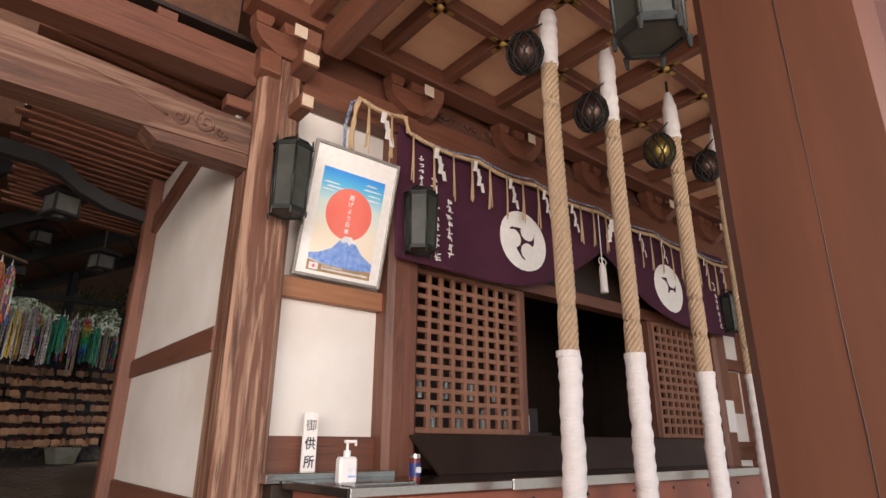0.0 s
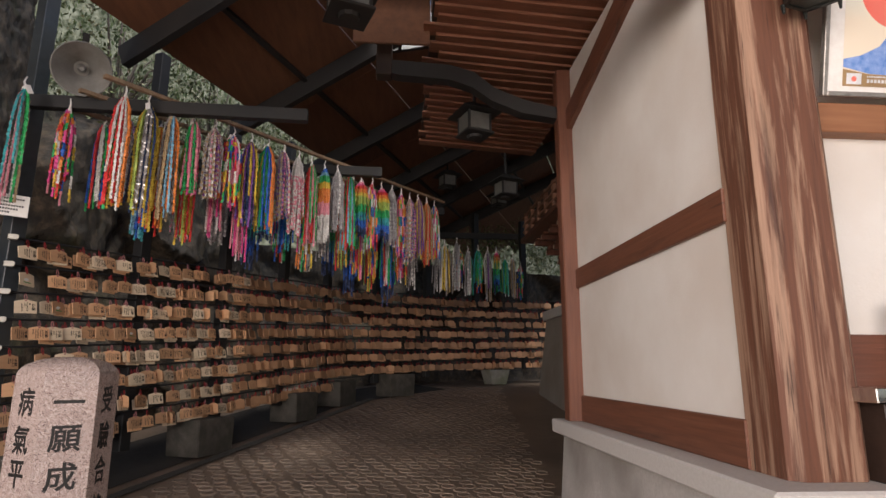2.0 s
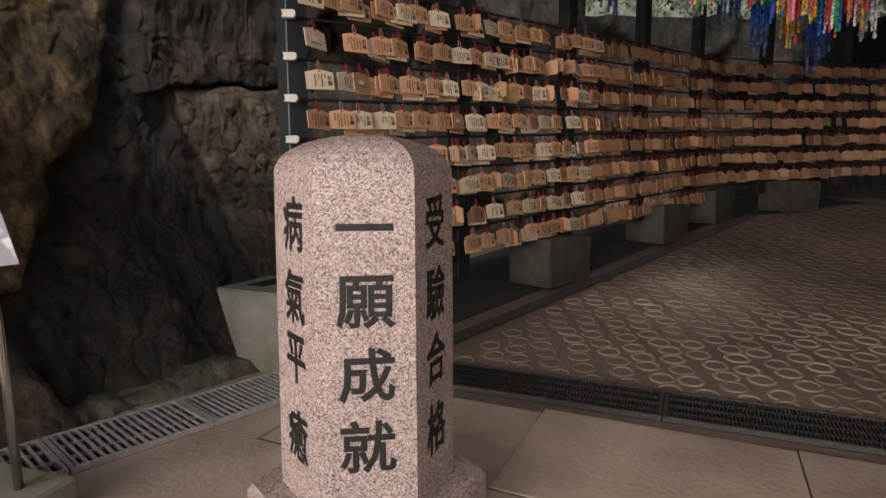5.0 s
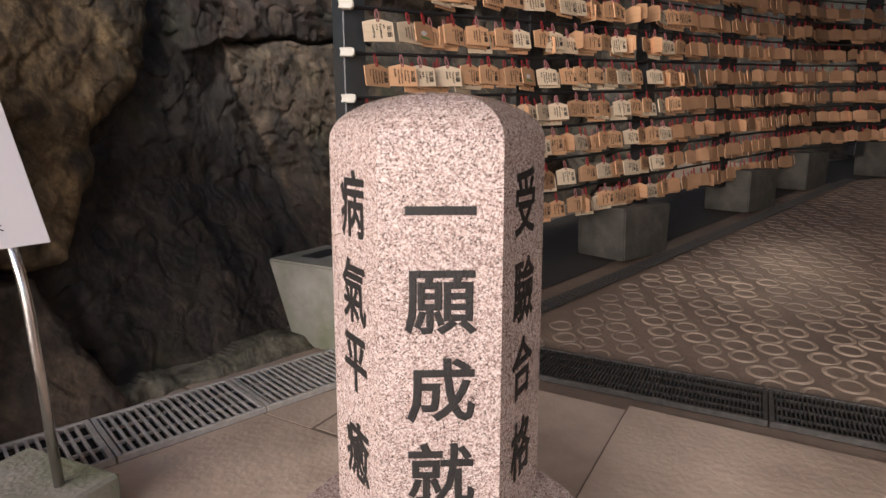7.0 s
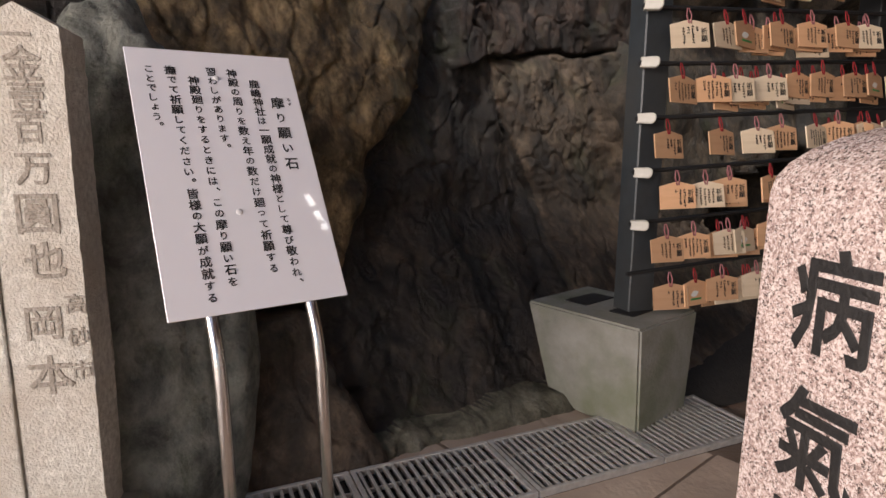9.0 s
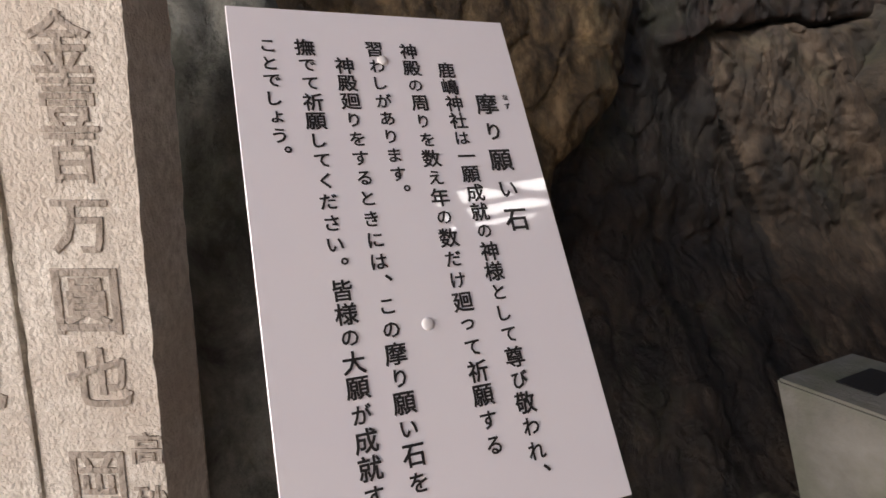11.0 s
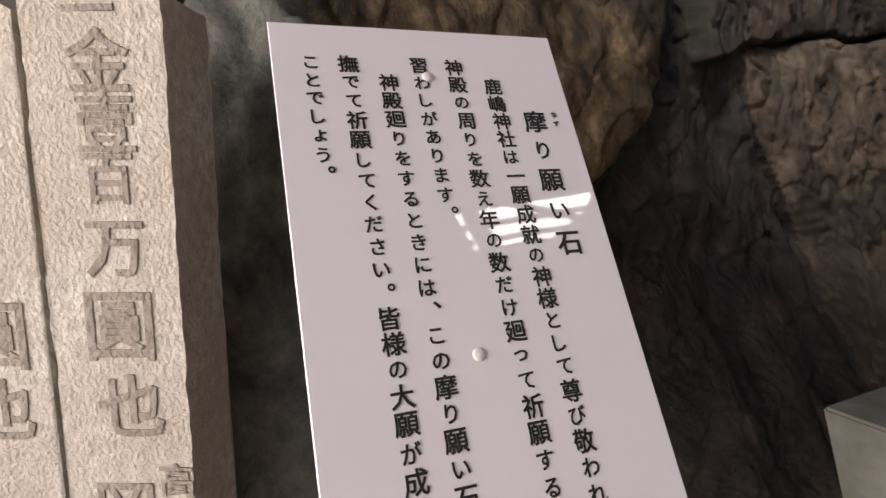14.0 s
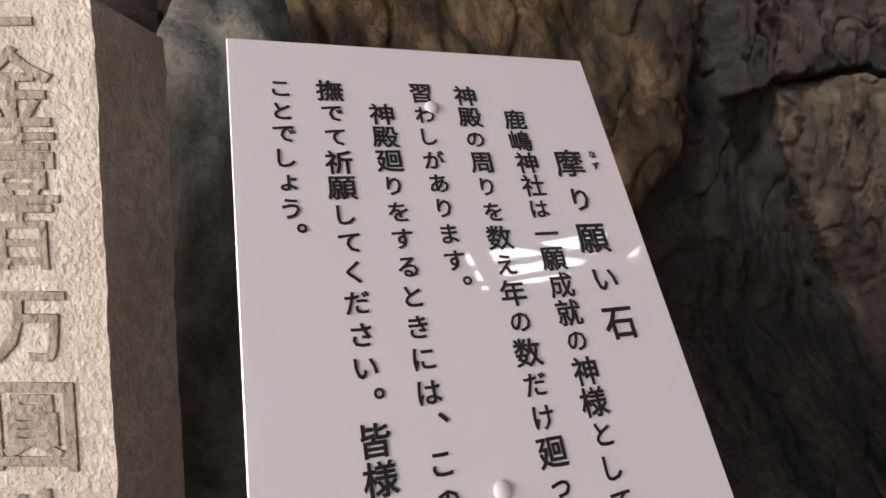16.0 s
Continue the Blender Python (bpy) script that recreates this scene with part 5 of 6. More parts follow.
EMA = mat("plaque_pine", (0.66, 0.4, 0.23), 0.6, tint=(0.54, 0.3, 0.16), scale=5, amount=1.0, bump=0.1, stretch=(0.6, 4, 6), obj=0.28)
# far rows' shade is put into a darker copy of the pine
EMA_SHADED = mat("plaque_pine_far", (0.48, 0.275, 0.155), 0.6, tint=(0.33, 0.18, 0.098), scale=5, amount=1.0, island=0.42)
EMAPALE = mat("plaque_pale_wood", (0.76, 0.63, 0.47), 0.6, tint=(0.6, 0.46, 0.31), scale=5, amount=1.0, bump=0.1, stretch=(0.6, 4, 6), obj=0.15)
RED = mat("red_cord", (0.32, 0.02, 0.025), 0.8, scale=60)
PINKCORD = mat("pale_red_cord", (0.42, 0.16, 0.17), 0.8, scale=60)
GREEN = mat("green_print", (0.06, 0.3, 0.08), 0.6)
BROWNINK = mat("thin_brush_ink", (0.06, 0.035, 0.02), 0.6)
CLIPW = mat("white_plastic_hose", (0.68, 0.65, 0.58), 0.5, tint=(0.6, 0.57, 0.5), scale=20)


def ema_outline(w, hgt):
    return [(-w / 2, -hgt), (w / 2, -hgt), (w / 2, -0.022), (0.0, 0.0), (-w / 2, -0.022)]


def ema_mesh(bm, m=None, w=0.185, hgt=0.135):
    prism(bm, ema_outline(w, hgt), 0.008, m)


bm = bmesh.new()
ema_mesh(bm)
EMA_ME = mesh_of("plaque", bm, EMA)
bm = bmesh.new()
ema_mesh(bm)
EMA_PALE = mesh_of("plaque", bm, EMAPALE)
CORDS = []
for mt in (RED, PINKCORD):
    bm = bmesh.new()
    pipe(bm, [(-0.004, -0.004, -0.02), (-0.012, 0.0, 0.02), (-0.004, 0.004, 0.055), (0.004, 0.004, 0.055), (0.012, 0.0, 0.02), (0.004, -0.004, -0.02)], 0.0035, 4)
    CORDS.append(mesh_of("cord", bm, mt))
INKS = []
rnd = random.Random(5)
for v in range(7):
    # handwriting too small to read: short upright strokes in columns, and two larger marks on one side
    bm = bmesh.new()
    cols = rnd.randint(3, 5)
    for c in range(cols):
        x = 0.035 - c * 0.022
        z = -0.035 - rnd.random() * 0.015
        while z > -0.12:
            k = 0.008 + 0.006 * rnd.random()
            for q in range(2):
                dx, dz = rnd.uniform(-0.004, 0.004), rnd.uniform(-0.003, 0.003)
                box(bm, x + dx - 0.0016, -0.0012, z + dz - k / 2, x + dx + 0.0016, -0.0004, z + dz + k / 2)
            box(bm, x - 0.007, -0.0012, z - 0.0013, x + 0.007, -0.0004, z + 0.0013)
            z -= 0.0125
            if rnd.random() < 0.12:
                break
    INKS.append(mesh_of("handwriting", bm, BROWNINK if v % 2 else INK))
stamp_me = []
for ch, z in (("祈", -0.058), ("願", -0.094)):
    ob = letters("stamp", ch, 0.032, INK, None, pose(0.066, -0.0008, z), 0.0003, 1.1)
    stamp_me.append(ob.data)
    bpy.data.objects.remove(ob)
bm = bmesh.new()
prism(bm, [(0.03 * math.cos(a) * (1 + 0.3 * math.sin(2 * a)) - 0.01, -0.075 + 0.016 * math.sin(a)) for a in [k * math.pi / 6 for k in range(12)]], 0.0006, pose(0, -0.0012, 0))
PIC = mesh_of("picture", bm, [PAPER])
bm = bmesh.new()
box(bm, -0.045, -0.0012, -0.108, 0.045, -0.0005, -0.098)
PIC2 = mesh_of("picture_ground", bm, GREEN)

near_count = 0
far_bm = bmesh.new()
far_cord = bmesh.new()
spots = []
for row in range(8):
    s = 0.16 + 0.02 * (row % 3)
    while s < total - 0.1:
        if row == 7 and (s > 6.6):
            break
        n = rnd.choice((1, 2, 2, 3, 3)) if s > 0.5 else 1
        for k in range(n):
            spots.append((s + rnd.uniform(-0.05, 0.05), row, k, rnd.random(), rnd.random()))
        s += 0.185 + rnd.uniform(-0.015, 0.03) + (0.12 if rnd.random() < 0.05 else 0)
spots.sort(key=lambda v: v[0])
for s, row, k, r1, r2 in spots:
    p, h = rack_at(s)
    z = rack_z(row, s) - 0.055 - 0.02 * (r1 - 0.3)
    turn = (r2 - 0.5) * 34 if r1 > 0.06 else 75
    m = Matrix.Translation((p.x, p.y, z)) @ Matrix.Rotation(h, 4, "Z") @ Matrix.Translation((0, -0.025 - 0.022 * (2 - k), -0.02 * k)) @ Matrix.Rotation(radians(turn), 4, "Z") @ Matrix.Rotation(radians(-6 - 8 * r1), 4, "X") @ Matrix.Rotation(radians((r2 - 0.5) * 5), 4, "Y")
    if near_count < 290:
        near_count += 1
        pale = r1 > 0.72
        t = thing("votive_plaque", ("pale" if pale else "tan") + " wooden votive plaque with brush writing hanging from a red cord", "votive plaque", m, "votive plaques on the rack")
        share("plaque", EMA_PALE if pale else EMA_ME, t)
        share("cord", CORDS[0 if r2 > 0.45 else 1], t)
        if r2 > 0.93:
            share("picture", PIC, t)
            share("picture_ground", PIC2, t)
        else:
            for me in stamp_me:
                share("stamp", me, t)
            share("handwriting", INKS[int(r2 * 1000) % 7], t)
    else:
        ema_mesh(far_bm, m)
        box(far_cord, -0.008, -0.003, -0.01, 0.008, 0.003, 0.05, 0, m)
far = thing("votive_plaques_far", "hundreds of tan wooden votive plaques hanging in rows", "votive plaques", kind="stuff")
part("plaques", far_bm, EMA_SHADED, far)
part("cords", far_cord, RED, far)

# white hose ends on the rods
h0 = rack_at(0)[1]
bm = bmesh.new()
prism(bm, [(-0.045, -0.022), (0.03, -0.026), (0.045, -0.01), (0.045, 0.016), (0.03, 0.026), (-0.045, 0.022), (-0.03, 0.0)], 0.05)
bmesh.ops.bevel(bm, geom=list(bm.edges), offset=0.005, segments=1, affect="EDGES")
CLIP = mesh_of("rod_end", bm, CLIPW)
for row in range(7):
    p = rack_at(0.0)[0]
    ob = new("rod_end", CLIP)
    ob.matrix_basis = Matrix.Translation((p.x, p.y, rack_z(row, 0) - 0.0)) @ Matrix.Rotation(h0, 4, "Z") @ Matrix.Translation((0.0, -0.075, 0)) @ Matrix.Rotation(radians(-35), 4, "Z")
    tagged(ob, "white bent plastic hose end capping a rack rod", "rod cap", "rod caps on the post")

# small notice on the first post
note = thing("small_notice", "small white laminated notice taped to the rack post", "notice", Matrix.Translation((-4.08, 6.8, 2.78)) @ Matrix.Rotation(radians(38), 4, "Z"))
bm = bmesh.new()
box(bm, -0.14, -0.10, -0.1, 0.14, -0.095, 0.1, 0.001)
part("sheet", bm, PAPER, note)
for k, wd in enumerate((0.22, 0.13, 0.22, 0.17, 0.12)):
    bm = bmesh.new()
    x = -0.115
    while x < -0.115 + wd:
        box(bm, x, -0.102, 0.06 - k * 0.032 - 0.008, x + 0.014, -0.1005, 0.06 - k * 0.032 + 0.008)
        x += 0.02
    part("text_line", bm, INK, note)

# ---- paper cranes ----
INKC = {}
for nm, c in dict(red=(0.72, 0.045, 0.045), orange=(0.8, 0.25, 0.05), yellow=(0.78, 0.55, 0.07), green=(0.03, 0.42, 0.12), teal=(0.05, 0.38, 0.42), blue=(0.03, 0.14, 0.58), navy=(0.035, 0.06, 0.16),
                  purple=(0.22, 0.08, 0.34), pink=(0.8, 0.3, 0.38), hot=(0.75, 0.08, 0.3), white=(0.76, 0.74, 0.72), grey=(0.4, 0.38, 0.39), silver=(0.55, 0.53, 0.54), tan=(0.5, 0.36, 0.2), sky=(0.25, 0.5, 0.68), lime=(0.42, 0.55, 0.12)).items():
    INKC[nm] = mat("paper_" + nm, c, 0.3 if nm == "silver" else 0.55, 0.6 if nm == "silver" else 0.0, tint=tuple(v * 0.75 for v in c), scale=30, island=0.0)
NAMES = list(INKC)
CMATS = [INKC[n] for n in NAMES]
RAINBOW = ["pink", "hot", "red", "orange", "yellow", "lime", "green", "teal", "blue", "navy"]


def strand(pts, scheme, rng, size=0.0155):
    """A string of folded cranes: a chain of small ragged points."""
    bm = bmesh.new()
    n = max(10, int(sum((Vector(b) - Vector(a)).length for a, b in zip(pts, pts[1:])) / 0.024))
    rows = []
    a0 = rng.random() * 6
    for i in range(2 * n + 1):
        u = i / (2 * n)
        k = u * (len(pts) - 1)
        j = min(int(k), len(pts) - 2)
        p = Vector(pts[j]).lerp(Vector(pts[j + 1]), k - j)
        r = (size if i % 2 else size * 0.6) * (0.75 + 0.5 * rng.random())
        a = a0 + rng.uniform(-0.7, 0.7)
        rows.append([bm.verts.new(p + Vector((r * math.cos(a + q * 2.1), r * math.sin(a + q * 2.1), (0.007 if q == 0 else -0.005) * (i % 2)))) for q in range(3)])
    for i in range(2 * n):
        nm = scheme(i / (2 * n), rng)
        for q in range(3):
            f = bm.faces.new((rows[i][q], rows[i][(q + 1) % 3], rows[i + 1][(q + 1) % 3], rows[i + 1][q]))
            f.material_index = NAMES.index(nm)
    return bm


def crane_bundle(x, y, z, length, style, rng, strands=13, spread=0.085, label=""):
    t = thing("paper_crane_bundle", label, "paper cranes", pose(x, y, z, 0, 0, rng.uniform(0, 360)), "paper crane bundles")
    bm = bmesh.new()
    pipe(bm, [(0, 0, -0.05), (0.012, 0, -0.02), (0.004, 0.004, 0.01), (0.018, 0, 0.04), (0, 0, 0.1)], 0.008, 6, [0.024, 0.02, 0.012, 0.009, 0.006])
    part("hook", bm, PAPER, t, "white paper tie")
    for k in range(strands):
        a, rr = k * 2.4, spread * math.sqrt((k + 0.5) / strands)
        low = length * (rng.uniform(0.9, 1.03) if rng.random() < 0.8 else rng.uniform(0.65, 0.9))
        bx, by = rng.uniform(-0.014, 0.014), rng.uniform(-0.014, 0.014)
        pts = [(0.012 * math.cos(a), 0.012 * math.sin(a), -0.02), (rr * 0.72 * math.cos(a), rr * 0.72 * math.sin(a), -0.1 * length - 0.02), (rr * math.cos(a), rr * math.sin(a), -0.3 * length), (rr * 1.02 * math.cos(a) + bx, rr * 1.02 * math.sin(a) + by, -0.65 * length), (rr * 1.06 * math.cos(a) + 1.6 * bx, rr * 1.06 * math.sin(a) + 1.6 * by, -low)]
        if style == "rainbow":
            sch = lambda u, r: RAINBOW[min(9, int(u * 10))]
        elif style == "fade":
            sch = lambda u, r: ["blue", "sky", "green", "yellow", "orange", "pink", "white", "white"][min(7, int(u * 8))]
        elif style == "mixed":
            seq = [rng.choice(("red", "orange", "yellow", "pink", "white", "green", "blue", "hot")) for _ in range(9)]
            sch = lambda u, r, seq=seq: seq[min(8, int(u * 9))]
        elif style == "silver":
            c0 = rng.choice(("silver", "silver", "grey", "white"))
            sch = lambda u, r, c0=c0: c0 if int(u * 60) % 3 else "grey"
        elif style == "pattern":
            c0 = rng.choice(("grey", "pink", "tan"))
            c1 = rng.choice(("white", "grey", "purple"))
            sch = lambda u, r, c0=c0, c1=c1: c0 if int(u * 36) % 2 else c1
        elif style == "whitepink":
            sch = lambda u, r: "white" if u < 0.45 else r.choice(("pink", "white"))
        else:
            c0 = style[k % len(style)]
            sch = lambda u, r, c0=c0: c0
        part("strand", strand(pts, sch, rng), CMATS, t)
    if rng.random() < 0.35:
        bm = bmesh.new()
        box(bm, -0.025, 0.03, -0.09, 0.025, 0.034, 0.0, 0.001, pose(0, 0, 0, 15, 20, 0))
        part("tag", bm, PAPER, t)
    return t


POLE_WOOD = mat("bare_pole_wood", (0.32, 0.22, 0.14), 0.7, tint=(0.22, 0.145, 0.09), scale=6, bump=0.2, stretch=(3, 3, 0.4))
PA, PB = Vector((-3.2, 6.45, 3.95)), Vector((0.28, 11.28, 4.23))
side_v = Vector((-0.811, 0.585, 0))
for off, dz in ((0, 0), (0.42, -0.03), (0.85, -0.06)):
    bm = bmesh.new()
    a, b = PA + side_v * off + Vector((0, 0, dz)), PB + side_v * off + Vector((0, 0, dz))
    box(bm, -0.025, -0.02, 0, 0.025, 0.02, (b - a).length, 0.004, Matrix.Translation(a) @ (b - a).to_track_quat("Z", "Y").to_matrix().to_4x4())
    tagged(part("hanging_pole", bm, POLE_WOOD), "square bare wooden pole on which crane strings hang", "pole", "hanging poles")
rng = random.Random(11)
styles = [("red", "orange", "green", "white", "yellow"), ("yellow", "navy", "silver", "lime"), ("grey", "orange", "sky", "tan"), ("hot", "green", "pink"), "pattern", "mixed", ("yellow", "navy", "purple"),
          ("blue", "teal", "green", "orange", "yellow"), "pattern", "whitepink", ("red", "green", "pink"), "fade", "silver", ("red", "green", "sky"), "rainbow", "mixed", "rainbow", "silver", "mixed", "pattern", ("yellow", "tan", "purple"), ("orange", "tan", "red"), "mixed"]
WORDS = {"rainbow": "rainbow-banded", "fade": "blue to white shaded", "mixed": "many-coloured", "silver": "silver grey", "pattern": "patterned paper", "whitepink": "white and pink"}
for k, st in enumerate(styles):
    p = PA.lerp(PB, 0.035 + k * 0.0415)
    w = WORDS.get(st, "") if isinstance(st, str) else st[0] + " and " + st[1]
    crane_bundle(p.x, p.y, p.z - 0.09 - 0.05 * rng.random(), (rng.uniform(0.78, 1.12) if k > 2 else 1.1) if k not in (14, 16) else 0.84, st, rng, 24, 0.115 if k in (1, 5, 7, 14, 16) else rng.uniform(0.075, 0.105), w + " strings of folded paper cranes")
for off, n in ((0.42, 15), (0.85, 11)):
    for k in range(n):
        p = PA.lerp(PB, 0.08 + k * 0.92 / n) + side_v * off
        far_k = k / n
        st = rng.choice(["silver", "pattern", "mixed", "mixed", ("yellow", "orange", "red"), ("red", "blue", "green", "white"), ("pink", "hot", "white"), ("lime", "red", "yellow"), ("blue", "teal", "sky"), "rainbow"])
        w = WORDS.get(st, "") if isinstance(st, str) else st[0] + " and " + st[1]
        crane_bundle(p.x, p.y, p.z - 0.12, rng.uniform(0.85, 1.2) + 0.55 * far_k, st, rng, 16, rng.uniform(0.08, 0.11), w + " strings of folded paper cranes hung behind")
crane_bundle(-3.98, 6.62, 3.9, 1.13, ("pink", "green", "white", "teal", "tan"), rng, 9, 0.09, "pink and green strings of paper cranes by the post")
crane_bundle(-3.7, 6.85, 3.8, 0.95, "mixed", rng, 13, 0.085, "many-coloured strings of folded paper cranes")
for k in range(17):
    p = Vector((0.35, 12.0, 4.05)).lerp(Vector((2.45, 15.2, 4.25)), k / 16) + Vector((-0.25 * (k % 2), 0.2 * (k % 2), 0))
    st = "rainbow" if k == 10 else rng.choice(["mixed", "pattern", "silver", ("tan", "grey"), ("purple", "white", "grey"), ("yellow", "white"), "fade", ("green", "teal")])
    crane_bundle(p.x, p.y, p.z - 0.25 - 0.2 * rng.random(), rng.uniform(0.75, 1.0), st, rng, 9, 0.085, "strings of folded paper cranes in the far row")
# black arms carrying the poles
for a, b in (((-4.1, 6.88, 3.87), (-1.45, 7.08, 3.9)), ((-3.3, 8.9, 3.98), (-0.75, 9.15, 4.02)), ((-2.4, 11.2, 4.08), (0.3, 11.5, 4.12)), ((-1.2, 13.8, 4.2), (2.2, 14.2, 4.3))):
    bm = bmesh.new()
    a, b = Vector(a), Vector(b)
    box(bm, -0.05, -0.065, 0, 0.05, 0.065, (b - a).length, 0.005, Matrix.Translation(a) @ (b - a).to_track_quat("Z", "Y").to_matrix().to_4x4())
    part("arm", bm, STEEL, rack)

# ---- writing on the pillar ----
FW = 0.3 * math.cos(math.pi / 6)
INSET = mat("carved_black_paint", (0.008, 0.007, 0.007), 0.6, scale=40, tint=(0.016, 0.014, 0.013), bump=0.3, bscale=120)
for face, words, size, zs in ((4, "一願成就", 0.165, (1.115, 0.887, 0.656, 0.426)), (3, "病氣平癒", 0.155, (1.116, 0.883, 0.677, 0.416)), (5, "受驗合格", 0.155, (1.122, 0.886, 0.666, 0.424))):
    a = math.pi / 6 + face * math.pi / 3
    for ch, z in zip(words, zs):
        lean = 0.008 * (1.28 - z) / 1.09
        m = Matrix.Translation(((FW + lean + 0.0008) * math.cos(a), (FW + lean + 0.0008) * math.sin(a), z)) @ Matrix.Rotation(a + math.pi / 2, 4, "Z")
        letters("character", ch, size * (1.09 if face == 4 else 1.0), INSET, pillar, m, 0.0012, 0.99 if face == 4 else 1.18)

# ---- writing on the notice board ----
COLS = (("摩り願い石", 0.16, 0.226, 0.02, 0.041), ("鹿嶋神社は一願成就の神様として尊び敬われ、", 0.102, 0.29, -0.342, 0.031), ("神殿の周りを数え年の数だけ廻って祈願する", 0.043, 0.324, -0.292, 0.031), ("習わしがあります。", -0.014, 0.325, 0.074, 0.031),
        ("神殿廻りをするときには、この摩り願い石を", -0.066, 0.293, -0.314, 0.031), ("撫でて祈願してください。皆様の大願が成就する", -0.122, 0.324, -0.35, 0.031), ("ことでしょう。", -0.176, 0.324, 0.142, 0.031), ("なず", 0.197, 0.239, 0.222, 0.014))
for text, x, z0, z1, size in COLS:
    n = len(text)
    for i, ch in enumerate(text):
        z = z0 + (z1 - z0) * i / (n - 1)
        k = 0.45 if ch in "。、" else 0.85 if "ぁ" <= ch <= "ん" else 1.0
        dx = 0.009 if ch in "。、" else 0
        if ch == "一":
            letters("character", ch, size, INK, sign, SGN @ pose(x, -0.001, z), 0.0003, 1.0)
        else:
            letters("character", ch, size * (1 if k < 0.5 else k), INK, sign, SGN @ pose(x + dx, -0.001, z + (0.008 if k < 0.5 else 0)), 0.0003, 1.0)
for x, z in ((-0.003, 0.305), (-0.014, -0.121)):
    bm = bmesh.new()
    bmesh.ops.create_uvsphere(bm, u_segments=14, v_segments=8, radius=0.009)
    bmesh.ops.transform(bm, matrix=SGN @ pose(x, -0.0005, z) @ Matrix.Diagonal((1, 0.45, 1, 1)), verts=bm.verts)
    part("bolt_cap", bm, PLAST, sign, "clear domed bolt cap")
for x in (-0.128, 0.128):
    top = SGN @ Vector((x, 0.018, 0.3))
    knee = SGN @ Vector((x, 0.018, -0.405))
    fx, fy = (-3.885, 5.07) if x > 0 else (-3.93, 4.815)
    pts = [top, SGN @ Vector((x, 0.018, -0.3)), knee]
    d = (knee - pts[1]).normalized()
    foot = Vector((fx, fy, 0.1))
    for k in range(1, 6):
        u = k / 6
        c = knee + d * 0.1
        pts.append(knee * (1 - u) ** 2 + c * 2 * u * (1 - u) + (c + (foot - c).normalized() * 0.14) * u * u)
    pts.append(foot)
    bm = bmesh.new()
    pipe(bm, pts, 0.0165, 14)
    part("leg", bm, CHROME, sign, "bent stainless steel tube leg")
slab = thing("sign_footing", "mossy concrete footing under the notice board legs", "concrete footing", pose(-3.98, 4.9, 0, 0, 0, 8))
bm = bmesh.new()
box(bm, -0.24, -0.34, -0.02, 0.24, 0.29, 0.125, 0.012)
part("block", bm, CONC, slab)

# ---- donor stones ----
# letters stand proud; the carved grooves' shade is put into their darker colour
GROOVE_SHADE = mat("carved_shadowed_stone", (0.36, 0.315, 0.265), 0.9, tint=(0.3, 0.26, 0.215), scale=25, bump=0.8, bscale=90)


def donor_stone(x0, x1, top, words, small, label):
    t = thing("donor_stone", label, "stone slab", Matrix.Translation((-4.475, 4.575, 0)) @ Matrix.Rotation(radians(61), 4, "Z"), "donor stones")
    bm = bmesh.new()
    mid = (x0 + x1) / 2
    steps = 70
    left = [(x0 + 0.007 * noise.noise((k * 1.7, x0, 1)), top - 0.06 - k * (top - 0.06) / steps) for k in range(steps + 1)]
    right = [(x1 + 0.007 * noise.noise((k * 1.7, x1, 2)), top - 0.06 - k * (top - 0.06) / steps) for k in range(steps + 1)]
    prism(bm, [(mid, top)] + right + left[::-1], 0.16)
    caps = [f for f in bm.faces if len(f.verts) > 4]
    bmesh.ops.triangulate(bm, faces=caps)
    part("slab", bm, SAND, t)
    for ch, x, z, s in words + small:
        letters("character", ch, s, GROOVE_SHADE, t, pose(x, -0.0012, z), 0.0015, 1.0)
    return t


donor_stone(-0.166, 0.042, 1.724, [("一", -0.064, 1.642, 0.08), ("金", -0.056, 1.57, 0.098), ("壹", -0.052, 1.48, 0.095), ("百", -0.055, 1.396, 0.085), ("万", -0.055, 1.288, 0.098), ("圓", -0.058, 1.165, 0.122), ("也", -0.052, 1.034, 0.112), ("岡", -0.073, 0.85, 0.108), ("本", -0.068, 0.695, 0.125)],
            [(c, 0.014, 0.905 - 0.1 * k, 0.062) for k, c in enumerate("高砂市")], "pale weathered stone slab carved with a donor's sum and name")
donor_stone(-0.385, -0.178, 1.7, [("金", -0.28, 1.57, 0.098), ("圓", -0.262, 1.148, 0.12), ("也", -0.262, 1.026, 0.11)], [], "pale weathered stone slab carved with worn characters")
bm = bmesh.new()
box(bm, -0.6, -0.08, -0.02, 0.12, 0.24, 0.22, 0.02, Matrix.Translation((-4.475, 4.575, 0)) @ Matrix.Rotation(radians(61), 4, "Z"))
tagged(part("stone_base", bm, CONC), "rough concrete base holding the donor stones", "stone base")
# mossy boulder behind the stones
bm = bmesh.new()
bmesh.ops.create_icosphere(bm, subdivisions=5, radius=1.0)
for v in bm.verts:
    c = v.co.copy()
    k = 1 + 0.28 * noise.noise(c * 1.3) + 0.12 * noise.noise(c * 3.1) + 0.035 * noise.noise(c * 9) + 0.014 * noise.noise(c * 24)
    v.co = Vector((c.x * 0.22 - 0.3 * c.z * 0.5, c.y * 0.31, c.z * 1.0)) * k
for f in bm.faces:
    f.smooth = True
bmesh.ops.translate(bm, verts=bm.verts, vec=(-4.82, 4.87, 0.85))
tagged(part("boulder", bm, GREYROCK), "grey pitted boulder with green moss behind the stones", "boulder")

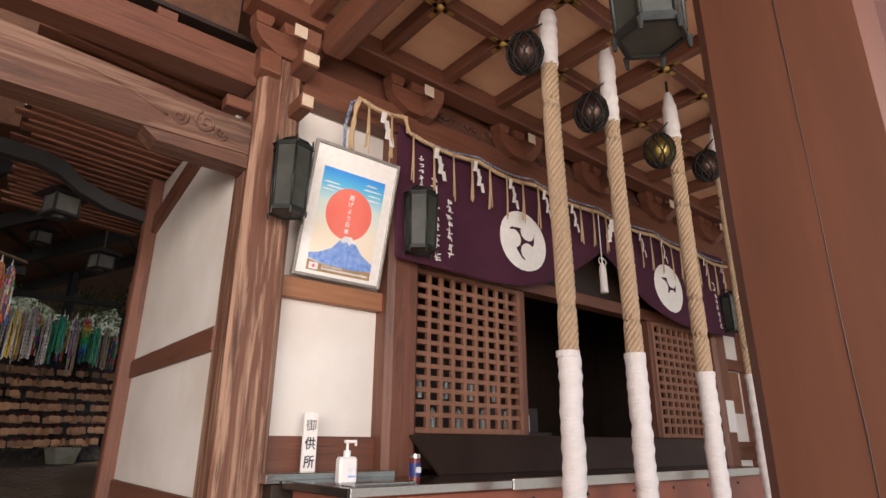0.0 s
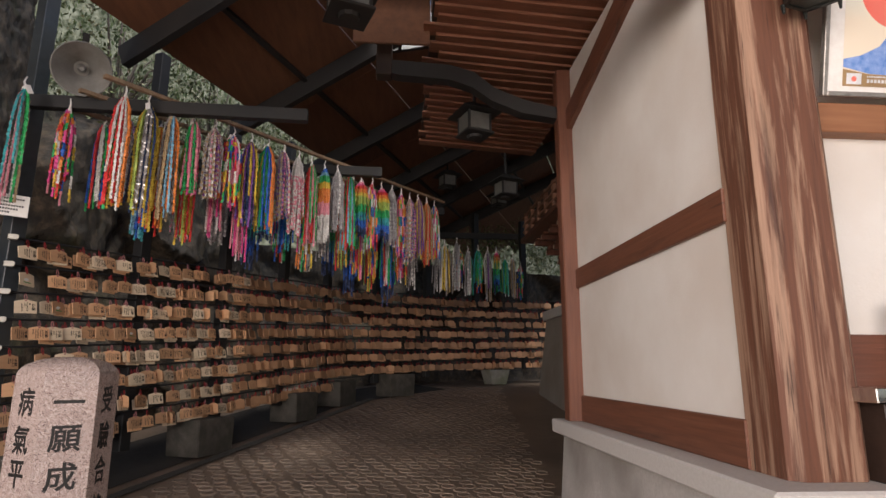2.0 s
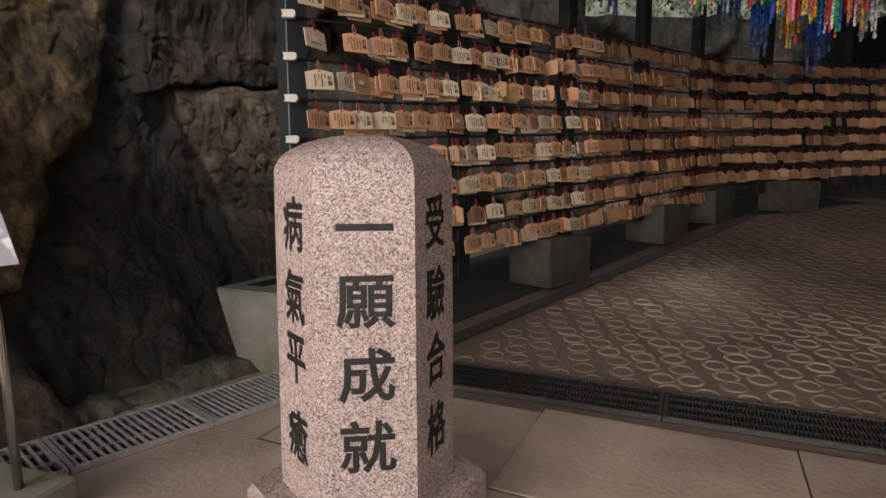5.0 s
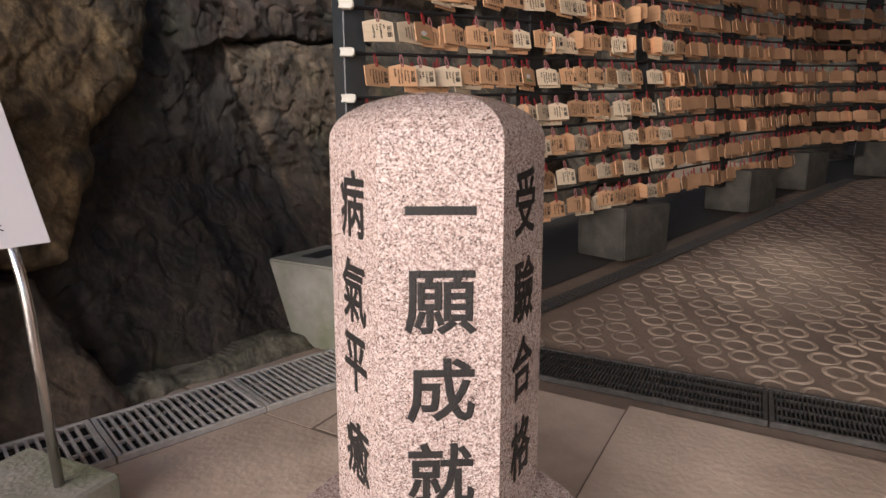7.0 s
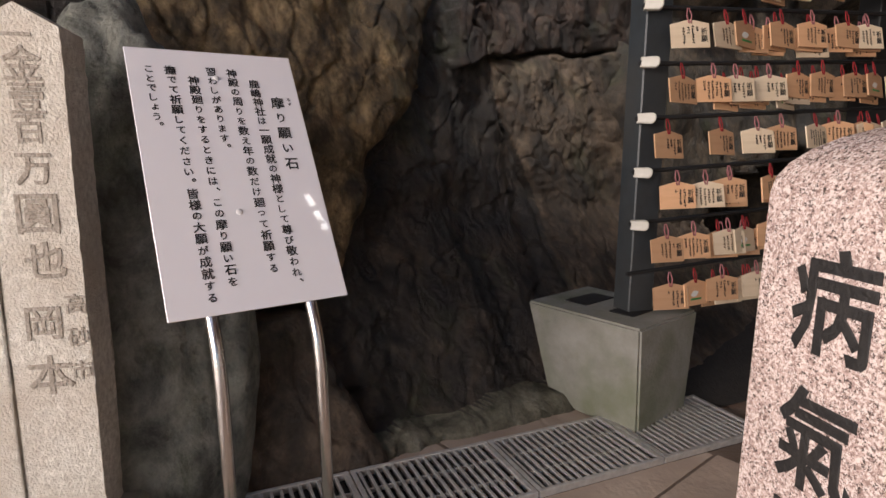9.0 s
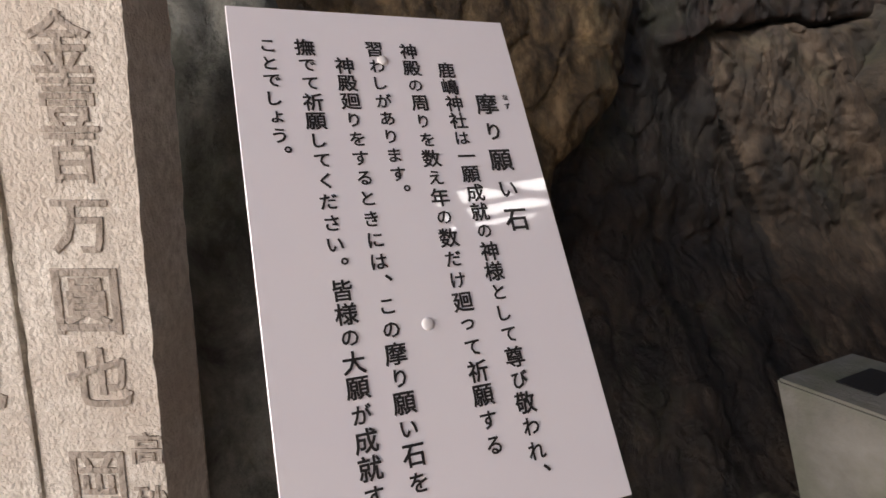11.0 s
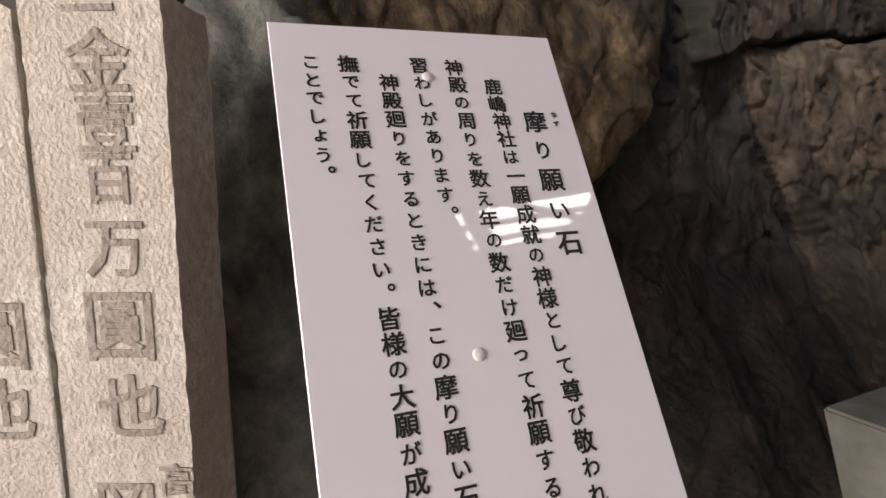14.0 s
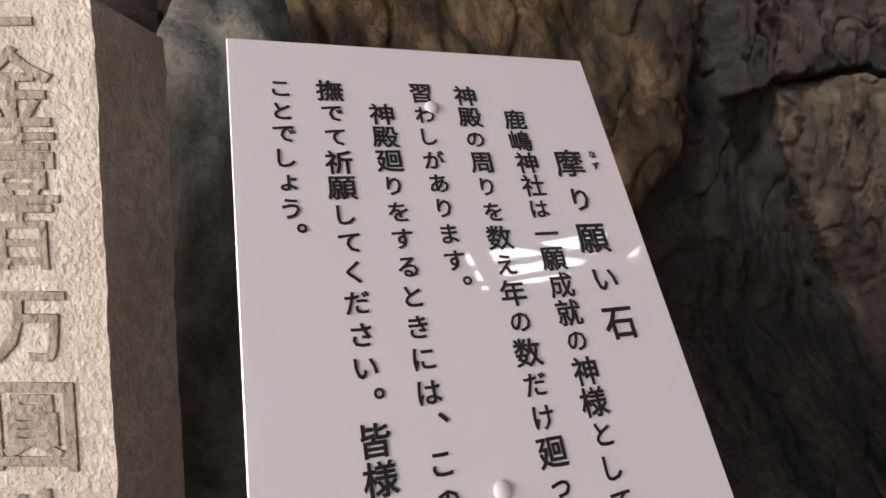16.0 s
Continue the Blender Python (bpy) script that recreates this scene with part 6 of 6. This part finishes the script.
# ---- gratings ----
def grating(name, a, b, width, pitch, label, crossbars=2, metal=None):
    """A drain grating from a to b, bars across its width."""
    a, b = Vector((*a, 0)), Vector((*b, 0))
    L = (b - a).length
    t = thing(name, label, "drain grating", Matrix.Translation((a.x, a.y, 0)) @ Matrix.Rotation(math.atan2(b.y - a.y, b.x - a.x), 4, "Z"), "drain gratings")
    bm = bmesh.new()
    for y0 in (0, width - 0.02):
        box(bm, 0, y0, -0.018, L, y0 + 0.02, 0.012, 0.002)
    for x in (0, L - 0.02):
        box(bm, x, 0.02, -0.018, x + 0.02, width - 0.02, 0.01)
    part("frame", bm, metal or GRATE, t)
    bm = bmesh.new()
    n = int((L - 0.04) / pitch)
    for k in range(n):
        x = 0.03 + k * pitch
        box(bm, x, 0.02, -0.018, x + pitch * 0.3, width - 0.02, 0.008)
    tagged(part("bearing_bar", bm, metal or GRATE, t), kind="stuff")
    bm = bmesh.new()
    for k in range(crossbars):
        y = width * (k + 1) / (crossbars + 1)
        box(bm, 0.02, y - 0.004, -0.014, L - 0.02, y + 0.004, 0.004)
    part("crossbar", bm, metal or GRATE, t)
    # flat near-black sheet stands in for the channel's shaded depth
    bm = bmesh.new()
    box(bm, 0, 0, -0.0185, L, width, -0.0182)
    part("channel", bm, CHANNEL_SHADE, t)
    return t


for k in range(4):
    u = Vector((-4.27, 4.75)).lerp(Vector((-3.52, 7.26)), k / 4)
    v = Vector((-4.27, 4.75)).lerp(Vector((-3.52, 7.26)), (k + 0.99) / 4)
    grating("drain_grating", u, v, 0.45, 0.037, "galvanised steel grating along the foot of the rock")
for k in range(3):
    u, v = Vector((-3.2, 7.0)).lerp(Vector((1.0, 7.12)), k / 3), Vector((-3.2, 7.0)).lerp(Vector((1.0, 7.12)), (k + 0.995) / 3)
    grating("drain_grating", u, v, 0.42, 0.019, "dark fine-barred drain grating across the path", 3, DGRATE)

# ---- strip under the rack: its shade put into a near-black colour ----
RACK_SHADE = mat("dark_damp_soil", (0.035, 0.029, 0.024), 0.9, tint=(0.018, 0.015, 0.012), scale=20, amount=1.0, bump=0.8, bscale=60)
bm = bmesh.new()
strip = []
for k in range(60):
    p, h = rack_at(0.45 + 0.16 * k)
    side = Vector((-math.sin(h), math.cos(h), 0))
    row = []
    for q in range(7):
        c = p + side * (1.3 - 1.42 * q / 6)
        row.append(bm.verts.new((c.x, c.y, ramp(c.y) - 0.01 + 0.006 * noise.noise(c * 6))))
    strip.append(row)
for r, s in zip(strip, strip[1:]):
    for q in range(6):
        bm.faces.new((r[q], r[q + 1], s[q + 1], s[q]))
setting("ground_bed", bm, RACK_SHADE, "dark damp earth bed under and behind the rack", "ground")

# ---- court roof: lamps, loudspeaker, brackets ----
FROST = mat("lamp_glass", (0.15, 0.15, 0.14), 0.3, tint=(0.11, 0.11, 0.1), scale=5)


def roof_z(x, y):
    n, o = ROOF.to_3x3() @ Vector((0, 0, 1)), ROOF.translation
    return o.z - (n.x * (x - o.x) + n.y * (y - o.y)) / n.z


def box_lamp(x, y, z, s, label):
    """A square hanging lamp with a flared hood; z is its bottom."""
    t = thing("court_lamp", label, "lamp", pose(x, y, z, 0, 0, 20), "court lamps")
    for k in range(4):
        bm = bmesh.new()
        box(bm, -s * 0.42, -s * 0.5, s * 0.25, s * 0.42, -s * 0.49, s * 0.95, 0, pose(0, 0, 0, 0, 0, 90 * k))
        part("pane", bm, FROST, t)
        bm = bmesh.new()
        box(bm, -s * 0.52, -s * 0.52, s * 0.15, -s * 0.42, -s * 0.42, s * 1.0, 0.004, pose(0, 0, 0, 0, 0, 90 * k))
        part("corner_post", bm, STEEL, t)
    bm = bmesh.new()
    box(bm, -s * 0.6, -s * 0.6, s * 0.1, s * 0.6, s * 0.6, s * 0.2, 0.006)
    part("lower_frame", bm, STEEL, t)
    bm = bmesh.new()
    bmesh.ops.create_cone(bm, cap_ends=True, segments=4, radius1=s * 1.25, radius2=s * 0.5, depth=s * 0.4, matrix=pose(0, 0, s * 1.2, 0, 0, 45))
    part("hood", bm, STEEL, t)
    bm = bmesh.new()
    rod(bm, (0, 0, 0), (0, 0, s * 0.12), s * 0.28, s * 0.34, 10)
    part("louvre", bm, STEEL, t)
    bm = bmesh.new()
    rod(bm, (0, 0, s * 1.35), (0, 0, roof_z(x, y) - z + 0.02), 0.02, n=8)
    part("stem", bm, STEEL, t)


box_lamp(-0.87, 5.25, 3.86, 0.27, "black square hanging lamp with frosted panes under the court roof")
box_lamp(0.33, 7.33, 3.82, 0.27, "black square hanging lamp with frosted panes under the court roof")
box_lamp(1.2, 10.2, 4.0, 0.27, "black square hanging lamp with frosted panes under the court roof")
box_lamp(0.45, 12.6, 4.9, 0.27, "black square hanging lamp with frosted panes far along the path")
box_lamp(1.75, 14.0, 4.95, 0.27, "black square hanging lamp with frosted panes far along the path")

HORN = mat("grey_painted_horn", (0.3, 0.29, 0.27), 0.5, tint=(0.24, 0.23, 0.21), scale=8)
hornm = Matrix.Translation((-3.56, 6.72, 4.15)) @ Vector((2.7, -4.6, -2.6)).to_track_quat("Z", "Y").to_matrix().to_4x4()
horn = thing("loudspeaker", "grey round horn loudspeaker fixed to the rack post", "loudspeaker", hornm)
bm = bmesh.new()
prof = [(0.25, 0.0), (0.245, -0.012), (0.19, -0.05), (0.13, -0.13), (0.07, -0.22), (0.06, -0.25), (0.075, -0.28), (0.14, -0.14), (0.2, -0.06), (0.262, -0.006)]
rings = [[bm.verts.new((r * math.cos(i * 0.2244), r * math.sin(i * 0.2244), z)) for i in range(28)] for r, z in prof]
for a, b in zip(rings, rings[1:] + rings[:1]):
    for i in range(28):
        bm.faces.new((a[i], a[(i + 1) % 28], b[(i + 1) % 28], b[i])).smooth = True
part("bell_mouth", bm, HORN, horn)
bm = bmesh.new()
rod(bm, (0, 0, -0.4), (0, 0, -0.22), 0.09, n=16)
part("driver", bm, HORN, horn)
bm = bmesh.new()
rod(bm, (0, 0, -0.24), (0, 0, -0.1), 0.05, 0.02, 12)
part("throat", bm, HORN, horn)
bm = bmesh.new()
box(bm, -0.03, 0.0, -0.36, 0.03, 0.35, -0.3, 0.004)
part("mount", bm, STEEL, horn)

# bracket beams from the hall's side to the court roof
for y in (6.75,):
    t = thing("swan_beam", "dark curved steel-grey bracket beam between hall and court roof", "bracket beam", group="bracket beams")
    bm = bmesh.new()
    up = [(1.12, 3.9), (0.75, 3.98), (0.45, 4.1), (0.25, 4.26), (0.0, 4.33), (-0.55, 4.36), (-0.6, 4.36)]
    lo = [(-0.6, 4.22), (-0.5, 4.2), (0.0, 4.17), (0.22, 4.1), (0.42, 3.96), (0.72, 3.84), (1.12, 3.78)]
    prism(bm, up + lo, 0.14, pose(0, y - 0.07, 0))
    part("curved_arm", bm, STEEL, t)
    boxpart("hanger_post", -0.74, y - 0.08, 4.2, -0.58, y + 0.08, 6.2, DARK, t, 0.01)
# steel post by the plinth
t = thing("roof_post", "slim black steel post with a round foot beside the plinth", "post")
bm = bmesh.new()
rod(bm, (1.63, 8.2, ramp(8.2) + 0.08), (1.63, 8.2, 5.9), 0.06, n=14)
part("shaft", bm, STEEL, t)
bm = bmesh.new()
rod(bm, (1.63, 8.2, ramp(8.2) - 0.02), (1.63, 8.2, ramp(8.2) + 0.1), 0.14, 0.11, 16)
part("foot", bm, STEEL, t)

# ---- main hall behind: battered base, gallery, carved wall ----
base = thing("plinth_main", "grey plastered battered base of the main hall with a pale band", "plinth", kind="structure")
BASEP = mat("grey_base_plaster", (0.3, 0.27, 0.235), 0.8, tint=(0.24, 0.21, 0.18), scale=2, amount=1.0, bump=0.2, dirt=(0.22, 0.19, 0.16))
bm = bmesh.new()
a = [bm.verts.new(p) for p in ((2.68, 8.6, 0.1), (2.68, 14.6, 0.7), (9.5, 14.6, 0.7), (9.5, 8.6, 0.1))]
b = [bm.verts.new(p) for p in ((2.86, 8.7, 2.4), (2.86, 14.4, 2.4), (9.5, 14.4, 2.4), (9.5, 8.7, 2.4))]
bm.faces.new(b)
for i in range(4):
    bm.faces.new((a[i], a[(i + 1) % 4], b[(i + 1) % 4], b[i]))
part("base_wall", bm, BASEP, base)
boxpart("band", 2.8, 8.65, 2.402, 9.5, 14.5, 2.6, COPING, base, 0.01)
REDWOOD = mat("reddish_bare_wood", (0.45, 0.23, 0.14), 0.6, tint=(0.22, 0.1, 0.06), scale=5, amount=1.0, bump=0.2)
main = thing("wall_main", "dark wooden wall of the main hall above its base", "wall", pose(0.5, 0, 0.42), kind="structure")
boxpart("lower_wall", 2.75, 7.0, 2.2, 9.4, 13.9, 3.7, DARK, main)
boxpart("upper_wall", 2.65, 7.0, 3.7, 9.4, 13.9, 6.4, REDWOOD, main)
for y in (8.6, 10.2, 11.8, 13.4):
    boxpart("corner_post", 2.5, y - 0.14, 3.9, 2.655, y + 0.14, 6.4, REDWOOD, main, 0.01)
gal = thing("gallery", "wooden gallery with a railing and stacked brackets around the main hall", "gallery", pose(0.5, 0, 0.3))
boxpart("deck", 1.75, 7.6, 3.82, 2.74, 14.1, 3.92, WOODY, gal, 0.008)
for z in (4.05, 4.2, 4.38):
    boxpart("railing_bar", 1.8, 7.7, z, 1.86, 14.1, z + 0.05, REDWOOD, gal, 0.008)
for k in range(11):
    boxpart("railing_post", 1.79, 7.8 + 0.6 * k, 3.922, 1.87, 7.88 + 0.6 * k, 4.46, REDWOOD, gal, 0.008)
for k in range(10):
    y = 8.0 + 0.62 * k
    for i, (x0, z) in enumerate(((1.95, 3.66), (2.2, 3.46), (2.45, 3.26))):
        boxpart("bracket_arm", x0, y - 0.05, z, 2.74, y + 0.05, z + 0.11, WOOD, gal, 0.01)
        boxpart("bracket_end", x0 - 0.004, y - 0.04, z + 0.02, x0 + 0.001, y + 0.04, z + 0.09, PALE, gal, 0, "pale bracket end")
        boxpart("bearing_block", x0 + 0.03, y - 0.09, z + 0.112, x0 + 0.17, y + 0.09, z + 0.19, WOOD, gal, 0.012)
carv = thing("dragon_carving", "deeply carved wooden dragon-cloud panel on the main hall", "carving", pose(0.5, 0, 0.42))
boxpart("panel", 2.56, 10.36, 4.5, 2.645, 13.24, 6.0, CARVED, carv, 0.004)
rc = random.Random(3)
for k in range(60):
    bm = bmesh.new()
    cy, cz, r, sg = rc.uniform(10.5, 13.1), rc.uniform(4.6, 5.9), rc.uniform(0.08, 0.16), rc.choice((-1, 1))
    pts = [(2.53 + 0.03 * u, cy + sg * r * (1 - 0.8 * u) * math.cos(8 * u), cz + r * (1 - 0.8 * u) * math.sin(8 * u)) for u in [i / 18 for i in range(17)]]
    pipe(bm, pts, 0.02, 5)
    part("scroll", bm, CARVED, carv)
# ---- greenery behind the rock ----
LEAF = mat("leaf_green", (0.12, 0.15, 0.045), 0.6, tint=(0.045, 0.075, 0.02), scale=3, island=0.45)
LEAFP = mat("leaf_pale", (0.34, 0.33, 0.2), 0.6, tint=(0.13, 0.15, 0.07), scale=3, island=0.4)
TWIG = mat("grey_twig", (0.14, 0.11, 0.085), 0.8, scale=9)


def shrub(x, y, z, rx, ry, rz, n, seed, label):
    t = thing("shrub", label, "shrub", pose(x, y, z), "shrubs on the bank")
    r = random.Random(seed)
    bl, bp = bmesh.new(), bmesh.new()
    for k in range(16):
        a = r.uniform(0, 6.28)
        e = Vector((rx * 0.9 * math.cos(a) * r.random(), ry * 0.9 * math.sin(a) * r.random(), rz * r.uniform(0.2, 0.95)))
        m = e * 0.5 + Vector((r.uniform(-0.2, 0.2), r.uniform(-0.2, 0.2), 0.1))
        bt = bmesh.new()
        pipe(bt, [(0, 0, -0.3), m, e], 0.02, 5, [0.035, 0.022, 0.008])
        part("branch", bt, TWIG, t)
    for k in range(n):
        a, u = r.uniform(0, 6.28), r.random() ** 0.5
        p = Vector((rx * u * math.cos(a), ry * u * math.sin(a), rz * r.uniform(-0.5, 1) * (1 - 0.4 * u) + 0.25 * noise.noise((x + a, y + u * 3, k * 0.01))))
        q = Euler((r.uniform(0, 6.28), r.uniform(0, 6.28), r.uniform(0, 6.28))).to_matrix()
        s = r.uniform(0.03, 0.065)
        bmx = bl if r.random() < 0.6 else bp
        vs = [bmx.verts.new(p + q @ Vector(c)) for c in ((-s, 0, 0), (0, s * 0.42, s * 0.12), (s, 0, 0), (0, -s * 0.42, s * 0.12))]
        bmx.faces.new(vs)
    tagged(part("leaves", bl, LEAF, t), kind="stuff")
    tagged(part("pale_leaves", bp, LEAFP, t), kind="stuff")


for i, (x, y, z) in enumerate(((-5.2, 10.6, 4.4), (-4.2, 12.8, 4.4), (-2.9, 15.0, 4.3), (-0.9, 16.6, 4.2), (1.2, 18.2, 4.1), (3.4, 19.2, 4.1), (5.4, 19.8, 4.2))):
    shrub(x - 0.2, y + 0.3, z + 1.2, 1.7, 1.7, 2.4, 5200, i + 40, "green and pale-leaved shrub on the bank behind the rock")
bm = bmesh.new()
for i in range(40):
    a = math.radians(-95 + 160 * i / 40)
    b = math.radians(-95 + 160 * (i + 1) / 40)
    bm.faces.new([bm.verts.new(p) for p in ((26 * math.sin(a) - 2, 8 + 26 * math.cos(a), -0.5), (26 * math.sin(b) - 2, 8 + 26 * math.cos(b), -0.5), (26 * math.sin(b) - 2, 8 + 26 * math.cos(b), 22 + 1.5 * noise.noise((i + 1, 0, 0))), (26 * math.sin(a) - 2, 8 + 26 * math.cos(a), 22 + 1.5 * noise.noise((i, 0, 0))))])
# pale patches put sunlit leaves and bright gaps into the slope's colour
hillm = mat("wooded_slope", (0.5, 0.5, 0.36), 0.9, tint=(0.05, 0.07, 0.025), scale=2.2, amount=0.6, bump=0.9, bscale=3)
tagged(part("backdrop", bm, hillm), "wooded hillside behind the shrine", "hillside", "", "structure")

# ---- paving slabs of the court ----
paving = thing("pavement", "worn brown stone paving slabs in the court", "pavement", kind="structure")
rp = random.Random(17)
MESHES = {}


def slab_mesh(w, d):
    key = (w, d)
    if key not in MESHES:
        bm = bmesh.new()
        box(bm, 0.004, 0.004, -0.03, w - 0.004, d - 0.004, 0.0, 0.004)
        MESHES[key] = mesh_of("paving_slab", bm, PAVE)
    return MESHES[key]


PT = pose(0, 0, 0, 0, 0, 1.5)
for j in range(12):
    y = 6.94 - (j + 1) * 0.9
    x = -6.0 + (j % 2) * 0.6
    while x < 7:
        w = 1.2
        share("paving_slab", slab_mesh(w, 0.9), paving, Matrix.Translation((x, y + 0.012 * x, 0.0015 * rp.random() + (0 if not (-4.75 < x + 1.2 and x < -3.4 and y > 3.6) else -0.02))))
        x += w

# ---- ring relief on the ramp ----
rings_t = thing("ramp_rings", "cast ring relief on the rising path", "pavement", kind="structure")
bm = bmesh.new()


def ring_into(bm, cx, cy, r, seg=14, m=None, rr=0.011):
    prof = ((r - rr, 0.0), (r - rr * 0.45, 0.0075), (r + rr * 0.45, 0.0075), (r + rr, 0.0))
    rows = [[bm.verts.new((cx + q * math.cos(2 * math.pi * i / seg), cy + q * math.sin(2 * math.pi * i / seg), z)) for i in range(seg)] for q, z in prof]
    for a, b in zip(rows, rows[1:]):
        for i in range(seg):
            bm.faces.new((a[i], a[(i + 1) % seg], b[(i + 1) % seg], b[i])).smooth = True


ring_into(bm, 0, 0, 0.07, 16, rr=0.014)
RING_ME = mesh_of("ring", bm, RING)
tilt = math.atan(0.11)
far_rings = bmesh.new()
place = []
SX, SY = 0.222, 0.15
for j in range(55):
    y = 7.53 + j * SY
    left = -3.15 + (y - 7.5) * 0.29
    i = 0
    while True:
        x = left + i * SX + (SX / 2 if j % 2 else 0)
        if x > (1.3 if y > 7.4 else 1.0) + max(0, (y - 9)) * 0.1:
            break
        place.append((x + rp.uniform(-0.03, 0.03), y + rp.uniform(-0.022, 0.022)))
        i += 1
near = [p for p in place if p[1] < 9.3]
rest = [p for p in place if p[1] >= 9.3 or p in near[300:]]
for x, y in near[:300]:
    share("ring", RING_ME, rings_t, pose(x, y, ramp(y) - 0.0195, math.degrees(tilt), 0, 0))
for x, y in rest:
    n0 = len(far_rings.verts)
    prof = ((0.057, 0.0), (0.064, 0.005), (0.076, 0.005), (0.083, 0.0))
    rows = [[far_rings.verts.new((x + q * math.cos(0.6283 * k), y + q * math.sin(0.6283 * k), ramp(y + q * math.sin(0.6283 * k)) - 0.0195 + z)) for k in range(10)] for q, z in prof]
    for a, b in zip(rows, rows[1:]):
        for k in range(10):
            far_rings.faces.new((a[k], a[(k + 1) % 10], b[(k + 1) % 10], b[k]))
tagged(part("rings", far_rings, RINGS_FADED, rings_t), kind="stuff")

# channel cover along the foot of the rack
bm = bmesh.new()
box(bm, 0, -0.07, 0, 0.03, 0.07, 0.012, 0)
SLAT = mesh_of("slat", bm, DGRATE)
for k in range(7):
    p, h = rack_at(0.6 + 1.0 * k)
    cov = thing("channel_cover", "dark slotted channel cover along the foot of the rack", "drain cover", Matrix.Translation((p.x + 0.36, p.y - 0.1, ramp(p.y) - 0.02)) @ Matrix.Rotation(h, 4, "Z") @ Matrix.Rotation(-tilt * 0.93, 4, "Y"), "channel covers")
    for q in range(22):
        share("slat", SLAT, cov, pose(q * 0.045, 0, 0))
